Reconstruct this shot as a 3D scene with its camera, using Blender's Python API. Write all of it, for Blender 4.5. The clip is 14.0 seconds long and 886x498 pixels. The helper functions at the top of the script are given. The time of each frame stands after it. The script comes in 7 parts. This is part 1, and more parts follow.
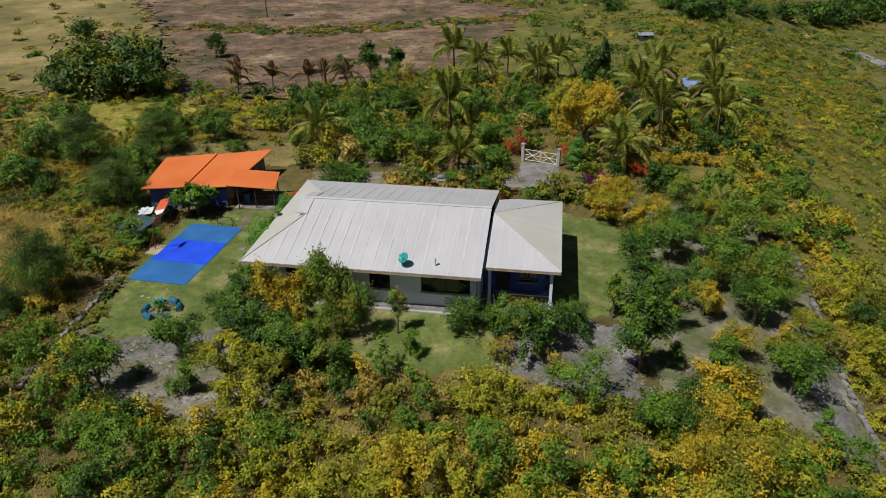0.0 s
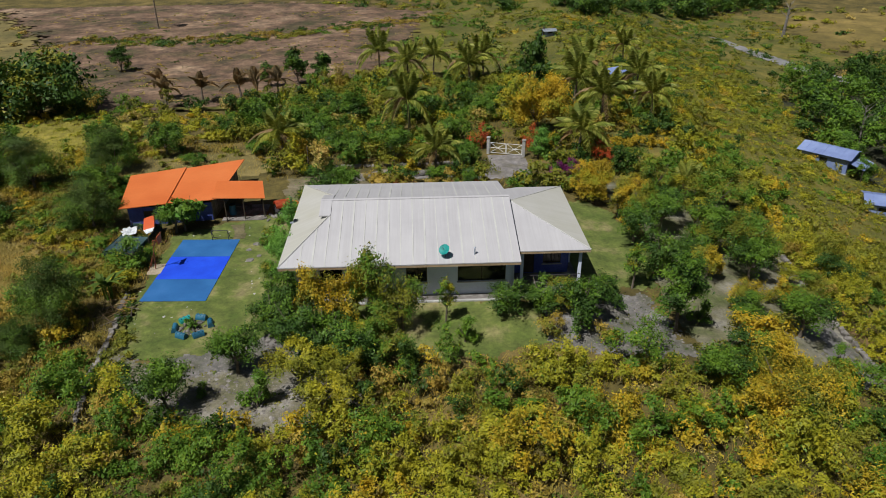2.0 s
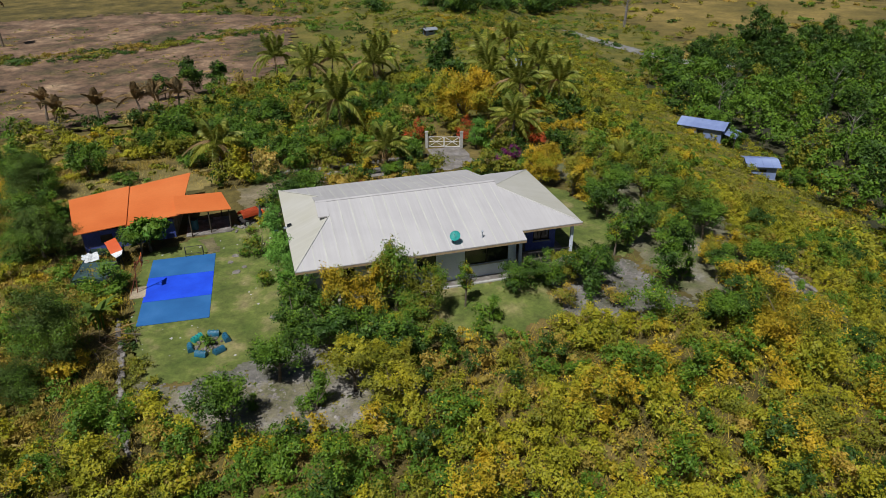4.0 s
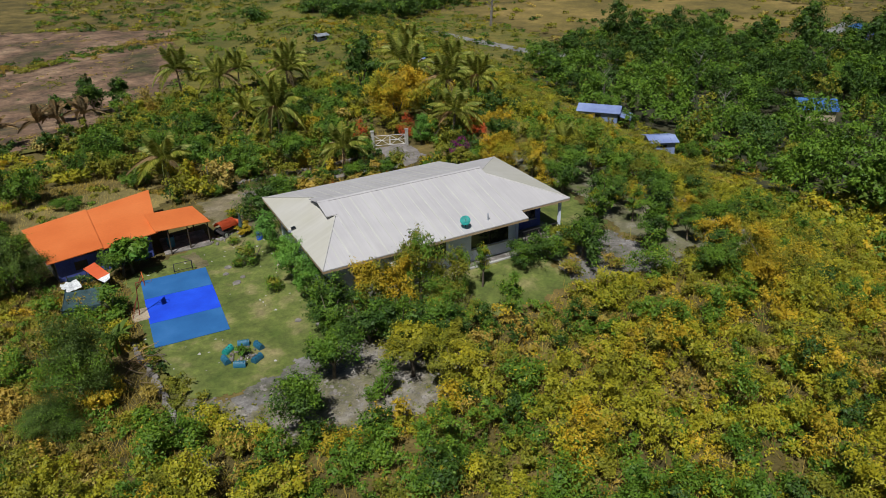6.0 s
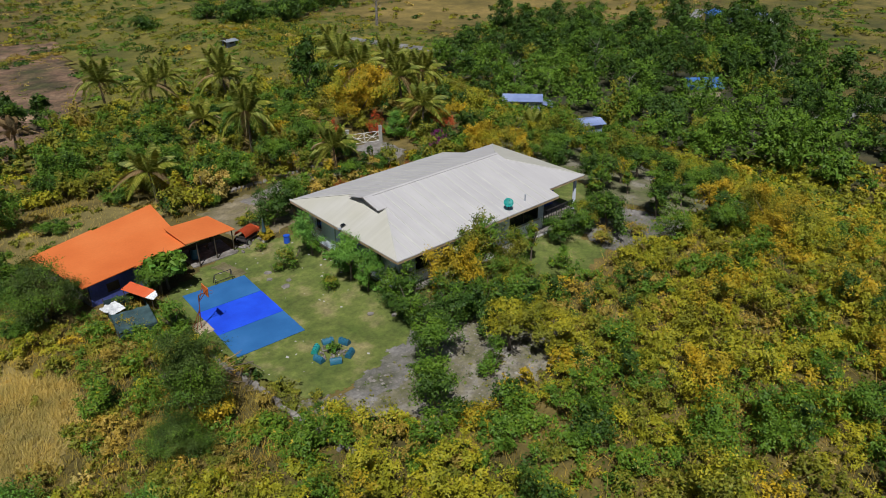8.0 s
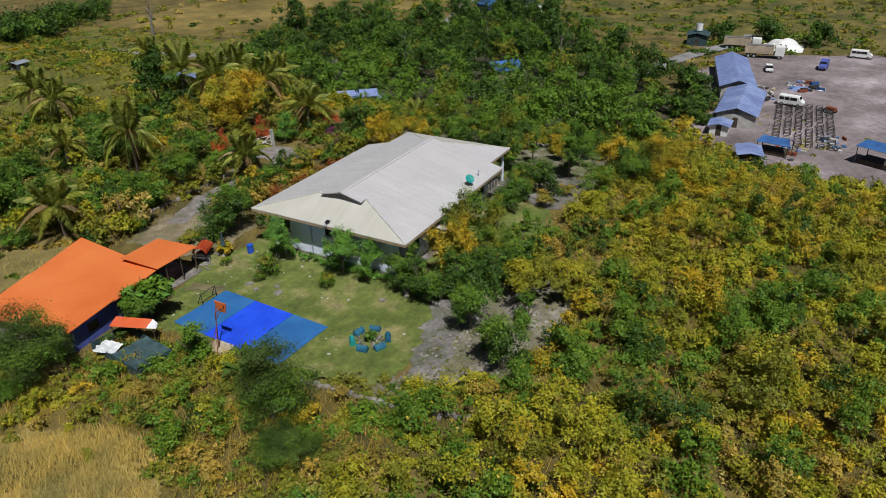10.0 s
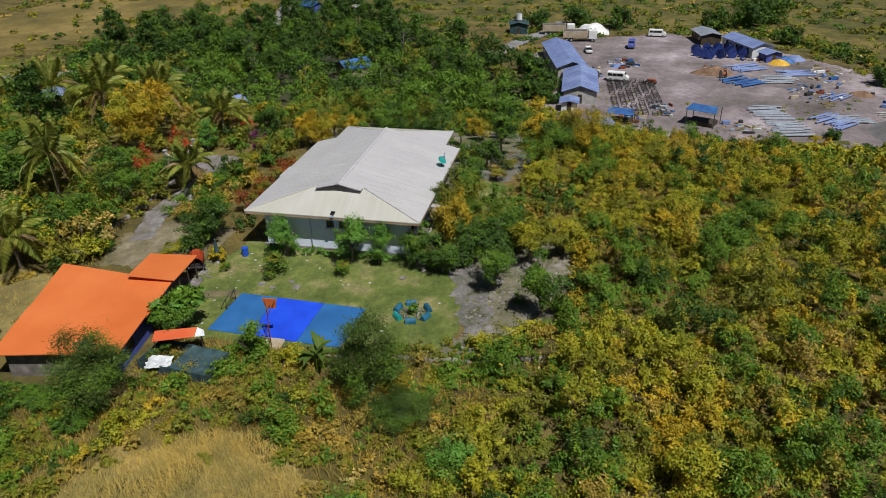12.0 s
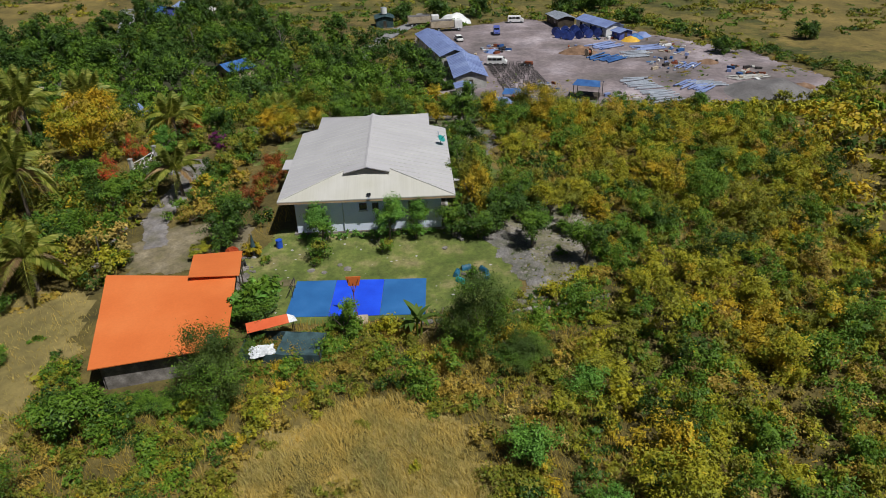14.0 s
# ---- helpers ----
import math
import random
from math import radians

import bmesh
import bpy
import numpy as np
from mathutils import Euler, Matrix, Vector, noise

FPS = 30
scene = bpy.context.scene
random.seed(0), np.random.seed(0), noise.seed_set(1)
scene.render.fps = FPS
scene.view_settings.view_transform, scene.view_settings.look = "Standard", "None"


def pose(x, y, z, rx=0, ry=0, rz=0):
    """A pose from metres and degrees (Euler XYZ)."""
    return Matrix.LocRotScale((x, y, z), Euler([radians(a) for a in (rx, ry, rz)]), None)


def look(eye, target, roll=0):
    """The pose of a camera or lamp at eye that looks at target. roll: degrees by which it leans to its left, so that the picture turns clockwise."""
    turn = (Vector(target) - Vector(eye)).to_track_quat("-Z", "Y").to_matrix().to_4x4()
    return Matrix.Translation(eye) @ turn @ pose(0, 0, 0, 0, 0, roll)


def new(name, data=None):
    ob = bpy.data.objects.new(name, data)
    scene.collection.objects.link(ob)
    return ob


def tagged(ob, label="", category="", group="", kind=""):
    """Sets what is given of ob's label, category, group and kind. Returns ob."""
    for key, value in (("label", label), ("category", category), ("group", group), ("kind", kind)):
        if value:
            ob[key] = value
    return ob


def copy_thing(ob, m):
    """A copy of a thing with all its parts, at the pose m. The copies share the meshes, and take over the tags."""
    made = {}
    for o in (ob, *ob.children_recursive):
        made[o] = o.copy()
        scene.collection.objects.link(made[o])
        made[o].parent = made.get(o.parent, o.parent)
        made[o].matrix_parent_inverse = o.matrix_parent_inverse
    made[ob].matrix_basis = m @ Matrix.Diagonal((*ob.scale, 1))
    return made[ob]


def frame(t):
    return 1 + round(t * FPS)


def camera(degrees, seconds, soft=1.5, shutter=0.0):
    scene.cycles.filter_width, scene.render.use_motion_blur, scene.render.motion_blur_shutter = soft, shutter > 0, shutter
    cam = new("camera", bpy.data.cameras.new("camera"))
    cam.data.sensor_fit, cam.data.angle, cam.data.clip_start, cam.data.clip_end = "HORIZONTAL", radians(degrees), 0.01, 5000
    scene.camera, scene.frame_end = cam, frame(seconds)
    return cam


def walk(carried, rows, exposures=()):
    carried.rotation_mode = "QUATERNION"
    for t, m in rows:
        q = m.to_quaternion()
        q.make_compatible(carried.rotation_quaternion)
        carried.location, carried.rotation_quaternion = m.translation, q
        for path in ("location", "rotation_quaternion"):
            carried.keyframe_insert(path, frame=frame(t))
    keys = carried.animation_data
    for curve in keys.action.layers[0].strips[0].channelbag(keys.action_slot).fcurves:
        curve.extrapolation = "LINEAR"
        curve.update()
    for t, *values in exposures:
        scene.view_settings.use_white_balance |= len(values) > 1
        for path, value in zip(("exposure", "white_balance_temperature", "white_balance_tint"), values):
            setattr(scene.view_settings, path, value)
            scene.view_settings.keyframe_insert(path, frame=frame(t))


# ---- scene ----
cam = camera(64.5, 14.0, 0.9)
PATH = [
    (0, (11.536, -44.039, 26.322), (4.584, -0.547, 2.654), -0.503),
    (0.5, (9.024, -44.845, 26.319), (4.178, -1.031, 2.721), -0.469),
    (1, (6.487, -45.475, 26.314), (3.833, -1.443, 2.774), -0.451),
    (1.5, (3.871, -45.957, 26.297), (3.378, -1.827, 2.797), -0.461),
    (2, (1.229, -46.335, 26.292), (2.987, -2.221, 2.821), -0.500),
    (2.5, (-1.381, -46.537, 26.233), (2.739, -2.558, 2.805), -0.497),
    (3, (-4.006, -46.627, 26.163), (2.610, -2.927, 2.785), -0.490),
    (3.5, (-6.703, -46.587, 26.135), (2.662, -3.385, 2.772), -0.479),
    (6, (-19.590, -44.480, 25.674), (1.443, -5.387, 2.666), -1.034),
    (6.5, (-22.184, -43.617, 25.697), (0.665, -5.558, 2.688), -1.045),
    (7, (-25.258, -42.239, 25.598), (-0.609, -5.310, 2.605), -1.080),
    (9.5, (-40.366, -32.257, 25.954), (-4.296, -6.689, 2.603), -1.478),
    (10, (-43.244, -29.510, 25.940), (-4.768, -7.756, 2.566), -1.479),
    (10.5, (-45.683, -27.068, 26.095), (-5.703, -8.309, 2.650), -1.450),
    (11, (-48.185, -24.209, 26.305), (-6.946, -8.563, 2.757), -1.446),
    (11.5, (-50.112, -21.403, 26.408), (-7.927, -8.632, 2.800), -1.342),
    (12, (-52.159, -18.110, 26.430), (-9.135, -8.571, 2.809), -1.407),
    (12.5, (-53.709, -15.024, 26.431), (-10.285, -8.386, 2.550), -1.444),
    (13, (-55.272, -11.346, 26.472), (-11.659, -7.790, 2.280), -1.570),
    (13.5, (-56.391, -7.942, 26.513), (-12.618, -6.873, 2.371), -1.619),
    (14, (-57.426, -3.889, 26.479), (-13.589, -5.318, 2.474), -1.737),
]
walk(cam, [(t, look(eye, target, roll)) for t, eye, target, roll in PATH])

# ---- light ----
world = bpy.data.worlds.new("sky")
scene.world = world
world.use_nodes = True
wn = world.node_tree.nodes
sky = wn.new("ShaderNodeTexSky")
sky.sky_type, sky.sun_disc = "NISHITA", False
SUN = Vector((-0.39, -0.40, 1.0)).normalized()
sky.sun_elevation = math.asin(SUN.z)
sky.sun_rotation = math.atan2(SUN.x, SUN.y)
world.node_tree.links.new(sky.outputs[0], wn["Background"].inputs[0])
wn["Background"].inputs[1].default_value = 0.023
sun_data = bpy.data.lights.new("sun", "SUN")
sun_data.energy, sun_data.angle, sun_data.color = 4.25, radians(0.5), (0.985, 0.98, 0.95)
sun = new("sun", sun_data)
sun.rotation_euler = SUN.to_track_quat("Z", "Y").to_euler()
sun.location = (0, 0, 60)

# ---- helpers of this scene ----


def ss(a, b, v):
    t = np.clip((np.asarray(v, float) - a) / (b - a), 0, 1)
    return t * t * (3 - 2 * t)


def ground(x, y):
    """Height of the land: a shelf with the house on it, falling to the yard in the east and gently to the north."""
    x, y = np.asarray(x, float), np.asarray(y, float)
    east = ss(16, 76, x - 0.12 * y)
    pad = (1 - ss(8, 14, abs(x - 2.3))) * (1 - ss(6.5, 13, abs(y - 0.3)))
    front = 0.35 * (1 - ss(-24, -9, y)) * (1 - ss(20, 40, abs(x)))
    north = -3.2 * ss(14, 90, y) * (1 - ss(10, 50, x))
    return 0.15 + 0.7 * pad + front + north - 15.7 * east


def gz(x, y):
    return float(ground(x, y))


def inside(poly, x, y):
    """Whether points lie in a polygon."""
    x, y = np.asarray(x, float), np.asarray(y, float)
    res = np.zeros(x.shape, bool)
    for (ax, ay), (bx, by) in zip(poly, poly[1:] + poly[:1]):
        cross = (ay > y) != (by > y)
        with np.errstate(divide="ignore", invalid="ignore"):
            res ^= cross & (x < (bx - ax) * (y - ay) / (by - ay if by != ay else 1e-9) + ax)
    return res


def node_mat(name, rough=0.8, metal=0.0):
    m = bpy.data.materials.new(name)
    m.use_nodes = True
    nt = m.node_tree
    b = nt.nodes["Principled BSDF"]
    b.inputs["Roughness"].default_value = rough
    b.inputs["Metallic"].default_value = metal
    return m, nt, b


def add_noise(nt, scale, detail=4.0, rough=0.55, vec=None):
    n = nt.nodes.new("ShaderNodeTexNoise")
    n.inputs["Scale"].default_value = scale
    n.inputs["Detail"].default_value = detail
    n.inputs["Roughness"].default_value = rough
    if vec is None:
        g = nt.nodes.new("ShaderNodeNewGeometry")
        vec = g.outputs["Position"]
    nt.links.new(vec, n.inputs["Vector"])
    return n.outputs["Fac"]


def ramp(nt, fac, stops):
    r = nt.nodes.new("ShaderNodeValToRGB")
    e = r.color_ramp.elements
    while len(e) < len(stops):
        e.new(0.5)
    for el, (p, c) in zip(e, stops):
        el.position, el.color = p, (*c, 1)
    nt.links.new(fac, r.inputs[0])
    return r.outputs[0]


def mix(nt, fac, a, b, how="MIX"):
    n = nt.nodes.new("ShaderNodeMix")
    n.data_type, n.blend_type = "RGBA", how
    for sock, v in ((n.inputs["Factor"], fac), (n.inputs[6], a), (n.inputs[7], b)):
        if isinstance(v, (int, float)):
            sock.default_value = v
        elif isinstance(v, tuple):
            sock.default_value = (*v, 1)
        else:
            nt.links.new(v, sock)
    return n.outputs[2]


def bump(nt, b, height, strength, dist=0.02):
    n = nt.nodes.new("ShaderNodeBump")
    n.inputs["Strength"].default_value, n.inputs["Distance"].default_value = strength, dist
    nt.links.new(height, n.inputs["Height"])
    nt.links.new(n.outputs[0], b.inputs["Normal"])


def surface(name, dark, mid, light, scale=0.6, fine=12.0, rough=0.85, metal=0.0, relief=0.3, dist=0.03, grain=0.3, mottle=0.0):
    """A weathered surface: large blotches and a fine grain, with relief."""
    m, nt, b = node_mat(name, rough, metal)
    big, small = add_noise(nt, scale, 5), add_noise(nt, fine, 3, 0.7)
    c = ramp(nt, big, [(0.3, dark), (0.52, mid), (0.72, light)])
    c2 = ramp(nt, small, [(0.25, (1 - grain,) * 3), (0.75, (1 + 0.7 * grain,) * 3)])
    c = mix(nt, 1.0, c, c2, "MULTIPLY")
    if mottle:
        between = add_noise(nt, (scale * fine) ** 0.5, 4, 0.65)
        c = mix(nt, 1.0, c, ramp(nt, between, [(0.3, (1 - mottle,) * 3), (0.7, (1 + 0.8 * mottle, 1 + 0.75 * mottle, 1 + 0.6 * mottle))]), "MULTIPLY")
    nt.links.new(c, b.inputs["Base Color"])
    bump(nt, b, small, relief, dist)
    return m


def leaf_mat(name, dark, mid, light, glow=0.09, patch=0.5):
    """Leaves: colour from leaf to leaf and from patch to patch, and light through the blade."""
    m, nt, b = node_mat(name, 0.55)
    b.inputs["Specular IOR Level"].default_value = 0.25
    g = nt.nodes.new("ShaderNodeNewGeometry")
    dark = tuple(0.5 * (a + b) for a, b in zip(dark, mid))
    light = tuple(0.55 * a + 0.45 * b for a, b in zip(light, mid))
    c = ramp(nt, g.outputs["Random Per Island"], [(0.0, dark), (0.45, mid), (1.0, light)])
    big = add_noise(nt, patch, 3)
    tone = ramp(nt, big, [(0.3, (0.66, 0.76, 0.8)), (0.7, (1.28, 1.18, 0.95))])
    c = mix(nt, 1.0, c, tone, "MULTIPLY")
    nt.links.new(c, b.inputs["Base Color"])
    tr = nt.nodes.new("ShaderNodeBsdfTranslucent")
    nt.links.new(c, tr.inputs[0])
    ms = nt.nodes.new("ShaderNodeMixShader")
    ms.inputs[0].default_value = glow
    nt.links.new(b.outputs[0], ms.inputs[1])
    nt.links.new(tr.outputs[0], ms.inputs[2])
    nt.links.new(ms.outputs[0], nt.nodes["Material Output"].inputs[0])
    return m


def mesh_object(name, bm, material):
    me = bpy.data.meshes.new(name)
    bm.to_mesh(me)
    bm.free()
    for m in material if isinstance(material, (list, tuple)) else [material]:
        me.materials.append(m)
    return new(name, me)


def part(name, bm, material, parent=None, label=""):
    ob = mesh_object(name, bm, material)
    ob.parent = parent
    return tagged(ob, label)


def thing(name, at, label, category, group="", turn=0.0):
    """An Empty at the base of a thing."""
    ob = new(name)
    ob.matrix_basis = pose(*at, 0, 0, turn)
    return tagged(ob, label, category, group)


def add_box(bm, lo, hi, m=None):
    vs = bmesh.ops.create_cube(bm, size=1.0)["verts"]
    s = [hi[i] - lo[i] for i in range(3)]
    c = [(hi[i] + lo[i]) / 2 for i in range(3)]
    bmesh.ops.transform(bm, matrix=(m or Matrix()) @ Matrix.Translation(c) @ Matrix.Diagonal((*s, 1)), verts=vs)
    return vs


def box(lo, hi, bevel=0.0, m=None):
    bm = bmesh.new()
    add_box(bm, lo, hi, m)
    if bevel:
        bmesh.ops.bevel(bm, geom=bm.edges[:], offset=bevel, segments=2, affect="EDGES")
    return bm


def add_rod(bm, a, b, r1, r2=None, n=8):
    a, b = Vector(a), Vector(b)
    m = Matrix.Translation((a + b) / 2) @ (b - a).to_track_quat("Z", "Y").to_matrix().to_4x4()
    bmesh.ops.create_cone(bm, cap_ends=True, segments=n, radius1=r1, radius2=r1 if r2 is None else r2, depth=(b - a).length, matrix=m)


def rod(a, b, r1, r2=None, n=8):
    bm = bmesh.new()
    add_rod(bm, a, b, r1, r2, n)
    return bm


def add_slab(bm, top, thick):
    """A sheet with thickness under a polygon of points (any slope)."""
    up = [bm.verts.new(p) for p in top]
    lo = [bm.verts.new((p[0], p[1], p[2] - thick)) for p in top]
    bm.faces.new(up)
    bm.faces.new(lo[::-1])
    for i in range(len(top)):
        j = (i + 1) % len(top)
        bm.faces.new((up[i], lo[i], lo[j], up[j]))


def slab(top, thick):
    bm = bmesh.new()
    add_slab(bm, top, thick)
    bmesh.ops.recalc_face_normals(bm, faces=bm.faces[:])
    return bm


def array_mesh(name, V, F, material, mat_index=None, smooth=False):
    """A mesh from numpy arrays: V points, F faces of equal length."""
    me = bpy.data.meshes.new(name)
    k = F.shape[1]
    me.vertices.add(len(V))
    me.vertices.foreach_set("co", np.ascontiguousarray(V, np.float32).ravel())
    me.loops.add(F.size)
    me.loops.foreach_set("vertex_index", np.ascontiguousarray(F, np.int32).ravel())
    me.polygons.add(len(F))
    me.polygons.foreach_set("loop_start", np.arange(0, F.size, k, dtype=np.int32))
    for m in material if isinstance(material, (list, tuple)) else [material]:
        me.materials.append(m)
    if mat_index is not None:
        me.polygons.foreach_set("material_index", np.ascontiguousarray(mat_index, np.int32))
    if smooth:
        me.polygons.foreach_set("use_smooth", np.ones(len(F), bool))
    me.update(calc_edges=True)
    return me


def drape(name, poly, material, lift=0.02, step=0.3, rag=0.35, seed=1):
    """A sheet laid on the land inside an outline, with a ragged edge."""
    xs = [p[0] for p in poly]
    ys = [p[1] for p in poly]
    nx, ny = int((max(xs) - min(xs) + 2) / step) + 2, int((max(ys) - min(ys) + 2) / step) + 2
    X, Y = np.meshgrid(min(xs) - 1 + step * np.arange(nx), min(ys) - 1 + step * np.arange(ny))
    cx, cy = X[:-1, :-1] + step / 2, Y[:-1, :-1] + step / 2
    wob = lambda a, b, k: rag * (np.sin(a * 0.9 * k + seed) * 0.8 + np.sin(b * 2.1 * k + seed * 2) * 0.6 + np.sin((a + b) * 3.7 * k) * 0.4 + np.sin((a - b) * 9.1 * k) * 0.25)
    keep = inside(poly, cx + wob(cx, cy, 1.0), cy + wob(cy, cx, 1.1))
    idx = np.arange(nx * ny).reshape(ny, nx)
    F = np.stack([idx[:-1, :-1], idx[:-1, 1:], idx[1:, 1:], idx[1:, :-1]], -1)[keep]
    used, inv = np.unique(F, return_inverse=True)
    V = np.stack([X.ravel(), Y.ravel(), ground(X, Y).ravel() + lift], -1)[used]
    return new(name, array_mesh(name, V, inv.reshape(F.shape), material, smooth=True))


rng = np.random.default_rng(7)


def leaf_blades(C, N, size, wide=0.62, droop=0.2):
    """Leaf blades: centres C, facing N, lengths size; each a pointed blade of one triangle."""
    n = len(C)
    T = np.cross(N, rng.normal(size=(n, 3)))
    T /= np.linalg.norm(T, axis=1, keepdims=True) + 1e-9
    B = np.cross(N, T)
    s = size[:, None]
    V = np.stack([C - T * s * 0.4 + B * s * wide * 0.5, C - T * s * 0.4 - B * s * wide * 0.5, C + T * s * 0.6 - np.array([0, 0, 1]) * s * droop], 1)
    return V.reshape(-1, 3)


def clouds(P, lobes, leaf, up=0.85, shell=0.4, lump=(0.2, 0.5), tufts=7):
    """Leaves for many plants at once, in tufts on the skin of each lobe. P rows: x, y, z of the foot, radius, height, leaves. Returns points and the plant of each leaf."""
    P = np.asarray(P, float)
    n = len(P)
    a = rng.uniform(0, 2 * np.pi, (n, lobes))
    r = np.sqrt(rng.uniform(0, 1, (n, lobes))) * 0.66
    L = np.stack([P[:, 0:1] + np.cos(a) * r * P[:, 3:4], P[:, 1:2] + np.sin(a) * r * P[:, 3:4], P[:, 2:3] + P[:, 4:5] * rng.uniform(0.25, 0.88, (n, lobes)) * (1 - 0.35 * r)], -1)
    LR = P[:, 3:4] * rng.uniform(*lump, (n, lobes))
    squash = rng.uniform(0.6, 1.35, (n, lobes, 3)) * np.stack([np.ones(n), np.ones(n), np.minimum(1.0, P[:, 4] / (1.6 * P[:, 3]))], -1)[:, None, :]
    share = np.cumsum(LR**2 / (LR**2).sum(1, keepdims=True), 1)
    plant = np.repeat(np.arange(n), P[:, 5].astype(int))
    k = (rng.uniform(0, 1, (len(plant), 1)) > share[plant]).sum(1).clip(0, lobes - 1)
    T = rng.normal(size=(n, lobes, tufts, 3))
    T[..., 2] = T[..., 2] * 0.85 + 0.42
    T /= np.linalg.norm(T, axis=-1, keepdims=True)
    D = T[plant, k, rng.integers(0, tufts, len(plant))]
    # most leaves near the tip of a tuft, some trailing back to the limb
    R = LR[plant, k] * np.clip(rng.normal(0.85, 0.2, len(plant)), 0.05, 1.25)
    C = L[plant, k] + (D * R[:, None] + rng.normal(size=D.shape) * (0.24 * LR[plant, k])[:, None]) * squash[plant, k]
    C[:, 2] = np.maximum(C[:, 2], P[plant, 2] + 0.05)
    N = D * 0.8 + np.array([0, 0, 0.55 * up]) + rng.normal(size=D.shape) * 0.45
    N /= np.linalg.norm(N, axis=1, keepdims=True)
    size = leaf * rng.uniform(0.5, 1.4, len(plant))
    return leaf_blades(C, N, size), plant


def foliage(name, P, species, mats, lobes, leaf, label, category):
    """One mesh of countless small plants; the species picks the material."""
    V, plant = clouds(P, lobes, leaf)
    F = np.arange(len(V), dtype=np.int32).reshape(-1, 3)
    # here and there a leaf of the next plant grows through
    mixed = np.where(rng.uniform(0, 1, len(plant)) < 0.10, np.clip(plant + rng.integers(-2, 3, len(plant)), 0, len(P) - 1), plant)
    me = array_mesh(name, V, F, mats, np.asarray(species)[mixed])
    return tagged(new(name, me), label, category, kind="stuff")


def scatter(x0, x1, y0, y1, step, keep):
    """Jittered spots where keep(x, y) holds."""
    X, Y = np.meshgrid(np.arange(x0, x1, step), np.arange(y0, y1, step))
    X = (X + rng.uniform(-0.55, 0.55, X.shape) * step).ravel()
    Y = (Y + rng.uniform(-0.55, 0.55, Y.shape) * step).ravel()
    k = keep(X, Y)
    return X[k], Y[k]


def wave(x, y, s, seed=0.0):
    """A slow unevenness over the land, from 0 to 1."""
    v = np.sin(x / s + seed) * np.cos(y / s * 1.3 + seed * 2) + 0.6 * np.sin((x + y) / s * 1.9 + seed * 3) + 0.4 * np.cos((x - 2 * y) / s * 1.4 + seed)
    return np.clip(0.5 + v / 3.2, 0, 1)


# ---- materials ----
M_SCRUBLAND = surface("scrubland_soil", (0.06, 0.05, 0.012), (0.13, 0.10, 0.024), (0.22, 0.16, 0.05), 0.22, 3.0, 0.95, relief=0.8, dist=0.2, mottle=0.3)
M_LAWN = surface("lawn_grass", (0.075, 0.11, 0.018), (0.13, 0.16, 0.034), (0.30, 0.25, 0.12), 0.42, 4.0, 0.95, relief=0.6, dist=0.05, mottle=0.3)
M_GRAVEL = surface("grey_gravel", (0.085, 0.09, 0.045), (0.175, 0.165, 0.155), (0.29, 0.275, 0.275), 0.5, 7.0, 0.95, relief=0.9, dist=0.08, mottle=0.3)
M_BARE = surface("bare_soil", (0.09, 0.10, 0.03), (0.20, 0.18, 0.125), (0.36, 0.335, 0.32), 0.55, 6.0, 0.95, relief=0.9, dist=0.08, mottle=0.3)
M_DRIVE = surface("drive_concrete", (0.13, 0.12, 0.08), (0.22, 0.20, 0.195), (0.32, 0.30, 0.31), 0.45, 5.0, 0.9, relief=0.4, mottle=0.35)
M_YARD = surface("yard_dirt", (0.12, 0.104, 0.10), (0.23, 0.188, 0.20), (0.42, 0.365, 0.40), 0.07, 1.2, 0.95, relief=0.4, dist=0.1, mottle=0.3)
M_FALLOW = surface("fallow_field", (0.055, 0.055, 0.02), (0.175, 0.106, 0.07), (0.36, 0.25, 0.165), 0.11, 2.2, 0.95, relief=0.8, dist=0.2, grain=0.5, mottle=0.6)
M_OCHRE = surface("dry_meadow", (0.10, 0.082, 0.02), (0.18, 0.135, 0.034), (0.28, 0.20, 0.06), 0.05, 0.9, 0.95, relief=0.7, dist=0.15, mottle=0.3)
M_GARDEN = surface("garden_soil", (0.075, 0.10, 0.022), (0.165, 0.155, 0.09), (0.30, 0.28, 0.25), 0.35, 5.0, 0.95, relief=0.7, dist=0.06, mottle=0.3)
M_WESTMEADOW = surface("west_meadow_grass", (0.10, 0.09, 0.026), (0.23, 0.18, 0.06), (0.36, 0.27, 0.11), 0.05, 1.2, 0.95, relief=0.8, dist=0.2, mottle=0.3)
M_STRAWLAND = surface("matted_straw", (0.20, 0.15, 0.045), (0.31, 0.235, 0.075), (0.42, 0.33, 0.13), 0.25, 5.0, 0.95, relief=0.8, dist=0.08, mottle=0.3)
M_GRASSLAND = surface("slope_grassland", (0.075, 0.08, 0.013), (0.14, 0.13, 0.021), (0.23, 0.18, 0.04), 0.13, 2.2, 0.95, relief=0.9, dist=0.25, mottle=0.3)
M_PLAIN = surface("plain_grassland", (0.05, 0.06, 0.012), (0.12, 0.105, 0.022), (0.22, 0.165, 0.045), 0.06, 1.6, 0.95, relief=0.9, dist=0.25, mottle=0.45)
M_YELLOWGRASS = surface("yellow_meadow_grass", (0.15, 0.14, 0.02), (0.27, 0.235, 0.035), (0.38, 0.31, 0.06), 0.2, 3.0, 0.95, relief=0.8, dist=0.15, mottle=0.4)
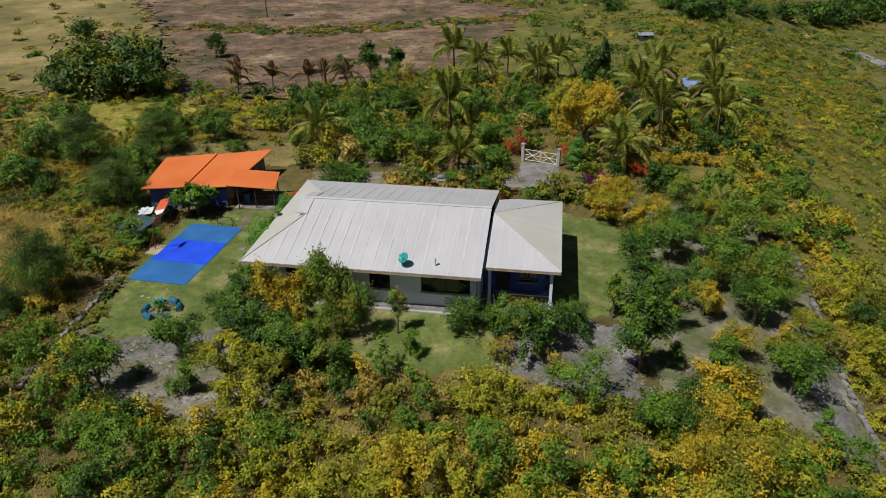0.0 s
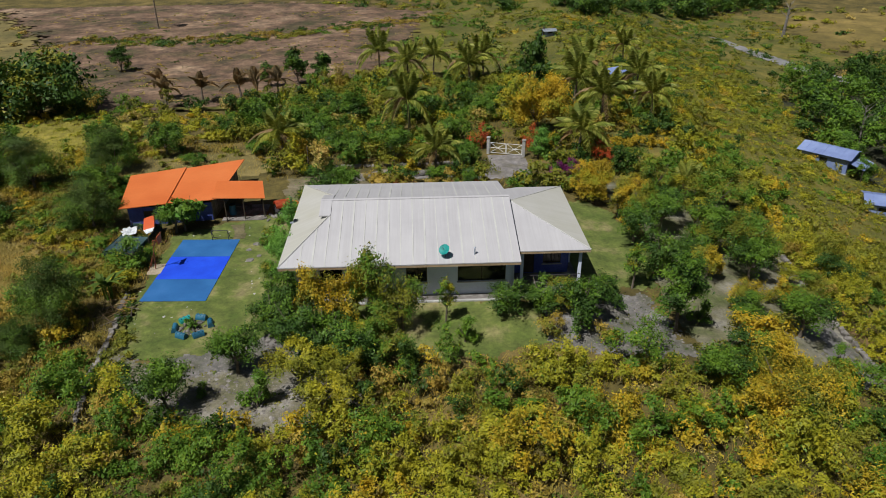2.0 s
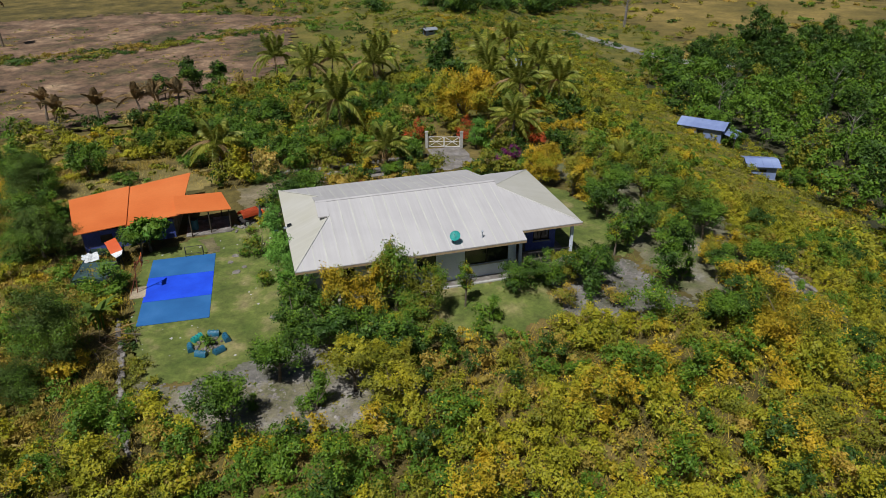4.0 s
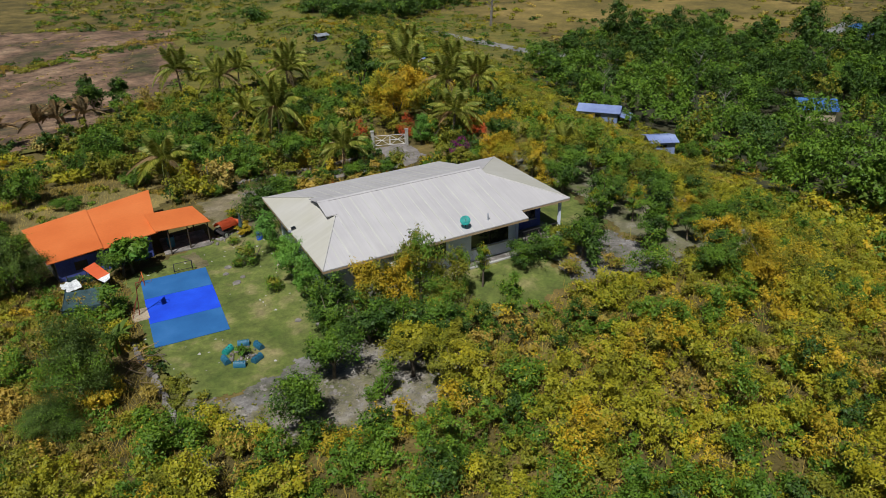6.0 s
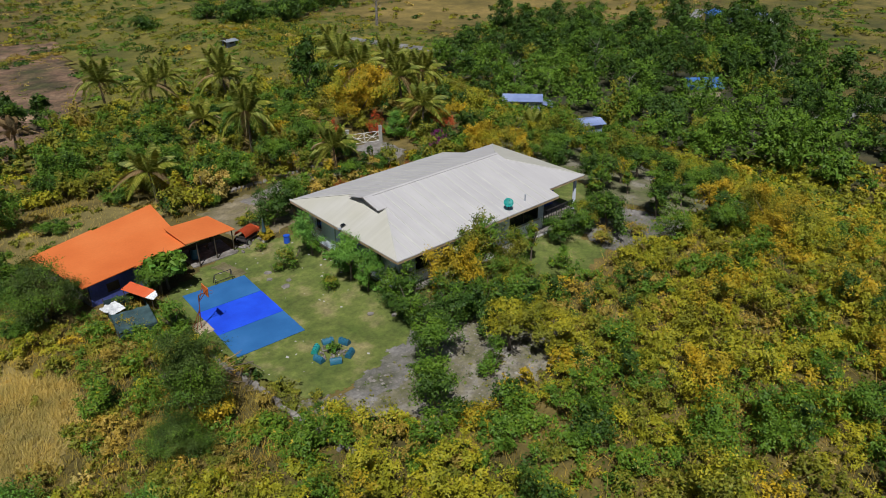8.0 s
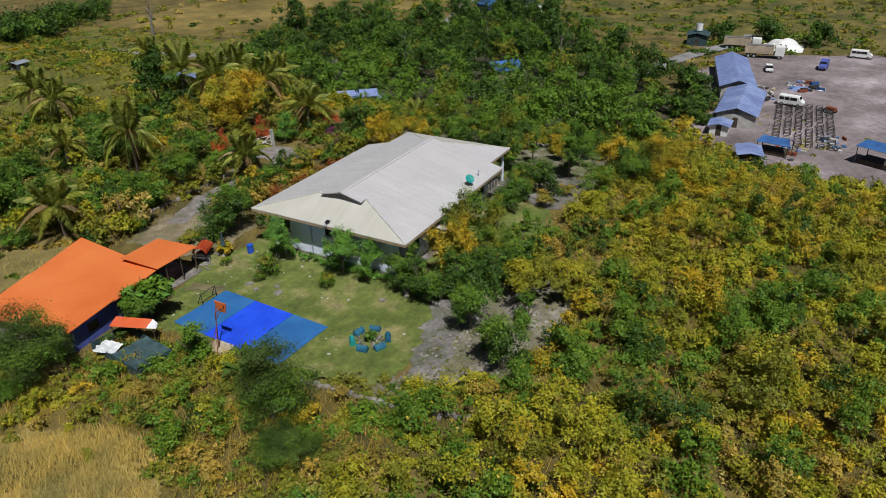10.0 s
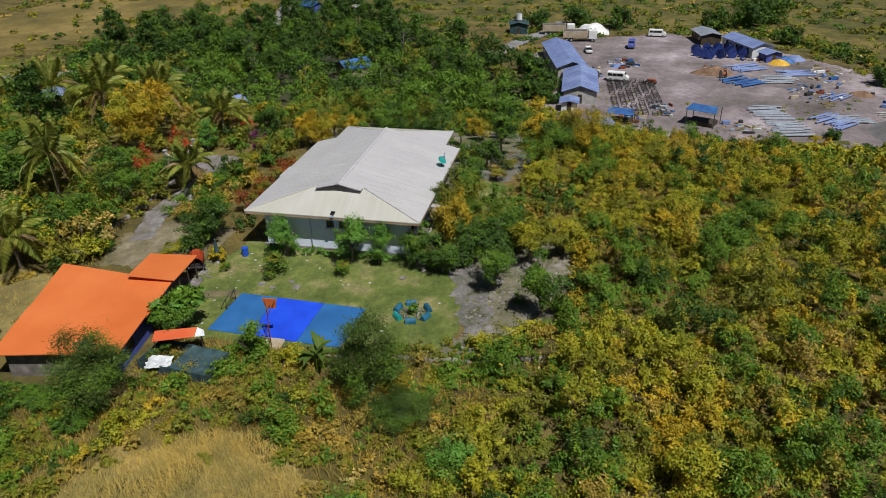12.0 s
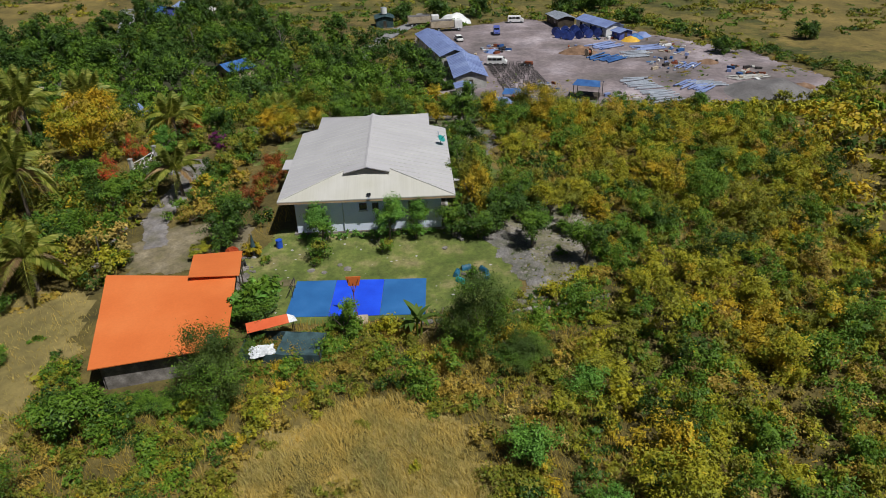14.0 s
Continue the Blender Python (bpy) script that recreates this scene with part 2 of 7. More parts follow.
M_DIRTPILE2 = surface("red_earth", (0.08, 0.055, 0.018), (0.15, 0.095, 0.035), (0.24, 0.14, 0.06), 0.4, 5.0, 0.95, relief=0.5)
M_DIRT = surface("tan_dirt", (0.10, 0.095, 0.03), (0.20, 0.165, 0.10), (0.30, 0.255, 0.18), 0.4, 5.0, 0.95, relief=0.5, dist=0.05, mottle=0.3)
M_ROAD = surface("pale_road", (0.17, 0.165, 0.165), (0.23, 0.225, 0.23), (0.30, 0.295, 0.30), 0.3, 4.0, 0.9)
L_GREEN = leaf_mat("leaf_green", (0.045, 0.105, 0.011), (0.095, 0.185, 0.017), (0.18, 0.285, 0.03))
L_DARK = leaf_mat("leaf_dark", (0.022, 0.052, 0.009), (0.042, 0.092, 0.013), (0.075, 0.14, 0.02))
L_LIME = leaf_mat("leaf_yellow_green", (0.18, 0.19, 0.014), (0.305, 0.295, 0.02), (0.46, 0.41, 0.03))
L_OLIVE = leaf_mat("leaf_olive", (0.105, 0.125, 0.014), (0.19, 0.195, 0.02), (0.30, 0.285, 0.032))
L_MUSTARD = leaf_mat("leaf_mustard", (0.28, 0.205, 0.014), (0.43, 0.305, 0.02), (0.58, 0.43, 0.035))
L_GOLD = leaf_mat("leaf_gold", (0.34, 0.22, 0.012), (0.46, 0.31, 0.018), (0.58, 0.41, 0.035))
L_RUST = leaf_mat("leaf_rust", (0.20, 0.145, 0.025), (0.33, 0.235, 0.042), (0.48, 0.35, 0.08))
L_STRAW = leaf_mat("dry_grass", (0.32, 0.235, 0.065), (0.46, 0.345, 0.10), (0.58, 0.45, 0.16))
L_RED = leaf_mat("leaf_red", (0.28, 0.035, 0.012), (0.48, 0.07, 0.024), (0.60, 0.16, 0.05))
L_RUSTRED = leaf_mat("leaf_brown_red", (0.16, 0.045, 0.014), (0.28, 0.075, 0.02), (0.38, 0.13, 0.03))
L_PURPLE = leaf_mat("leaf_purple", (0.10, 0.01, 0.08), (0.20, 0.02, 0.14), (0.30, 0.05, 0.2))
L_LAWN = leaf_mat("lawn_blades", (0.07, 0.115, 0.018), (0.10, 0.15, 0.025), (0.15, 0.185, 0.035))
L_SPRING = leaf_mat("leaf_fresh_green", (0.07, 0.18, 0.022), (0.125, 0.28, 0.04), (0.19, 0.38, 0.075))
M_BARK = surface("bark", (0.07, 0.055, 0.04), (0.15, 0.12, 0.09), (0.24, 0.20, 0.16), 2.0, 25.0, 0.9, relief=0.7)


def roof_mat(name, dark, mid, light, along):
    """Painted roof sheet: blotches, and fine ribs and dirt streaks that run down the slope (along x or y)."""
    m, nt, b = node_mat(name, 0.5)
    g = nt.nodes.new("ShaderNodeNewGeometry")
    mp = nt.nodes.new("ShaderNodeMapping")
    mp.inputs["Scale"].default_value = (0.12, 4.5, 0.12) if along == "x" else (4.5, 0.12, 0.12)
    nt.links.new(g.outputs["Position"], mp.inputs["Vector"])
    streak = add_noise(nt, 1.0, 4, 0.75, mp.outputs[0])
    c = ramp(nt, add_noise(nt, 0.35, 5), [(0.3, dark), (0.52, mid), (0.72, light)])
    c = mix(nt, 1.0, c, ramp(nt, streak, [(0.3, (0.93, 0.925, 0.92)), (0.5, (1.0, 1.0, 1.0)), (0.7, (1.05, 1.05, 1.055))]), "MULTIPLY")
    nt.links.new(c, b.inputs["Base Color"])
    bump(nt, b, streak, 0.12, 0.02)
    return m


M_ROOF = roof_mat("roof_cream_sheet", (0.445, 0.43, 0.445), (0.48, 0.465, 0.478), (0.515, 0.50, 0.508), "y")
M_ROOFEND = roof_mat("roof_yellowed_sheet", (0.46, 0.445, 0.38), (0.49, 0.475, 0.43), (0.52, 0.505, 0.47), "x")
M_RIB = surface("roof_seam_sheet", (0.48, 0.475, 0.455), (0.53, 0.525, 0.50), (0.58, 0.57, 0.54), 0.8, 8.0, 0.55, relief=0.05, grain=0.06)
M_WALL = surface("white_plaster", (0.66, 0.72, 0.89), (0.73, 0.79, 0.94), (0.79, 0.84, 0.96), 0.5, 9.0, 0.85, relief=0.08, grain=0.06)
M_FASCIA = surface("fascia_tan", (0.30, 0.20, 0.11), (0.42, 0.30, 0.18), (0.52, 0.40, 0.27), 0.9, 12.0, 0.7, relief=0.1)
M_DARKWOOD = surface("dark_timber", (0.03, 0.022, 0.016), (0.06, 0.045, 0.03), (0.10, 0.075, 0.05), 1.2, 18.0, 0.75)
M_CONCRETE = surface("concrete", (0.30, 0.29, 0.27), (0.42, 0.41, 0.39), (0.55, 0.54, 0.52), 0.8, 10.0, 0.9)
M_STONE = surface("rubble_stone", (0.10, 0.09, 0.075), (0.19, 0.17, 0.155), (0.33, 0.305, 0.28), 1.6, 9.0, 0.9, relief=0.5)
M_ORANGE = surface("orange_roof_sheet", (0.62, 0.145, 0.034), (0.68, 0.172, 0.043), (0.72, 0.20, 0.055), 0.25, 6.0, 0.5, relief=0.05, grain=0.06)
M_ORANGE2 = surface("red_orange_sheet", (0.55, 0.085, 0.03), (0.66, 0.12, 0.04), (0.72, 0.17, 0.07), 0.5, 6.0, 0.5, relief=0.05, grain=0.06)
M_MAT = surface("blue_court_mat", (0.012, 0.10, 0.30), (0.018, 0.125, 0.35), (0.03, 0.15, 0.40), 0.5, 10.0, 0.75, relief=0.1, grain=0.06)
M_KEY = surface("bright_blue_key", (0.006, 0.055, 0.62), (0.008, 0.07, 0.72), (0.012, 0.09, 0.80), 0.7, 12.0, 0.7, relief=0.1, grain=0.06)
M_RUSTIRON = surface("rusty_iron", (0.14, 0.035, 0.015), (0.26, 0.07, 0.03), (0.36, 0.13, 0.06), 2.5, 20.0, 0.7, 0.3)
M_TEAL = surface("teal_plastic", (0.01, 0.18, 0.17), (0.015, 0.30, 0.27), (0.04, 0.42, 0.38), 1.0, 12.0, 0.5, relief=0.05, grain=0.06)
M_DISH = surface("turquoise_paint", (0.02, 0.36, 0.34), (0.03, 0.46, 0.43), (0.06, 0.54, 0.50), 1.0, 12.0, 0.5, relief=0.05, grain=0.06)
M_BLUEDRUM = surface("blue_drum_plastic", (0.012, 0.08, 0.14), (0.02, 0.13, 0.22), (0.05, 0.20, 0.30), 1.4, 12.0, 0.5)
M_BLUESHEET = surface("blue_grey_sheet", (0.15, 0.19, 0.38), (0.20, 0.26, 0.48), (0.28, 0.35, 0.58), 0.3, 3.0, 0.5, grain=0.06)
M_BLUETARP = surface("blue_tarp", (0.018, 0.065, 0.21), (0.03, 0.11, 0.31), (0.06, 0.17, 0.40), 0.5, 5.0, 0.6, grain=0.06)
M_BLUEWALL = surface("blue_painted_wall", (0.05, 0.07, 0.28), (0.07, 0.10, 0.38), (0.11, 0.15, 0.46), 0.6, 7.0, 0.8)
M_IRON = surface("dark_iron", (0.03, 0.028, 0.03), (0.06, 0.055, 0.055), (0.12, 0.10, 0.09), 1.5, 14.0, 0.6, 0.4)
M_GALV = surface("galvanised_steel", (0.36, 0.40, 0.47), (0.46, 0.50, 0.57), (0.58, 0.62, 0.68), 0.8, 6.0, 0.4, 0.5)
M_WHITE = surface("white_paint", (0.66, 0.66, 0.66), (0.76, 0.76, 0.76), (0.84, 0.84, 0.84), 0.9, 9.0, 0.45, relief=0.05, grain=0.06)
M_TYRE = surface("black_rubber", (0.012, 0.012, 0.012), (0.02, 0.02, 0.02), (0.035, 0.035, 0.035), 3.0, 20.0, 0.85)
M_CLOTH = surface("pale_cloth", (0.5, 0.52, 0.55), (0.66, 0.68, 0.70), (0.8, 0.8, 0.8), 2.0, 9.0, 0.85)
M_NET = surface("dark_shade_net", (0.02, 0.045, 0.05), (0.035, 0.075, 0.085), (0.06, 0.11, 0.12), 1.5, 14.0, 0.9)
M_DIRTPILE = surface("brown_earth", (0.12, 0.07, 0.04), (0.22, 0.13, 0.08), (0.32, 0.21, 0.14), 0.6, 4.0, 0.95, relief=0.8)
M_SAND = surface("grey_sand", (0.12, 0.11, 0.11), (0.16, 0.15, 0.15), (0.21, 0.20, 0.20), 0.3, 4.0, 0.95)
M_TAN = surface("tan_paint", (0.34, 0.27, 0.19), (0.45, 0.37, 0.27), (0.55, 0.47, 0.36), 0.9, 8.0, 0.6)
M_YELLOW = surface("yellow_tarp", (0.55, 0.30, 0.02), (0.66, 0.38, 0.03), (0.75, 0.47, 0.06), 0.8, 8.0, 0.6)
M_GLASS, _nt, _b = node_mat("dark_window_glass", 0.06)
_b.inputs["Base Color"].default_value = (0.012, 0.014, 0.016, 1)
_b.inputs["Specular IOR Level"].default_value = 0.6

# ---- the land ----
LAWN = [(-18.7, -5.0), (-17.4, -9.8), (-15.2, -11.0), (-8, -9.6), (-6.8, -6), (-6.6, 7), (-8.5, 9), (-10.0, 11), (-15, 8.4), (-19, 6.2)]
GRAVEL = [(-17.6, -9.8), (-17.6, -12.2), (-15.6, -13.8), (-13.6, -16.4), (-10, -17.2), (-6.2, -17.4), (-2.6, -16.6), (-1.8, -14.6), (-4.0, -12.8), (-3.8, -9.3), (-7.2, -7.0), (-8, -9.7), (-15, -11.2)]
GRAVELSTRIP = [(-15.6, -10.9), (-12.6, -10.1), (-9.1, -9.0), (-6.9, -9.9), (-7.7, -11.7), (-10.2, -12.0), (-12.7, -12.8), (-15.4, -13.0)]
THINGRASS = [(-9.0, -12.6), (-9.4, -14.6), (-12.6, -15.6), (-15.0, -13.8), (-13.6, -13.2), (-11.2, -12.9)]
WESTSTRIP = [(-19.5, -2.6), (-18.5, -2.9), (-17.9, -6.8), (-17.0, -9.8), (-17.2, -13.4), (-18.2, -13.2), (-18.9, -6.6)]
FRONT = [(-4.5, -6.2), (8.4, -6.2), (9.6, -10.4), (6, -11.7), (3, -12.0), (-3, -11.0)]
EASTGRAVEL = [(9, -6), (13.5, -4.5), (17.2, -5), (18.8, -12.4), (13.5, -12.4), (9.8, -10.6)]
EASTLAWN = [(12.5, -4.8), (12.0, 7), (8, 8), (10, 13), (17, 11), (20, 3), (18, -4.2)]
TRACK = [(27.6, -9.4), (29.2, -5), (30.8, -5.2), (30.9, -13.2), (28.6, -13.4), (27.8, -12.0)]
GARDEN = [(18.4, -11), (24, -10.6), (31, -13.2), (32.2, 15.5), (18.5, 15.5), (20, 3), (18, -4.2)]
WESTMEADOW = [(-150, 38), (-60, 42), (-44, 46), (-58, 75), (-76, 105), (-105, 145), (-190, 130)]
DRIVE = [(8.9, 24), (12.8, 24), (12.6, 18.2), (8.5, 16.8), (0, 17.9), (-3.0, 17.8), (-6.4, 16.6), (-7.2, 18.5), (-1.8, 20.3), (8.7, 19.8)]
DIRT = [(-2.5, 16.8), (-2.6, 13), (-4.6, 10.4), (-8.2, 10.2), (-11, 12.4), (-11.2, 18.4), (-6.5, 19.2)]
YARD = [(85, -8), (104, -11), (126, 0), (150, -8), (162, -38), (152, -52), (137, -67), (112, -86), (84, -92), (75, -82), (69, -60), (67, -36), (73, -20)]
FALLOW = [(-44, 45.5), (-20, 49), (-10, 64), (-2, 80), (6, 132), (-30, 150), (-105, 146), (-76, 105), (-58, 75)]
MEADOW = [(112, 140), (116, 195), (210, 190), (235, 110), (190, 98), (150, 122)]
DRYGRASS = [(-43, -5), (-34, -6.6), (-29.4, -5.8), (-27, -3.2), (-26.6, 0.2), (-28.6, 3.2), (-31.5, 5.4), (-43, 8.5)]
NSLOPE = [(-44, 44), (-20, 46), (2, 40), (20, 34), (34, 8), (44, -40), (74, -62), (66, -36), (70, -10), (66, 40), (74, 90), (110, 125), (112, 190), (20, 190), (6, 132), (-2, 80), (-10, 64), (-20, 49)]
YELLOWMEADOW = [(-47, 25.5), (-37, 27), (-31.5, 33), (-33, 40.5), (-42, 41.5), (-52, 38), (-54, 30)]
NWDRY = [(-31, 17.5), (-27, 19.5), (-20, 17.6), (-14.2, 19.8), (-12.2, 23.5), (-16, 27.5), (-24, 26.5), (-30, 23)]
FARSTRAW = [(108, -104), (126, -96), (165, -112), (200, -150), (150, -180), (112, -140)]
EPLAIN = [(78, -190), (285, -190), (285, 105), (236, 108), (176, 70), (166, -20), (160, -58), (114, -90), (84, -96)]
REDVERGE = [(32.0, -13), (32.0, -4.5), (32.4, 1.5), (33.0, 8.5), (33.4, 16), (34.6, 16), (34.2, 8), (33.4, 1), (33.2, -13)]
BUILT = [(-26, 7), (-11, 8), (-11, 13), (-14.5, 19), (-26.5, 16.5)]
PLINTH = [(-7.4, -6.5), (13.2, -6.5), (13.2, 6.6), (-7.4, 6.6)]

xs = np.concatenate([[-2500, -1400, -800, -500, -330, -230, -170], np.arange(-130, 170, 1.25), [190, 230, 290, 380, 520, 820, 1400, 2500]])
ys = np.concatenate([[-2500, -1400, -800, -500, -330, -230, -170, -130], np.arange(-100, 155, 1.25), [175, 210, 260, 330, 480, 800, 1400, 2500]])
GX, GY = np.meshgrid(xs, ys)
near = (1 - ss(90, 200, np.hypot(GX, GY)))
GZ = ground(GX, GY) + 0.12 * (wave(GX, GY, 2.1, 1.0) - 0.5) * near * (1 - ss(0, 1, inside([(-22, -22), (34, -22), (34, 26), (-28, 26)], GX, GY).astype(float)))
idx = np.arange(GX.size).reshape(GX.shape)
F = np.stack([idx[:-1, :-1], idx[:-1, 1:], idx[1:, 1:], idx[1:, :-1]], -1).reshape(-1, 4)
land = new("ground", array_mesh("ground", np.stack([GX.ravel(), GY.ravel(), GZ.ravel()], -1), F, M_SCRUBLAND, smooth=True))
tagged(land, "olive and straw coloured scrubland falling away to the east", "ground", kind="structure")
for nm, poly, mt, st, rg, lb in (
    ("lawn", LAWN, M_LAWN, 0.13, 0.25, "mown green lawn with worn dry patches"),
    ("front_lawn", FRONT, M_LAWN, 0.13, 0.4, "green grass in front of the white house"),
    ("east_lawn", EASTLAWN, M_LAWN, 0.13, 0.5, "green grass beside the house wing"),
    ("gravel", GRAVEL, M_BARE, 0.13, 0.45, "tan and grey bare soil with thin dry grass"),
    ("thin_grass", THINGRASS, M_GARDEN, 0.16, 0.35, "thin olive grass between the gravel and the thicket"),
    ("gravel_strip", GRAVELSTRIP, M_GRAVEL, 0.13, 0.3, "strip of grey gravel beside the lawn"),
    ("rough_verge", WESTSTRIP, M_GRASSLAND, 0.13, 0.25, "olive and brown rough grass at the lawn edge"),
    ("gravel_east", EASTGRAVEL, M_GRAVEL, 0.13, 0.5, "grey gravelly soil under the garden trees"),
    ("track", TRACK, M_GRAVEL, 0.13, 0.5, "grey dirt track along the garden wall"),
    ("garden_ground", GARDEN, M_GARDEN, 0.2, 0.4, "grass and gravel under the garden trees"),
    ("dry_grassland", DRYGRASS, M_STRAWLAND, 0.3, 0.9, "pale straw-coloured matted dry grass"),
    ("north_slope", NSLOPE, M_GRASSLAND, 1.6, 0.5, "soft olive and yellow-green grass on the slope"),
    ("red_verge", REDVERGE, M_DIRTPILE2, 0.3, 0.5, "reddish brown bare strip outside the garden wall"),
    ("yellow_meadow", YELLOWMEADOW, M_YELLOWGRASS, 0.5, 1.4, "sunny yellow-green meadow grass"),
    ("dry_clearing", NWDRY, M_WESTMEADOW, 0.4, 0.9, "straw-coloured dry clearing behind the outbuilding"),
    ("east_plain", EPLAIN, M_PLAIN, 3.0, 1.0, "olive grassland beyond the yard"),
    ("far_straw", FARSTRAW, M_OCHRE, 1.2, 4.0, "straw-coloured grass beyond the yard"),
    ("west_meadow", WESTMEADOW, M_WESTMEADOW, 1.0, 3.0, "olive and straw coloured grassland"),
    ("dirt_court", DIRT, M_DIRT, 0.15, 0.35, "tan dirt and thin grass behind the outbuilding"),
    ("driveway", DRIVE, M_DRIVE, 0.13, 0.15, "pale concrete and dirt driveway behind the house"),
    ("yard", YARD, M_YARD, 0.5, 0.5, "wide pale dirt storage yard"),
    ("fallow_field", FALLOW, M_FALLOW, 0.6, 1.5, "fallow brown field with dry stubble"),
    ("dry_meadow", MEADOW, M_OCHRE, 1.0, 3.0, "ochre dry meadow in the distance"),
):
    lift = {"gravel": 0.03, "gravel_strip": 0.036, "yellow_meadow": 0.16, "gravel_west": 0.033, "driveway": 0.035, "gravel_east": 0.03, "track": 0.04, "garden_ground": 0.01}.get(nm, 0.02) + (0.1 if nm in ("yard", "fallow_field", "west_meadow") else 0.0) + (0.04 if nm in ("dry_meadow", "far_straw") else 0.0) + (0.015 if nm == "east_plain" else 0.0) + (0.22 if nm == "north_slope" else 0.0)
    tagged(drape(nm, poly, mt, lift, st, rg, len(nm)), lb, "ground", kind="structure")

# ---- the white house ----
X0, X1, Y0, Y1, EAVE, RIDGE, MIDY = -7.88, 7.92, -6.6, 7.16, 4.07, 5.75, 0.28
GX0, GSY, GNY, GZB = -4.9, -1.42, 1.98, 5.31  # foot of the small gable at the west end of the ridge
house = thing("house", (0, 0, gz(0, 0)), "white single-storey house under a broad cream metal roof", "house")
HZ = gz(0, 0)


def house_part(name, bm, material, label="", parent=None):
    """A part given in world places, hung under the house."""
    bmesh.ops.transform(bm, matrix=Matrix.Translation((0, 0, -HZ)), verts=bm.verts[:])
    return part(name, bm, material, parent or house, label)


roof_s = house_part("roof_slope", slab([(X0, Y0, EAVE), (X1, Y0, EAVE), (X1, MIDY, RIDGE), (GX0, MIDY, RIDGE), (GX0, GSY, GZB)], 0.07), M_ROOF, "cream ribbed metal roof slope")
roof_n = house_part("roof_slope", slab([(X0, Y1, EAVE), (GX0, GNY, GZB), (GX0, MIDY, RIDGE), (X1, MIDY, RIDGE), (X1, Y1, EAVE)], 0.07), M_ROOF, "cream ribbed metal roof slope")
roof_w = house_part("roof_slope", slab([(X0, Y1, EAVE), (X0, Y0, EAVE), (GX0, GSY, GZB), (GX0, GNY, GZB)], 0.07), M_ROOFEND, "yellowed cream metal hip end")
WX, WY0, WY1, WE, WR = 12.87, -5.08, 5.84, 4.0, 5.32
AP = (8.02, MIDY + 0.1, WR)
house_part("wing_roof_slope", slab([(7.86, WY0, WE), (WX, WY0, WE), AP], 0.06), M_ROOF, "cream metal roof of the lower wing")
house_part("wing_roof_slope", slab([(WX, WY0, WE), (WX, WY1, WE), AP], 0.06), M_ROOFEND, "cream metal roof of the lower wing")
house_part("wing_roof_slope", slab([(WX, WY1, WE), (9.3, WY1, WE), (7.86, 5.0, WE + 0.2), AP], 0.06), M_ROOF, "cream metal roof of the lower wing")
# seams on the slopes
k = 0
x = X0 + 0.55
while x < X1 - 0.2:
    yy = GSY + (Y0 - GSY) * (1 - (x - X0) / (GX0 - X0)) if x < GX0 else MIDY
    zt = EAVE + (yy - Y0) * (RIDGE - EAVE) / (MIDY - Y0)
    bm = bmesh.new()
    w = 0.03 + 0.012 * ((k * 7) % 3)
    add_slab(bm, [(x - w, Y0 - 0.01, EAVE + 0.012), (x + w, Y0 - 0.01, EAVE + 0.012), (x + w, yy, zt + 0.012), (x - w, yy, zt + 0.012)], 0.03)
    house_part("roof_seam", bm, M_RIB, parent=None)
    yy = GNY + (Y1 - GNY) * (1 - (x - X0) / (GX0 - X0)) if x < GX0 else MIDY
    zt = EAVE + (Y1 - yy) * (RIDGE - EAVE) / (Y1 - MIDY)
    bm = bmesh.new()
    add_slab(bm, [(x + w, Y1, EAVE + 0.007), (x - w, Y1, EAVE + 0.007), (x - w, yy, zt + 0.007), (x + w, yy, zt + 0.007)], 0.025)
    house_part("roof_seam", bm, M_RIB)
    x += 0.82
    k += 1
# ridge and hip caps
bm = bmesh.new()
add_slab(bm, [(GX0 - 0.75, MIDY - 0.16, RIDGE + 0.02), (X1, MIDY - 0.16, RIDGE + 0.02), (X1, MIDY, RIDGE + 0.07), (GX0 - 0.75, MIDY, RIDGE + 0.07)], 0.05)
add_slab(bm, [(GX0 - 0.75, MIDY, RIDGE + 0.07), (X1, MIDY, RIDGE + 0.07), (X1, MIDY + 0.16, RIDGE + 0.02), (GX0 - 0.75, MIDY + 0.16, RIDGE + 0.02)], 0.05)
house_part("ridge_cap", bm, M_ROOF)
for a, b in (((X0, Y0, EAVE + 0.04), (GX0, GSY, GZB + 0.04)), ((X0, Y1, EAVE + 0.04), (GX0, GNY, GZB + 0.04)), ((WX, WY0, WE + 0.03), AP), ((WX, WY1, WE + 0.03), AP)):
    house_part("hip_cap", rod(a, b, 0.03, n=6), M_RIB)
# small gable and its hood
bm = bmesh.new()
vs = [bm.verts.new(p) for p in ((GX0 + 0.02, GSY, GZB - 0.02), (GX0 + 0.02, GNY, GZB - 0.02), (GX0 + 0.02, MIDY, RIDGE - 0.05))]
bm.faces.new(vs)
bmesh.ops.solidify(bm, geom=bm.faces[:], thickness=0.06)
bmesh.ops.recalc_face_normals(bm, faces=bm.faces[:])
house_part("gable_vent", bm, M_ROOF, "shaded triangular gable vent")
for sy in (GSY - 0.12, GNY + 0.12):
    bm = slab([(GX0 - 0.75, sy, GZB + 0.05), (GX0 + 0.05, sy, GZB + 0.05), (GX0 + 0.05, MIDY, RIDGE + 0.04), (GX0 - 0.75, MIDY, RIDGE + 0.04)], 0.07)
    house_part("gable_hood", bm, M_ROOF)
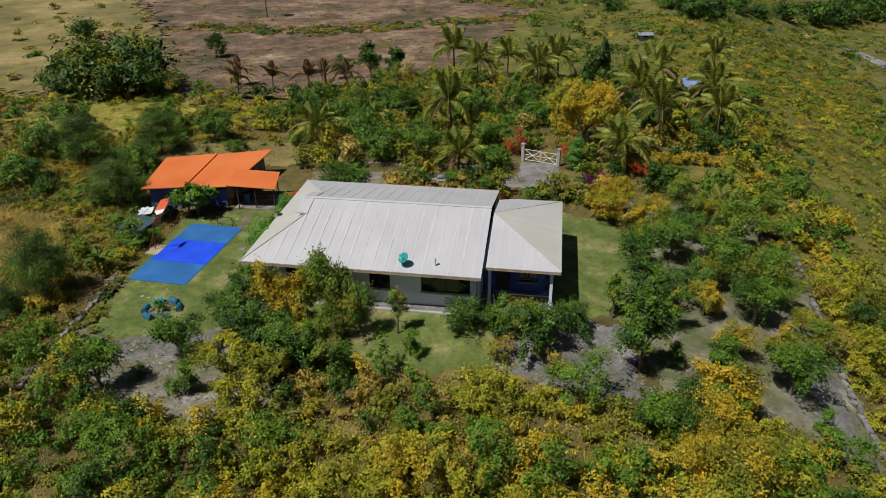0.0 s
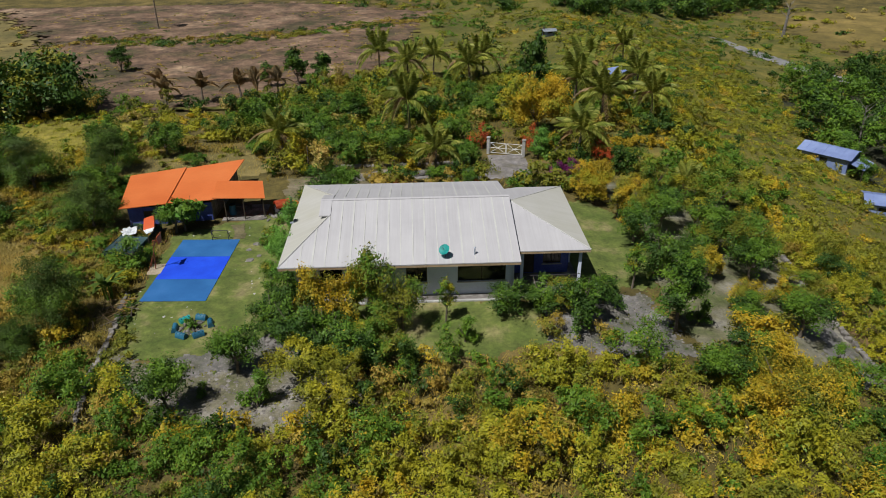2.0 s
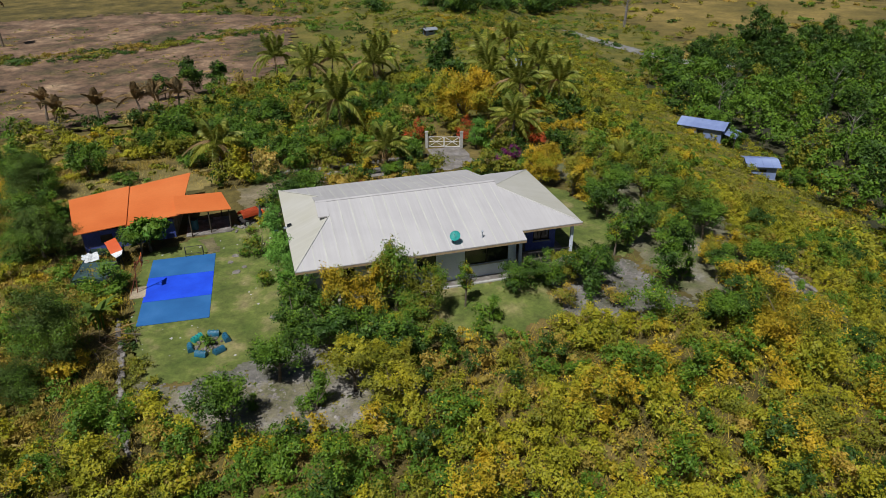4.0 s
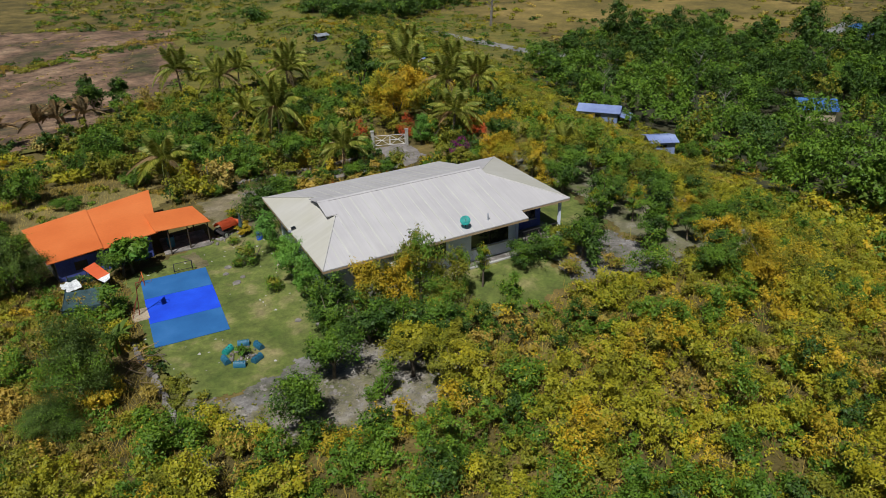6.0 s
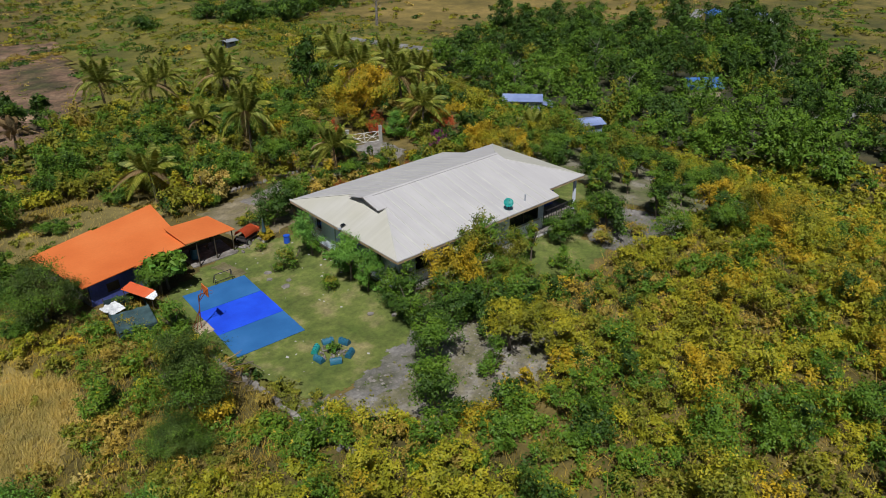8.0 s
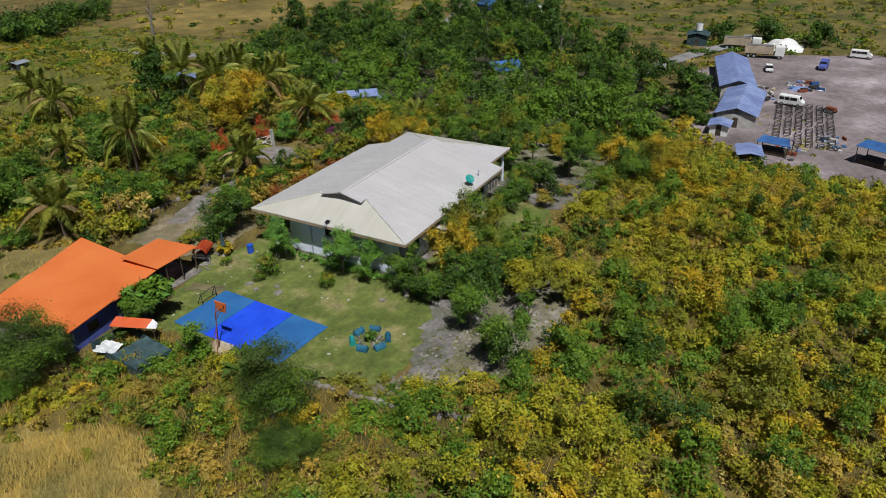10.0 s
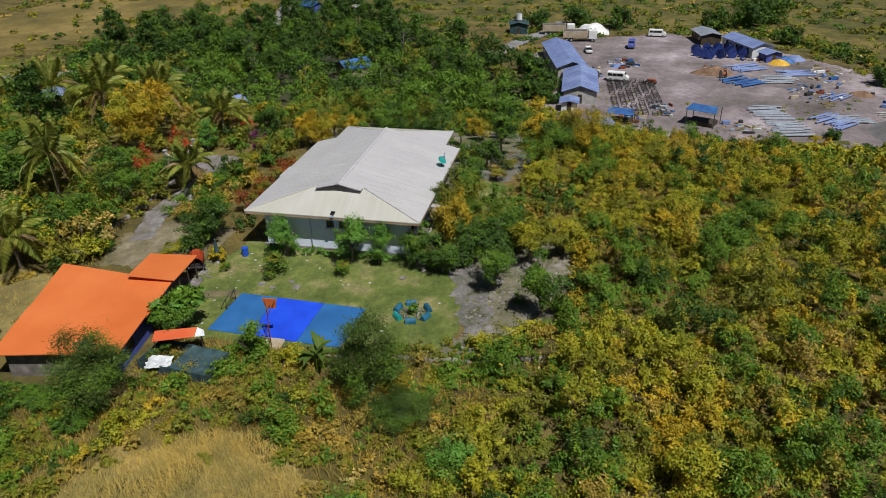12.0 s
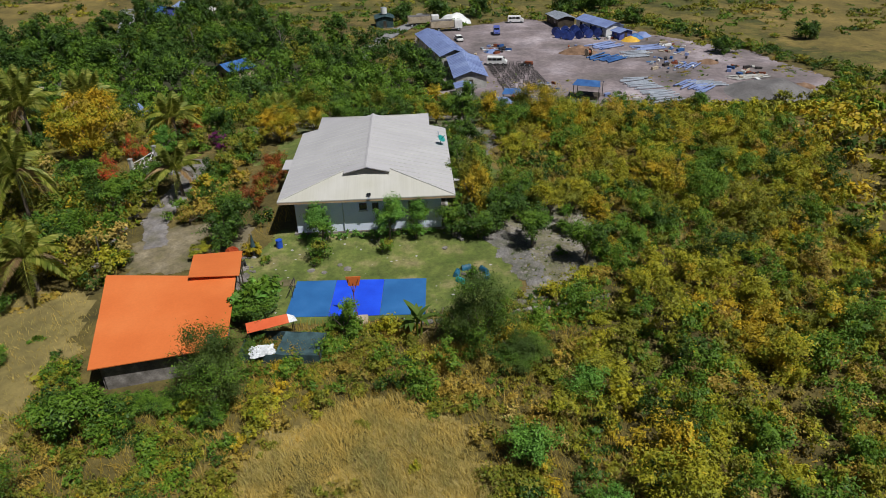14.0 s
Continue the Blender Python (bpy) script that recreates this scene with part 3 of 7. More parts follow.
# gable at the east end over the wing
bm = bmesh.new()
bm.faces.new([bm.verts.new(p) for p in ((X1 - 0.1, Y0 + 1.2, EAVE - 0.3), (X1 - 0.1, Y1 - 1.2, EAVE - 0.3), (X1 - 0.1, Y1 - 0.3, EAVE), (X1 - 0.1, MIDY, RIDGE - 0.08), (X1 - 0.1, Y0 + 0.3, EAVE))])
bmesh.ops.solidify(bm, geom=bm.faces[:], thickness=0.08)
house_part("gable_wall", bm, M_DARKWOOD)
# fascia boards and ceiling under the eaves
for lo, hi in (((X0 + 0.02, Y0 + 0.01, EAVE - 0.24), (X1, Y0 + 0.05, EAVE - 0.075)), ((X0 + 0.02, Y1 - 0.05, EAVE - 0.24), (X1, Y1 - 0.01, EAVE - 0.075)), ((X0 + 0.01, Y0 + 0.06, EAVE - 0.24), (X0 + 0.05, Y1 - 0.06, EAVE - 0.075)),
               ((7.95, WY0 + 0.01, WE - 0.22), (WX - 0.02, WY0 + 0.05, WE - 0.065)), ((WX - 0.05, WY0 + 0.06, WE - 0.22), (WX - 0.01, WY1 - 0.06, WE - 0.065)), ((9.3, WY1 - 0.05, WE - 0.22), (WX - 0.02, WY1 - 0.01, WE - 0.065))):
    house_part("fascia", box(lo, hi), M_FASCIA, "tan fascia board")
house_part("eaves_ceiling", box((X0 + 0.07, Y0 + 0.07, EAVE - 0.2), (X1 - 0.15, Y1 - 0.07, EAVE - 0.15)), M_WALL)
house_part("eaves_ceiling", box((7.95, WY0 + 0.07, WE - 0.19), (WX - 0.07, WY1 - 0.07, WE - 0.14)), M_WALL)


def wall_run(name, axis, at, a, b, z0, z1, holes, material, thick=0.16, label=""):
    """A wall along x or y with openings (from, to, sill, head), as boxes round them."""
    def piece(p, q, lo, hi):
        if q - p > 0.01 and hi - lo > 0.01:
            bm = box((p, at - thick / 2, lo), (q, at + thick / 2, hi)) if axis == "x" else box((at - thick / 2, p, lo), (at + thick / 2, q, hi))
            house_part(name, bm, material, label)

    p = a
    for h0, h1, s, t in sorted(holes):
        piece(p, h0, z0, z1)
        piece(h0, h1, z0, s)
        piece(h0, h1, t, z1)
        p = h1
    piece(p, b, z0, z1)


def window_in(axis, at, h0, h1, s, t, side):
    """A dark window: frame bars and a pane, in an opening of a wall."""
    fr = bmesh.new()
    d = 0.05
    bars = [(h0, h0 + d, s, t), (h1 - d, h1, s, t), (h0 + d, h1 - d, s, s + d), (h0 + d, h1 - d, t - d, t), ((h0 + h1) / 2 - d / 2, (h0 + h1) / 2 + d / 2, s + d, t - d)]
    for p, q, lo, hi in bars:
        if axis == "x":
            add_box(fr, (p, at - 0.04, lo), (q, at + 0.04, hi))
        else:
            add_box(fr, (at - 0.04, p, lo), (at + 0.04, q, hi))
    w = house_part("window", fr, M_DARKWOOD, "dark framed window")
    g = box((h0 + d, at - 0.008, s + d), (h1 - d, at + 0.008, t - d)) if axis == "x" else box((at - 0.008, h0 + d, s + d), (at + 0.008, h1 - d, t - d))
    house_part("pane", g, M_GLASS, parent=w)
    sill = box((h0 - 0.06, at + side * 0.09, s - 0.07), (h1 + 0.06, at + side * 0.2, s - 0.005)) if axis == "x" else box((at + min(side * 0.09, side * 0.2), h0 - 0.06, s - 0.07), (at + max(side * 0.09, side * 0.2), h1 + 0.06, s - 0.005))
    house_part("sill", sill, M_CONCRETE, parent=w)


WZ0, WZ1 = 0.55, EAVE - 0.2
SW = [(-5.4, -3.9, 1.9, 3.2), (-2.6, -1.5, 1.0, 3.2), (0.37, 1.78, 1.95, 3.2), (3.85, 7.1, 1.95, 3.2)]
WW = [(4.3, 5.0, 2.2, 3.25), (0.38, 0.98, 2.7, 3.3), (-0.55, -0.05, 2.7, 3.3), (-3.5, -2.9, 2.3, 3.3)]
NW = [(-5, -3.6, 1.9, 3.2), (0, 1.6, 1.9, 3.2), (4, 5.2, 1.0, 3.2)]
wall_run("wall_south", "x", -5.2, -6.9, 7.6, WZ0, WZ1, SW, M_WALL, label="white plastered wall in the shade of the eaves")
wall_run("wall_west", "y", -6.9, -5.5, 6.0, WZ0, WZ1, WW, M_WALL, label="white plastered wall with small windows")
wall_run("wall_north", "x", 5.95, -6.9, 7.6, WZ0, WZ1, NW, M_WALL)
wall_run("wall_east", "y", 7.6, -5.28, 6.03, WZ0, WZ1, [], M_WALL)
for h in SW:
    window_in("x", -5.2, *h, -1)
for h in NW:
    window_in("x", 5.95, *h, 1)
for h in WW:
    window_in("y", -6.9, *h, -1)
# the wing: a porch with posts in front of a blue wall
wall_run("wing_wall", "x", -2.6, 7.7, 11.9, WZ0, WE - 0.19, [(8.6, 9.5, 0.95, 3.0), (10.1, 11.4, 1.7, 2.9)], M_BLUEWALL, label="blue painted wall of the porch")
window_in("x", -2.6, 10.1, 11.4, 1.7, 2.9, -1)
house_part("porch_door", box((8.62, -2.63, 0.95), (9.48, -2.57, 2.98)), M_DARKWOOD, "dark wooden porch door")
wall_run("wing_wall", "y", 11.9, -2.52, 5.2, WZ0, WE - 0.19, [], M_BLUEWALL)
wall_run("wing_wall", "x", 5.2, 9.0, 11.98, WZ0, WE - 0.19, [], M_BLUEWALL)
for px, py in ((12.3, -4.6), (8.3, -4.6), (12.3, -1.2), (12.3, 2.0)):
    house_part("porch_post", box((px - 0.1, py - 0.1, 0.55), (px + 0.1, py + 0.1, WE - 0.19), 0.01), M_WALL)
for i in range(12):
    house_part("baluster", box((8.5 + i * 0.32, -4.64, 0.9), (8.54 + i * 0.32, -4.6, 1.8)), M_IRON)
house_part("handrail", box((8.4, -4.65, 1.8), (12.2, -4.58, 1.86)), M_IRON, "dark iron handrail")
house_part("plinth", box((-7.1, -6.0, 0.2), (12.5, 6.3, 0.93), 0.02), M_STONE, "grey concrete plinth round the house")
house_part("apron_edge", box((-3.2, -6.2, 0.3), (7.6, -6.0, 0.96), 0.02), M_CONCRETE, "grey concrete apron edge")
house_part("downpipe", rod((-7.03, 2.27, 0.9), (-7.03, 2.27, 3.9), 0.05), M_GALV, "grey downpipe")
for lo, hi in (((-3.2, -7.25, 3.2), (-1.9, -5.28, 3.28)), ((0.9, 6.03, 3.2), (3.2, 8.2, 3.28))):
    house_part("canopy", box(lo, hi, 0.01), M_ROOF, "cream flat canopy under the eaves")

# things on the roof
dz = EAVE + (-5.95 - Y0) * (RIDGE - EAVE) / (MIDY - Y0)
dish = thing("satellite_dish", (2.98, -5.95, dz), "teal satellite dish on the cream roof", "dish")
part("mast", rod((0, 0, -0.05), (0, 0, 0.5), 0.03), M_IRON, dish)
bm = bmesh.new()
aim = Vector((-0.35, -0.5, 0.65)).normalized()
rings, seg = 5, 20
rows = []
for i in range(1, rings + 1):
    r = 0.37 * i / rings
    rows.append([bm.verts.new((r * math.cos(2 * math.pi * j / seg), r * math.sin(2 * math.pi * j / seg), 0.5 * r * r)) for j in range(seg)])
mid = bm.verts.new((0, 0, 0))
for j in range(seg):
    bm.faces.new((mid, rows[0][j], rows[0][(j + 1) % seg]))
    for i in range(rings - 1):
        bm.faces.new((rows[i][j], rows[i + 1][j], rows[i + 1][(j + 1) % seg], rows[i][(j + 1) % seg]))
bmesh.ops.solidify(bm, geom=bm.faces[:], thickness=0.02)
bmesh.ops.transform(bm, matrix=Matrix.Translation((-0.05, -0.05, 0.55)) @ aim.to_track_quat("Z", "Y").to_matrix().to_4x4(), verts=bm.verts[:])
part("reflector", bm, M_DISH, dish, "teal reflector")
part("arm", rod((0, 0, 0.45), Vector((-0.05, -0.05, 0.55)) + aim * 0.45, 0.012), M_IRON, dish)
tip = Vector((-0.05, -0.05, 0.55)) + aim * 0.45
part("receiver", rod(tip - aim * 0.03, tip + aim * 0.08, 0.035), M_TEAL, dish)
vent = thing("roof_vent", (4.93, -5.8, EAVE + (-5.8 - Y0) * (RIDGE - EAVE) / (MIDY - Y0) - 0.02), "grey vent pipe on the roof", "vent pipe")
part("pipe", rod((0, 0, 0), (0, 0, 0.5), 0.05), M_GALV, vent)
part("cap", rod((0, 0, 0.5), (0, 0, 0.58), 0.09, 0.03), M_GALV, vent)
lamp = thing("solar_lamp", (-7.72, 0.1, EAVE + 0.05), "small solar lamp at the roof's edge", "lamp")
part("panel", box((-0.02, -0.16, 0.14), (0.3, 0.16, 0.17), 0.005, pose(0, 0, 0, 0, -12, 0)), M_GLASS, lamp)
part("bracket", box((-0.05, -0.03, -0.02), (0.02, 0.03, 0.18)), M_IRON, lamp)
part("lamp_head", box((-0.3, -0.12, -0.06), (-0.04, 0.12, 0.0), 0.01), M_GALV, lamp)

# ---- the orange-roofed outbuilding ----
out = thing("outbuilding", (-19.5, 12.5, gz(-19.5, 12.5)), "low outbuilding with bright orange sheet roofs", "outbuilding")
OB = Vector((-19.5, 12.5, gz(-19.5, 12.5)))


def out_part(name, bm, material, label="", parent=None):
    bmesh.ops.transform(bm, matrix=Matrix.Translation(-OB), verts=bm.verts[:])
    return part(name, bm, material, parent or out, label)


C_SW, C_SE, C_NE, C_NW = Vector((-23.55, 7.85, 1.95)), Vector((-15.75, 8.9, 2.3)), Vector((-15.15, 17.8, 2.5)), Vector((-25.1, 15.3, 1.95))
MS, MN = C_SW.lerp(C_SE, 0.47), C_NW.lerp(C_NE, 0.47)
e = Vector((0, 0, 0.12))
out_part("roof_sheet", slab([C_SW + e, MS + e + Vector((0.12, 0, 0)), MN + e + Vector((0.12, 0, 0)), C_NW + e], 0.06), M_ORANGE, "bright orange sheet roof")
out_part("roof_sheet", slab([MS, C_SE, C_NE, MN], 0.06), M_ORANGE, "bright orange sheet roof")
out_part("porch_roof", slab([(-16.0, 8.6, 2.5), (-11.75, 9.3, 2.1), (-12.5, 12.6, 2.35), (-16.3, 11.9, 2.72)], 0.05), M_ORANGE, "bright orange sheet roof over the open porch")
g0 = 0.05
for a, b, nm in (((-23.1, 8.5), (-16.4, 9.4), "front_wall"), ((-16.4, 9.4), (-15.9, 17.1), "side_wall"), ((-24.5, 14.9), (-23.1, 8.5), "side_wall"), ((-15.9, 17.1), (-24.5, 14.9), "back_wall")):
    a, b = Vector((*a, g0)), Vector((*b, g0))
    ln = (b - a).length
    m = Matrix.Translation(a) @ (b - a).to_track_quat("X", "Z").to_matrix().to_4x4()
    bm = bmesh.new()
    if nm == "front_wall":
        for p, q, lo, hi in ((0, 1.2, 0, 1.75), (1.2, 2.1, 0, 0.7), (1.2, 2.1, 1.4, 1.75), (2.1, 4.4, 0, 1.75), (4.4, 5.3, 1.6, 1.75), (5.3, ln, 0, 1.75)):
            add_box(bm, (p, -0.07, lo), (q, 0.07, hi), m)
    else:
        add_box(bm, (0.08, -0.07, 0), (ln - 0.08, 0.07, 1.75), m)
    w = out_part(nm, bm, M_BLUEWALL if nm == "front_wall" else M_STONE, "blue-grey painted block wall" if nm == "front_wall" else "grey block wall")
    if nm == "front_wall":
        out_part("shutter", box((1.2, -0.03, 0.7), (2.1, 0.02, 1.4), 0, m), M_DARKWOOD, "dark wooden window shutter")
        out_part("door", box((4.4, -0.03, 0), (5.3, 0.02, 1.6), 0, m), M_DARKWOOD, "dark wooden door")
for px, py, h in ((-15.1, 8.9, 2.2), (-12.0, 9.5, 1.95), (-12.75, 12.3, 2.2), (-13.6, 9.15, 2.1)):
    out_part("post", rod((px, py, gz(px, py) - 0.1), (px, py, h + 0.03), 0.05), M_DARKWOOD)
out_part("porch_floor", box((-15.6, 9.0, 0.0), (-12.0, 12.2, 0.24), 0.02), M_STONE, "grey concrete porch floor")
bench = thing("bench", (-14.2, 11.2, 0.24), "dark wooden bench under the porch roof", "bench")
part("seat", box((-0.8, -0.2, 0.42), (0.8, 0.2, 0.47), 0.01), M_DARKWOOD, bench)
for sx in (-0.7, 0.7):
    for sy in (-0.14, 0.14):
        part("leg", box((sx - 0.03, sy - 0.03, 0), (sx + 0.03, sy + 0.03, 0.42)), M_DARKWOOD, bench)
tankb = thing("water_drum", (-14.9, 10.3, 0.24), "dark blue plastic drum under the porch", "drum")
part("body", rod((0, 0, 0), (0, 0, 0.85), 0.29, n=20), M_BLUEDRUM, tankb)
part("lid", rod((0, 0, 0.85), (0, 0, 0.9), 0.25, n=20), M_TYRE, tankb)

# ---- the ball court ----
MZ = gz(-16, 0.6) + 0.03
court = thing("court_mat", (-15.8, 0.7, MZ), "rectangular blue mat on the lawn with a brighter middle", "sports mat", turn=-2.6)
for y0, y1, mt, lb in ((-4.65, -1.62, M_MAT, "teal-blue end panel"), (-1.6, 1.85, M_KEY, "bright blue middle panel"), (1.87, 4.75, M_MAT, "teal-blue end panel")):
    part("mat_panel", box((-2.35, y0, 0), (2.3, y1, 0.025), 0.006), mt, court, lb)
hoop = thing("basketball_hoop", (-18.55, 0.75, gz(-18.5, 0.7)), "rusty home-made basketball hoop with orange backboard", "basketball hoop")
part("pole", rod((-0.1, 0, -0.05), (0.15, 0, 2.5), 0.035, 0.03), M_RUSTIRON, hoop)
for a, b in (((-0.55, -0.3, 0), (0.05, 0, 1.5)), ((-0.55, 0.3, 0), (0.05, 0, 1.5)), ((0.12, 0, 2.0), (0.6, -0.34, 2.8)), ((0.12, 0, 2.0), (0.6, 0.34, 2.8))):
    part("strut", rod(a, b, 0.025), M_RUSTIRON, hoop)
part("arm", rod((0.15, 0, 2.45), (0.62, 0, 2.5), 0.035), M_RUSTIRON, hoop)
bm = box((0.62, -0.5, 2.25), (0.67, 0.5, 2.95), 0.01)
for v in bm.verts:
    v.co.y *= 0.68 + 0.32 * (v.co.z - 2.25) / 0.7
part("backboard", bm, M_ORANGE, hoop, "orange painted backboard flaring to the top")
bm = bmesh.new()
for i in range(16):
    a, b = 2 * math.pi * i / 16, 2 * math.pi * (i + 1) / 16
    add_rod(bm, (0.9 + 0.22 * math.cos(a), 0.22 * math.sin(a), 2.38), (0.9 + 0.22 * math.cos(b), 0.22 * math.sin(b), 2.38), 0.012, n=6)
part("rim", bm, M_RUSTIRON, hoop)
part("footing", box((-0.6, -0.8, -0.05), (0.5, 0.8, 0.06), 0.03), M_TAN, hoop, "tan concrete footing")
goal = thing("goal", (-14.6, 5.35, gz(-14.6, 5.3)), "thin black metal goal at the end of the mat", "goal")
for a, b in (((-0.9, 0, 0), (-0.9, 0, 0.9)), ((0.4, 0, 0), (0.4, 0, 0.9)), ((-0.9, 0, 0.9), (0.4, 0, 0.9)), ((-0.9, 0.5, 0), (-0.9, 0, 0.9)), ((0.4, 0.5, 0), (0.4, 0, 0.9)), ((-0.9, 0, 0.3), (0.4, 0, 0.3))):
    part("bar", rod(a, b, 0.025), M_IRON, goal)

# ---- fire pit with a ring of drum seats ----
pit = thing("fire_pit", (-13.7, -7.35, gz(-13.7, -7.35) + 0.02), "round bed of pale stones with a small plant", "stone bed")
for i in range(46):
    a, r = rng.uniform(0, 2 * math.pi), 0.85 * math.sqrt(rng.uniform(0, 1))
    bm = bmesh.new()
    bmesh.ops.create_icosphere(bm, subdivisions=1, radius=0.09)
    bmesh.ops.transform(bm, matrix=pose(r * math.cos(a), r * math.sin(a), 0.05, *rng.uniform(0, 90, 3)) @ Matrix.Diagonal((*rng.uniform(0.8, 1.7, 2), 0.8, 1)), verts=bm.verts[:])
    part("stone", bm, M_STONE, pit)
for i in range(6):
    a = math.pi * 2 * (i + 0.3) / 6.3
    s = thing("drum_seat", (-13.7 + 1.12 * math.cos(a), -7.35 + 1.12 * math.sin(a), gz(-13.7, -7.35) + 0.02), "cut blue-green plastic drum used as a seat by the stone bed", "seat", "seats round the stone bed", math.degrees(a) + 90)
    bm = bmesh.new()
    n = 12
    ends = []
    for xx in (-0.36, 0.36):
        ends.append([bm.verts.new((xx, 0.2 * math.cos(math.pi * j / n), 0.34 * math.sin(math.pi * j / n) + 0.02)) for j in range(n + 1)])
        bm.faces.new(ends[-1])
    for j in range(n):
        bm.faces.new((ends[0][j], ends[0][j + 1], ends[1][j + 1], ends[1][j]))
    bm.faces.new((ends[0][0], ends[1][0], ends[1][n], ends[0][n]))
    bmesh.ops.recalc_face_normals(bm, faces=bm.faces[:])
    part("shell", bm, M_BLUEDRUM if i != 2 else M_TEAL, s)
    for xx in (-0.25, 0.0, 0.25):
        part("hoop_rib", box((xx - 0.02, -0.12, 0.3), (xx + 0.02, 0.12, 0.37), 0.005), M_BLUEDRUM, s)

# pale slabs on the lawn and the worn path to the court
for x, y, w in ((-11.8, 4.5, 0.5), (-12.2, 3.5, 0.4), (-11.8, 1.8, 0.55), (-11.2, 2.4, 0.35), (-9.6, -5.6, 0.4)):
    bm = bmesh.new()
    bmesh.ops.create_cone(bm, cap_ends=True, segments=9, radius1=w * 0.6, radius2=w * 0.5, depth=0.06)
    for v in bm.verts:
        v.co *= rng.uniform(0.85, 1.12)
    slab_ob = mesh_object("stepping_stone", bm, M_DRIVE)
    slab_ob.matrix_basis = pose(x, y, gz(x, y) + 0.05, 0, 0, 40 * x)
    tagged(slab_ob, "flat pale stepping stone in the grass", "stone", "stepping stones")
tagged(drape("garden_path", [(-14.6, 8.3), (-13.6, 8.4), (-13.0, 5.4), (-13.9, 5.2)], M_DIRT, 0.04, 0.12, 0.15, 5), "worn tan dirt path to the court", "path", kind="structure")

# ---- trees ----


def crown_mesh(name, R, H, base, leaves, leaf, mats, lobes=9, shell=0.35, split=None, lump=(0.2, 0.5)):
    """A crown of separate leaves in tufts and lobes, from height base to H; the second leaf colour grows in patches."""
    V, plant = clouds([[0, 0, base, R, H - base, leaves]], lobes, leaf, shell=shell, lump=lump, tufts=10)
    F = np.arange(len(V), dtype=np.int32).reshape(-1, 3)
    mi = None
    if len(mats) > 1:
        c = V[F].mean(1) / R * 3.1
        v = np.sin(c[:, 0] + leaves) * np.cos(c[:, 1]) + 0.6 * np.sin(1.7 * c[:, 2] + c[:, 0]) + rng.normal(0, 0.45, len(F))
        mi = (v < np.quantile(v, split or 0.3)).astype(np.int32)
    return array_mesh(name, V, F, mats, mi)


def tree(name, R, H, base, leaves, leaf, mats, label, category="tree", lobes=9, split=None, lump=(0.2, 0.5)):
    """A tapered trunk with limbs, and a crown."""
    t = thing(name, (0, 0, 0), label, category)
    bm = bmesh.new()
    fork = Vector((rng.uniform(-0.1, 0.1), rng.uniform(-0.1, 0.1), base + 0.15 * (H - base)))
    add_rod(bm, (0, 0, -0.15), fork, 0.05 * R + 0.03, 0.035 * R + 0.02, 8)
    for i in range(6):
        a = 2 * math.pi * i / 6 + rng.uniform(-0.4, 0.4)
        e = Vector((0.6 * R * math.cos(a), 0.6 * R * math.sin(a), base + (H - base) * rng.uniform(0.45, 0.75)))
        add_rod(bm, fork - Vector((0, 0, 0.05)), e, 0.028 * R + 0.012, 0.012, 6)
    part("trunk", bm, M_BARK, t)
    fine = 0.76 if leaf < 0.3 else 1.0
    c = new("crown", crown_mesh("crown", R, H, base, int(leaves / fine**2), leaf * fine, mats, lobes, split=split, lump=lump))
    c.parent = t
    return t


def plant_row(proto, rows, group=""):
    """Copies of a tree: rows of x, y, scale, height factor."""
    for i, (x, y, s, h) in enumerate(rows):
        m = pose(x, y, gz(x, y) - 0.03, 0, 0, (i * 77) % 360) @ Matrix.Diagonal((s, s, s * h, 1))
        if i == 0:
            proto.matrix_basis = m
            if group:
                tagged(proto, group=group)
        else:
            ob = copy_thing(proto, Matrix())
            ob.matrix_basis = m


# garden trees with round green crowns
L_FEATHER = leaf_mat("leaf_feathery", (0.035, 0.066, 0.011), (0.056, 0.095, 0.015), (0.085, 0.13, 0.024))
plant_row(tree("citrus_tree", 1.9, 4.2, 0.6, 3700, 0.198, [L_GREEN, L_DARK], "round leafy green garden tree on grey soil", split=0.25),
          [(-9.7, -12.4, 0.95, 0.95), (29.0, 5.5, 0.9, 0.9), (23.2, 9.0, 0.8, 0.9), (-12.7, -15.9, 0.95, 1.0), (26.8, -8.3, 1.1, 0.85), (-18.9, 7.0, 0.95, 0.75), (24.6, 3.2, 1.1, 1.0), (26.2, -1.4, 1.05, 0.95), (18.4, 2.8, 1.0, 0.9), (18.3, -15.2, 0.9, 0.9), (21.3, 5.2, 1.05, 0.95), (-1.0, 22.6, 1.1, 0.95), (-5.4, 11.3, 1.1, 0.95), (0.2, 15.4, 0.8, 0.75), (3.4, 15.8, 0.8, 0.7), (6.4, 15.2, 0.75, 0.7)], "round garden trees")
plant_row(tree("garden_tree", 1.6, 4.4, 0.4, 3150, 0.198, [L_DARK, L_GREEN], "dense dark green garden tree near the house", split=0.42),
          [(-7.7, -6.4, 0.95, 0.95), (-8.3, -8.3, 0.9, 0.85), (-6.5, -10.2, 1.05, 0.95), (-4.7, -11.3, 1.1, 0.9), (13.7, -6.3, 0.85, 0.8), (7.1, -7.6, 0.85, 0.85), (9.2, -7.4, 0.9, 0.75), (-7.3, 11.7, 1.1, 0.85), (11.6, -8.6, 1.15, 0.85), (-2.6, -12.6, 1.0, 0.9), (-4.4, -10.2, 0.85, 0.8), (22.4, 0.6, 0.9, 0.9), (18.9, -2.2, 1.2, 0.95)], "dark garden trees")
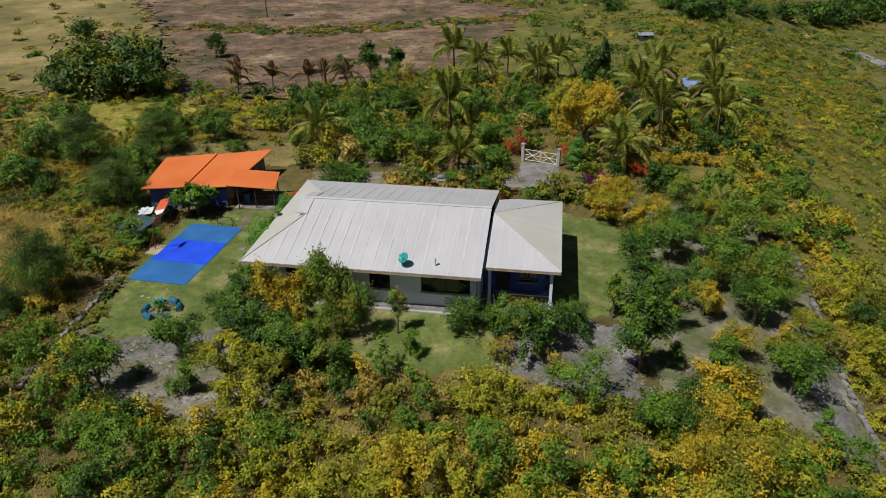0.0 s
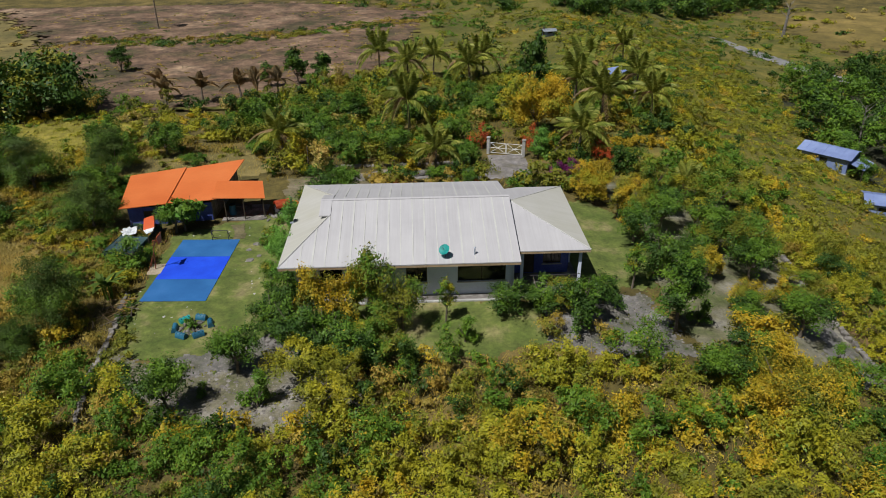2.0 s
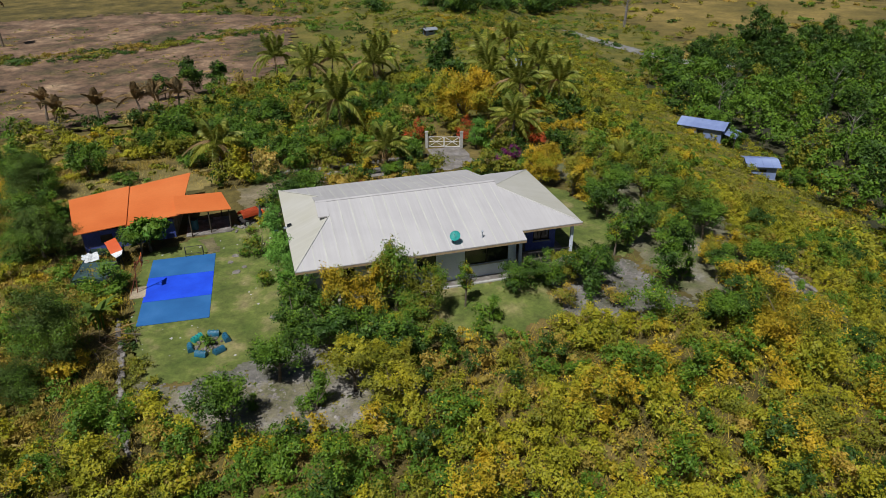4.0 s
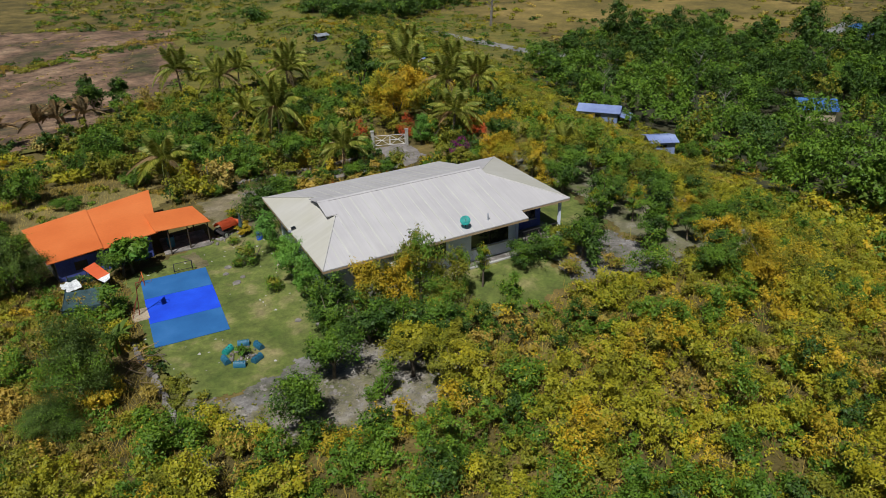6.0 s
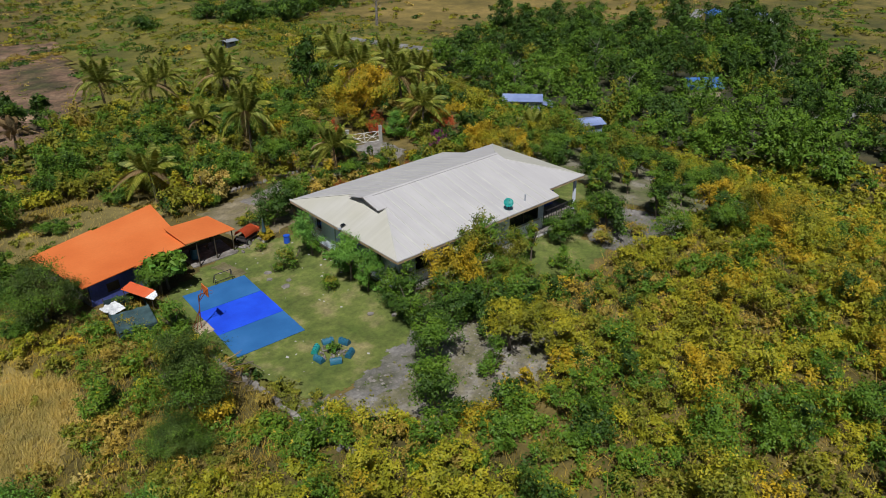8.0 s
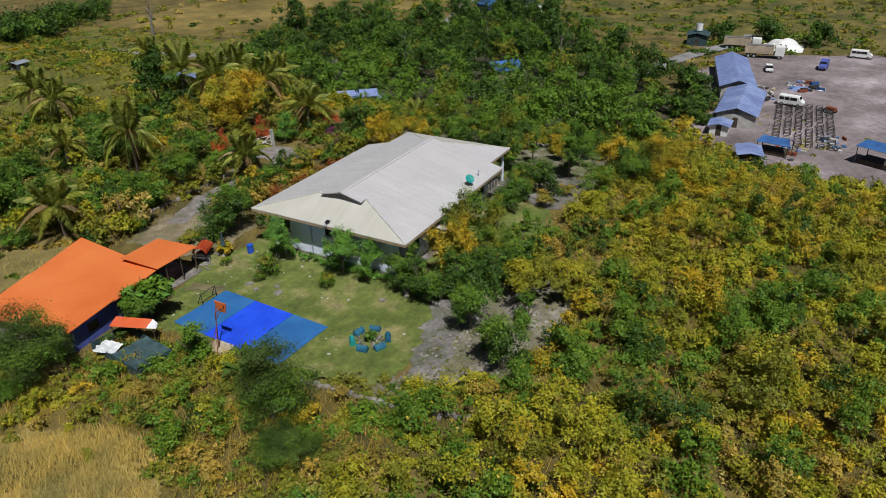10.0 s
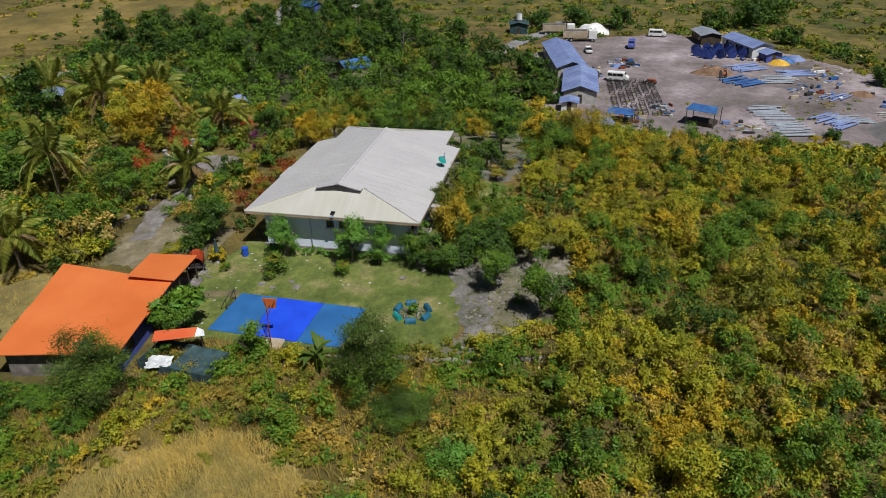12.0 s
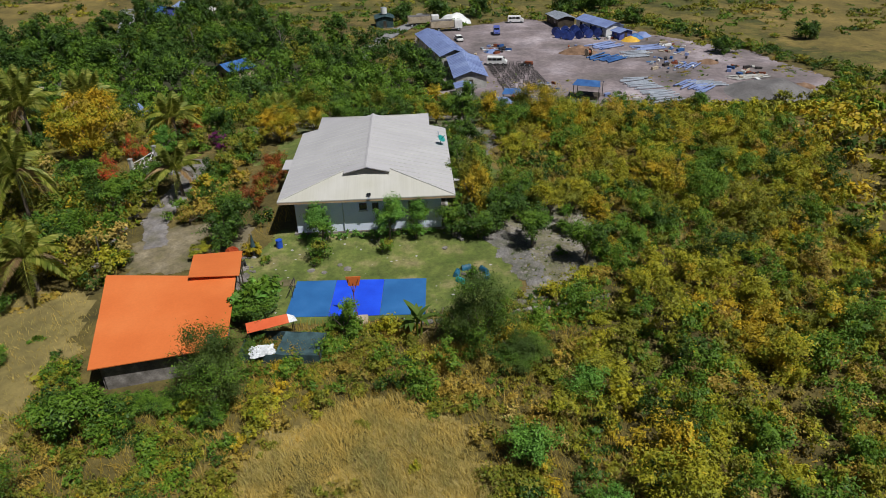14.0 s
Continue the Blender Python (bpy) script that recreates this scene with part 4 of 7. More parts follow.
plant_row(tree("shrub_tree", 1.0, 2.4, 0.1, 1650, 0.154, [L_GREEN, L_SPRING], "small rounded green shrub in the front garden", "shrub", 7, 0.2),
          [(4.0, -10.2, 0.85, 1.0), (-7.9, -15.6, 1.05, 0.95), (-11.2, -14.3, 0.5, 0.7), (5.2, 8.6, 1.0, 0.8), (-20.2, 1.4, 1.3, 0.85), (19.5, -8.5, 0.9, 0.9), (15.6, 22.6, 1.2, 0.9), (28.2, -11.2, 0.9, 0.8)], "small shrubs")
plant_row(tree("slender_tree", 1.0, 3.9, 0.9, 1200, 0.165, [L_GREEN, L_LIME], "slender young tree with thin leaves on the grass", lobes=7, split=0.4),
          [(2.9, -8.4, 0.95, 1.0), (16.4, -4.0, 1.1, 0.9), (20.4, -4.4, 1.1, 0.85)], "young trees")
plant_row(tree("tall_green_tree", 1.7, 6.2, 0.5, 4450, 0.198, [L_DARK, L_GREEN], "tall dark green tree on the grey soil", lobes=12, split=0.5),
          [(17.8, -9.2, 1.05, 0.95), (22.2, -8.9, 0.8, 0.7)], "tall green trees")
plant_row(tree("tall_olive_tree", 2.0, 5.3, 0.8, 3450, 0.198, [L_OLIVE, L_GREEN], "tall olive-green tree with loose foliage before the house", split=0.45),
          [(-1.7, -7.9, 0.95, 1.2), (0.1, -8.9, 0.8, 1.05), (-1.5, -9.8, 0.7, 0.8), (-1.0, -11.9, 0.8, 0.85), (26.9, 8.6, 1.2, 0.9), (26.4, 1.6, 1.1, 0.85), (20.4, 7.4, 0.8, 0.9), (29.5, 11.5, 1.1, 0.85), (23.5, 13.2, 0.9, 0.85), (28.9, 1.8, 0.8, 0.8), (23.8, 2.3, 0.8, 0.75), (29.4, -3.6, 0.8, 0.7)], "olive green trees")
plant_row(tree("yellowing_tree", 2.0, 4.6, 0.6, 3300, 0.198, [L_LIME, L_OLIVE], "tree with yellow-green and olive leaves", split=0.55),
          [(-8.8, 13.5, 0.55, 0.42), (-7.3, 13.0, 0.5, 0.4), (-3.2, -11.4, 0.75, 0.9), (-5.6, -14.6, 1.0, 0.9), (-3.4, -14.0, 0.9, 0.8), (-3.9, -16.6, 0.9, 0.85), (10.6, -7.2, 0.7, 0.8), (24.6, 6.2, 0.9, 0.85), (29.6, -1.2, 0.7, 0.75), (26.0, 12.3, 0.9, 0.85), (27.4, 4.0, 0.8, 0.8)], "yellowing trees")
plant_row(tree("mustard_tree", 2.0, 4.4, 0.5, 3450, 0.198, [L_MUSTARD, L_OLIVE], "garden tree turning golden and mustard yellow", split=0.4),
          [(-5.4, -8.2, 0.95, 1.28), (-3.6, -8.4, 0.85, 1.35), (22.6, -2.0, 0.8, 0.85), (24.0, -6.2, 0.85, 0.8), (27.4, -4.6, 0.8, 0.8), (21.5, -12.0, 1.15, 0.9), (18.4, 7.6, 0.9, 0.95), (20.6, 10.4, 0.9, 0.85), (30.0, 8.0, 0.9, 0.7)], "mustard coloured trees")
plant_row(tree("golden_tree", 4.2, 7.0, 0.3, 10500, 0.24, [L_GOLD, L_LIME], "large round tree covered in golden yellow blossom", split=0.22, lobes=46, lump=(0.13, 0.26)),
          [(15.3, 31.0, 1.12, 1.05), (16.9, 11.4, 0.64, 0.95)], "golden trees")
plant_row(tree("spreading_tree", 3.2, 5.8, 0.2, 12000, 0.15, [L_MUSTARD, L_OLIVE], "broad spreading tree in olive and gold leaf", split=0.45, lobes=30, lump=(0.14, 0.32)),
          [(20.8, -17.9, 1.0, 1.0)])
plant_row(tree("dry_bush", 1.2, 1.6, 0.05, 1050, 0.143, [L_RUST, L_OLIVE], "dry brown twiggy bush on the gravel", "bush", 8, 0.35),
          [(9.6, -9.7, 1.1, 0.9), (12.8, -10.4, 1.0, 0.8), (-2.9, 15.8, 1.2, 0.9), (3.2, 15.4, 1.0, 0.9), (6.0, 16.0, 1.0, 0.8), (-16.8, -14.6, 0.7, 0.7)], "dry bushes")
plant_row(tree("ferny_tree", 1.45, 3.4, 0.8, 4600, 0.15, [L_SPRING, L_GREEN], "small tree with fine fresh green leaves against the white wall", split=0.12),
          [(-8.2, 3.9, 0.95, 1.0), (-8.2, -1.3, 1.05, 1.0), (-8.2, -3.4, 0.8, 1.1), (14.0, 22.6, 1.0, 0.9)], "fine-leaved trees")
plant_row(tree("willowy_tree", 2.4, 5.2, 0.1, 17000, 0.118, [L_FEATHER, L_GREEN], "broad dark feathery tree in the rough grass", split=0.2, lobes=20),
          [(-26.0, 8.2, 1.05, 0.95), (-22.6, -7.2, 1.0, 1.12), (-35, 17, 1.2, 0.9), (-29, 21, 1.1, 0.9), (-24.2, -9.4, 0.75, 0.62)], "feathery trees")
plant_row(tree("thicket_tree", 2.3, 4.4, 0.2, 3600, 0.25, [L_GREEN, L_DARK], "broad green tree in the thicket", split=0.3, lobes=13),
          [(-25.4, 26.4, 1.0, 1.0), (-17.3, 35.8, 1.15, 0.95), (-40, 18.1, 1.1, 0.9), (-27.8, 15.4, 0.9, 0.9), (-9.3, 30.2, 1.0, 0.9), (-7.5, 39.1, 1.1, 0.9), (-33.1, 29.6, 1.0, 0.9), (-37.4, 11, 1.0, 0.8), (-11.6, 33.2, 1.0, 1.0), (-6.0, 24.5, 0.9, 0.9), (-19.7, 32.2, 0.9, 0.9), (2.5, 37.0, 1.2, 0.9), (-30.7, 26.5, 0.9, 0.8), (5.6, 28.5, 1.0, 0.9), (7.0, 46, 1.0, 0.9), (-13.5, 41, 0.9, 0.8), (10, 38, 0.9, 0.8), (-43, 27, 1.2, 0.8), (6.2, 21.6, 0.8, 0.8), (22.5, 19.5, 0.8, 0.75), (63.6, 43.0, 1.1, 0.8), (-7.9, 20.9, 0.5, 0.6), (-5.4, 22.4, 0.6, 0.6), (-9.6, 19.6, 0.5, 0.55), (61.2, 26.8, 1.0, 0.7), (65, 49, 1.2, 1.0), (-26.3, 10.6, 0.5, 0.5), (-26.5, 12.4, 0.52, 0.5), (-28.0, 8.0, 0.5, 0.6), (-26.6, 14.2, 0.55, 0.5), (-26.2, 16.4, 0.5, 0.5), (-21.6, 23.4, 0.6, 0.5), (-15.6, 26.4, 0.7, 0.6)], "thicket trees")
plant_row(tree("round_bush", 1.8, 2.9, 0.1, 3000, 0.165, [L_SPRING, L_GREEN], "rounded fresh green bush in the dry grass", "bush", 12, 0.25),
          [(-31.6, -8.5, 1.0, 1.0), (-35.5, -11.5, 0.8, 0.8), (-27.4, -12.8, 0.9, 0.8)], "green bushes")
plant_row(tree("meadow_tree", 4.2, 6.0, 0.3, 3700, 0.44, [L_DARK, L_OLIVE], "broad dark tree in a clump at the field's edge", split=0.3, lobes=14),
          [(-52, 44, 1.25, 1.1), (-46.5, 43.5, 1.2, 1.05), (-55, 50, 1.2, 1.1), (-47.5, 49, 1.25, 1.25), (-42, 46, 0.8, 0.8), (-58, 46, 0.85, 0.8)], "clump of field trees")
plant_row(tree("dark_tree", 2.6, 8.5, 0.6, 4300, 0.363, [L_DARK, L_GREEN], "tall dark green broadleaf tree", split=0.15, lobes=14),
          [(17.0, 46.4, 1.0, 1.15), (-48, 75, 0.8, 0.7), (-16.5, 62, 0.85, 0.85), (-20.5, 61, 0.7, 0.7), (-13, 64, 0.8, 0.75), (2, 44, 0.7, 0.55), (-6, 38, 0.75, 0.5), (33, 60, 0.7, 0.7)], "dark broadleaf trees")
plant_row(tree("rain_shrub", 0.8, 1.3, 0.1, 650, 0.15, [L_GREEN, L_OLIVE], "low loose shrub on the lawn", "shrub", 6, 0.4),
          [(-9.9, 3.9, 1.45, 1.0), (-9.7, -0.8, 1.05, 1.0), (-11.3, 4.3, 0.8, 0.8), (-10.6, 7.9, 0.8, 0.7)], "lawn shrubs")
# the broad-leaved tree before the outbuilding
big = tree("breadfruit_tree", 1.9, 3.6, 0.4, 1850, 0.396, [L_GREEN, L_SPRING], "dense tree with large glossy leaves before the outbuilding", split=0.35)
big.matrix_basis = pose(-18.2, 7.3, gz(-18.2, 7.3))
for nm, R, H, mt, lb, spots in (
    ("red_bougainvillea", 1.6, 2.9, [L_RED, L_OLIVE], "bougainvillea with orange-red flowers", [(8.2, 26.6), (13.9, 26.0), (20.5, 22.0)]),
    ("rusty_bush", 1.5, 2.6, [L_RUSTRED, L_OLIVE], "bush with dull brown-red leaves behind the house", [(4.4, 9.8), (1.6, 10.4), (-0.9, 10.6), (6.9, 9.9)]),
    ("purple_bougainvillea", 1.0, 1.9, [L_PURPLE, L_GREEN], "bougainvillea with purple flowers", [(15.2, 17.2), (16.6, 18.0)]),
    ("flower_bush", 0.9, 1.2, [L_MUSTARD, L_LIME], "low bush with yellow flowers", [(-9.3, 9.2), (11.2, 16.0), (7.6, 14.6), (6.0, 13.2)]),
):
    p = tree(nm, R, H, 0.1, 1800, 0.16, mt, lb, "bush", 8, 0.3)
    for i, (x, y) in enumerate(spots):
        m = pose(x, y, gz(x, y), 0, 0, 50 * i)
        if i:
            copy_thing(p, m)
        else:
            p.matrix_basis = m
hedge_spots = [[x, 24.9 + 0.32 * (x - 20.6), gz(x, 26), 0.9, 1.7, 330] for x in np.arange(20.4, 29, 0.6)]
hedge = foliage("hedge", hedge_spots, [0] * len(hedge_spots), [L_GOLD], 5, 0.17, "clipped hedge in golden yellow leaf", "hedge")
row = [[-7.75, y, gz(-7.7, y), 0.42, 0.75, 170] for y in np.arange(-4.6, 5.8, 0.6)]
foliage("border_hedge", row, [0] * len(row), [L_SPRING], 4, 0.14, "low green border hedge along the white wall", "hedge")

fp = tree("pit_plant", 0.45, 1.0, 0.1, 220, 0.2, [L_GREEN, L_SPRING], "small green plant in the stone bed", "plant", 4, 0.3)
fp.matrix_basis = pose(-13.7, -7.35, gz(-13.7, -7.35))

# ---- palms ----


def frond_mesh(L, droop, material, seed):
    r = np.random.default_rng(seed)
    V, F = [], []
    n = 46
    pts = [Vector((L * (i / n) * (1 - 0.12 * (i / n)), 0, L * (0.55 * (i / n) - droop * (i / n) ** 2))) for i in range(n + 1)]
    for i in range(n):
        a, b = pts[i], pts[i + 1]
        w = 0.035 * (1 - i / n) + 0.008
        k = len(V)
        V += [a + Vector((0, -w, 0)), a + Vector((0, w, 0)), b + Vector((0, w, 0)), b + Vector((0, -w, 0))]
        F.append((k, k + 1, k + 2, k + 3))
        if i > 2:
            ll = L * 0.27 * math.sin(math.pi * min(1, (i + 2) / (n + 3))) + 0.08
            for s in (-1, 1):
                d = Vector((0.55, s, -0.5 - 0.6 * r.uniform(0, 1))).normalized() * ll * r.uniform(0.85, 1.1)
                k = len(V)
                V += [a, a + d * 0.5 + Vector((0.085, 0, 0.02)), a + d, a + d * 0.5 - Vector((0.085, 0, 0.02))]
                F.append((k, k + 1, k + 2, k + 3))
    return array_mesh("frond", np.array([tuple(v) for v in V]), np.array(F, np.int32), material)


L_PALM = leaf_mat("palm_leaf", (0.09, 0.13, 0.022), (0.22, 0.255, 0.04), (0.58, 0.54, 0.16), 0.35)
L_PALMDRY = leaf_mat("dry_palm_leaf", (0.16, 0.10, 0.05), (0.28, 0.19, 0.10), (0.40, 0.29, 0.17), 0.15)


def palm(name, H, L, fronds, material, label, seed, upright=0.0):
    t = thing(name, (0, 0, 0), label, "palm")
    bm = bmesh.new()
    p = Vector((0, 0, -0.2))
    for i in range(5):
        q = Vector((0.05 * i * i * 0.3, 0.02 * i, H * (i + 1) / 5))
        add_rod(bm, p, q, 0.2 - 0.02 * i, 0.18 - 0.02 * i, 8)
        p = q
    part("trunk", bm, M_BARK, t)
    shapes = [frond_mesh(L, d, material, seed + j) for j, d in enumerate((0.35, 0.75, 1.15))]
    dry = frond_mesh(L * 0.85, 1.5, L_PALMDRY, seed + 9)
    for i in range(fronds):
        tier = i % 3
        f = new("frond", shapes[tier] if i < fronds - 2 else dry)
        f.parent = t
        f.matrix_basis = Matrix.Translation(p) @ pose(0, 0, 0, 0, -(50 + upright) + 24 * tier, i * 137.5)
    return t


PALMS = [(18.3, 22.8, 1.0, 3.0), (3.2, 18.1, 0.85, 2.8), (-12.6, 24.2, 0.95, 2.9), (0.6, 31.0, 0.95, 4.4), (26.3, 13.2, 0.7, 2.0), (-1.0, 40.0, 0.75, 2.6)]
p1 = palm("coconut_palm", 3.6, 3.6, 18, L_PALM, "coconut palm with drooping olive-green fronds", 3)
for i, (x, y, s, h) in enumerate(PALMS):
    m = pose(x, y, gz(x, y), 0, 0, 67 * i) @ Matrix.Diagonal((s, s, h / 3.6, 1))
    if i:
        copy_thing(p1, Matrix()).matrix_basis = m
    else:
        p1.matrix_basis = m
FAR = [(4.4, 65.6), (-4.1, 66.5), (12.2, 64), (0.3, 60), (21.5, 40.3), (23.4, 33.5), (30.8, 38), (24.5, 50), (31, 46), (9.4, 56), (36, 70)]
p2 = palm("tall_coconut_palm", 4.0, 4.0, 18, L_PALM, "tall coconut palm in the scrub behind the house", 40)
for i, (x, y) in enumerate(FAR):
    s = 0.9 + 0.25 * ((i * 37) % 10) / 10
    m = pose(x, y, gz(x, y), 0, 0, 91 * i) @ Matrix.Diagonal((s, s, s, 1))
    if i:
        copy_thing(p2, Matrix()).matrix_basis = m
    else:
        p2.matrix_basis = m
p3 = palm("dry_palm", 2.2, 2.6, 13, L_PALMDRY, "half-dead palm with dry brown upright fronds", 70, 35)
for i, (x, y) in enumerate([(-32.0, 47.5), (-27.8, 50), (-23.0, 52), (-21.0, 53.5), (-18.2, 54), (-34.6, 53.5)]):
    m = pose(x, y, gz(x, y), 0, 0, 71 * i)
    if i:
        copy_thing(p3, Matrix()).matrix_basis = m
    else:
        p3.matrix_basis = m
p4 = palm("field_palm", 9.0, 2.2, 12, L_PALMDRY, "tall thin half-bare palm standing alone in the field", 90)
p4.matrix_basis = pose(-54.5, 115.4, gz(-54.5, 115.4), 0, 0, 20) @ Matrix.Diagonal((1, 1, 1, 1))
# banana clumps
L_BANANA = leaf_mat("banana_leaf", (0.06, 0.11, 0.015), (0.11, 0.18, 0.03), (0.20, 0.25, 0.06), 0.35)


def banana(name):
    t = thing(name, (0, 0, 0), "clump of banana plants with long arching leaves", "banana plant")
    bm = bmesh.new()
    for i in range(4):
        a = 1.6 * i
        add_rod(bm, (0.4 * math.cos(a), 0.4 * math.sin(a), -0.1), (0.5 * math.cos(a), 0.5 * math.sin(a), 1.8), 0.13, 0.08, 8)
    part("stems", bm, L_GREEN, t)
    V, F = [], []
    n = 8
    for i in range(n + 1):
        u = i / n
        w = 0.3 * math.sin(math.pi * min(1, u * 0.9 + 0.08)) + 0.02
        V += [(2.3 * u, -w, 1.5 * u - 1.6 * u * u + 0.06), (2.3 * u, 0, 1.5 * u - 1.6 * u * u), (2.3 * u, w, 1.5 * u - 1.6 * u * u + 0.06)]
    for i in range(n):
        k = 3 * i
        F += [(k, k + 1, k + 4, k + 3), (k + 1, k + 2, k + 5, k + 4)]
    me = array_mesh("leaf", np.array(V), np.array(F, np.int32), L_BANANA)
    for i in range(18):
        f = new("leaf", me)
        f.parent = t
        a = 1.6 * (i % 4)
        s = rng.uniform(0.8, 1.15)
        f.matrix_basis = pose(0.5 * math.cos(a), 0.5 * math.sin(a), 1.7, 0, -rng.uniform(5, 50), i * 137.5) @ Matrix.Diagonal((s, s, s, 1))
    return t


b = banana("banana_clump")
for i, (x, y, s) in enumerate([(-20.6, -3.3, 0.6), (76, 8, 1.5), (73, 5, 1.3), (79, 4, 1.4), (82, 10, 1.5), (70, 9, 1.2), (86, 3, 1.5), (80, -2, 1.2), (74, -4, 1.2)]):
    m = pose(x, y, gz(x, y), 0, 0, 50 * i) @ Matrix.Diagonal((s, s, s, 1))
    if i:
        copy_thing(b, Matrix()).matrix_basis = m
    else:
        b.matrix_basis = m

# ---- walls, gate and small things round the house ----


def stone_wall(name, pts, height, size, label):
    """A low wall of rough stones along a line; each stone a piece of its own."""
    w = thing(name, (pts[0][0], pts[0][1], gz(*pts[0])), label, "wall")
    tagged(w, kind="structure")
    base = Vector(w.matrix_basis.translation)
    shapes = []
    for i in range(5):
        bm = bmesh.new()
        bmesh.ops.create_cube(bm, size=1.0)
        bmesh.ops.bevel(bm, geom=bm.edges[:], offset=0.16, segments=1, affect="EDGES")
        for v in bm.verts:
            v.co *= rng.uniform(0.88, 1.1)
        me = bpy.data.meshes.new("stone")
        bm.to_mesh(me)
        bm.free()
        me.materials.append(M_STONE)
        shapes.append(me)
    n = 0
    for a, b in zip(pts, pts[1:]):
        a, b = Vector((*a, 0)), Vector((*b, 0))
        ln = (b - a).length
        yaw = math.degrees(math.atan2(b.y - a.y, b.x - a.x))
        for j in range(int(ln / size)):
            p = a.lerp(b, (j + 0.5) * size / ln)
            for c in range(int(height / (size * 0.6))):
                if n >= 290:
                    return w
                ob = new("stone", shapes[n % 5])
                ob.parent = w
                q = Vector((p.x, p.y, gz(p.x, p.y) + size * 0.6 * (c + 0.45))) - base
                ob.matrix_basis = pose(q.x + rng.normal(0, 0.07), q.y + rng.normal(0, 0.07), q.z - (0.12 if c else 0.0) * rng.uniform(0, 1), rng.uniform(-14, 14), rng.uniform(-14, 14), yaw + rng.uniform(-28, 28)) @ Matrix.Diagonal((size * rng.uniform(0.6, 1.2), 0.35 * rng.uniform(0.7, 1.2), size * rng.uniform(0.45, 0.85), 1))
                n += 1
    return w


stone_wall("garden_wall_west", [(-19.6, -2.6), (-18.9, -6.5), (-18.4, -12.4), (-17.4, -16.8)], 0.4, 0.38, "low wall of rough grey stones along the lawn")
stone_wall("garden_wall_east", [(31.2, -12.5), (31.0, -4.5), (31.6, 1.5), (32.2, 8.5), (32.6, 15)], 0.6, 0.6, "low grey stone wall at the edge of the garden")
stone_wall("garden_wall_north", [(-10.5, 21.2), (1, 21.4), (8.6, 21.8)], 0.45, 0.42, "low grey stone wall behind the driveway")
for nm, pts, sz, lb in (("border_stones", [(-7.6, -5.9), (-8.2, -7.2), (-7.2, -8.6), (-8.6, -9.6)], 0.34, "loose pale stones at the lawn's edge"), ("porch_stones", [(-11.6, 8.8), (-11.0, 9.8), (-10.2, 10.2), (-9.2, 9.6)], 0.3, "rounded stones beside the porch")):
    st = thing(nm, (*pts[0], gz(*pts[0])), lb, "stones")
    for i in range(36):
        k = i % (len(pts) - 1)
        p = Vector(pts[k]).lerp(Vector(pts[k + 1]), rng.uniform(0, 1)) + Vector(rng.normal(0, 0.28, 2))
        bm = bmesh.new()
        bmesh.ops.create_icosphere(bm, subdivisions=1, radius=sz * rng.uniform(0.25, 0.6))
        bmesh.ops.transform(bm, matrix=Matrix.Translation((p.x - pts[0][0], p.y - pts[0][1], gz(p.x, p.y) - gz(*pts[0]) + 0.06)) @ Matrix.Diagonal((*rng.uniform(0.8, 1.5, 2), 0.7, 1)), verts=bm.verts[:])
        part("stone", bm, M_STONE, st)
# loose gravel and clods
px, py = scatter(-18, 20, -20, -4, 0.33, lambda x, y: inside(GRAVEL, x, y) | inside(EASTGRAVEL, x, y))
V, F = [], []
sz = rng.uniform(0.03, 0.13, len(px)) * (0.5 + wave(px, py, 1.4, 3.0))
C = np.stack([px, py, ground(px, py) + 0.03], -1)
oct_v = np.array([(1, 0, 0), (0, 1, 0), (-1, 0, 0), (0, -1, 0), (0, 0, 0.7)])
oct_f = np.array([(0, 1, 4), (1, 2, 4), (2, 3, 4), (3, 0, 4)])
ang = rng.uniform(0, 6.28, len(px))
ca, sa = np.cos(ang), np.sin(ang)
R2 = np.stack([np.stack([ca, -sa, 0 * ca], -1), np.stack([sa, ca, 0 * ca], -1), np.stack([0 * ca, 0 * ca, 1 + 0 * ca], -1)], 1)
VV = C[:, None, :] + np.einsum("nij,kj->nki", R2, oct_v) * sz[:, None, None] * rng.uniform(0.7, 1.3, (len(px), 5, 1))
FF = (np.arange(len(px))[:, None, None] * 5 + oct_f[None]).reshape(-1, 3)
tagged(new("loose_gravel", array_mesh("loose_gravel", VV.reshape(-1, 3), FF.astype(np.int32), M_STONE)), "loose grey gravel and clods on bare soil", "gravel", kind="stuff")
px, py = scatter(-19, -7, -11, 8, 1.25, lambda x, y: inside(LAWN, x, y) & ((wave(x, y, 2.6, 1.5) > 0.6) | (x + 0.3 * y > -9.5)) & ~((abs(x + 15.8) < 2.7) & (abs(y - 0.7) < 5.2)))
sz = rng.uniform(0.03, 0.11, len(px))
C = np.stack([px, py, ground(px, py) + 0.02], -1)
VV = C[:, None, :] + oct_v[None] * sz[:, None, None] * rng.uniform(0.6, 1.8, (len(px), 5, 1)) * np.array([1, 1, 0.5])
FF = (np.arange(len(px))[:, None, None] * 5 + oct_f[None]).reshape(-1, 3)
tagged(new("lawn_litter", array_mesh("lawn_litter", VV.reshape(-1, 3), FF.astype(np.int32), M_CONCRETE)), "pale stones and litter scattered on the lawn", "stones", kind="stuff")
wx0, wy0 = scatter(-18, 20, -20, -4, 0.8, lambda x, y: (inside(GRAVEL, x, y) | inside(EASTGRAVEL, x, y) | inside(TRACK, x, y)) & (wave(x, y, 2.2, 5.0) > 0.5))
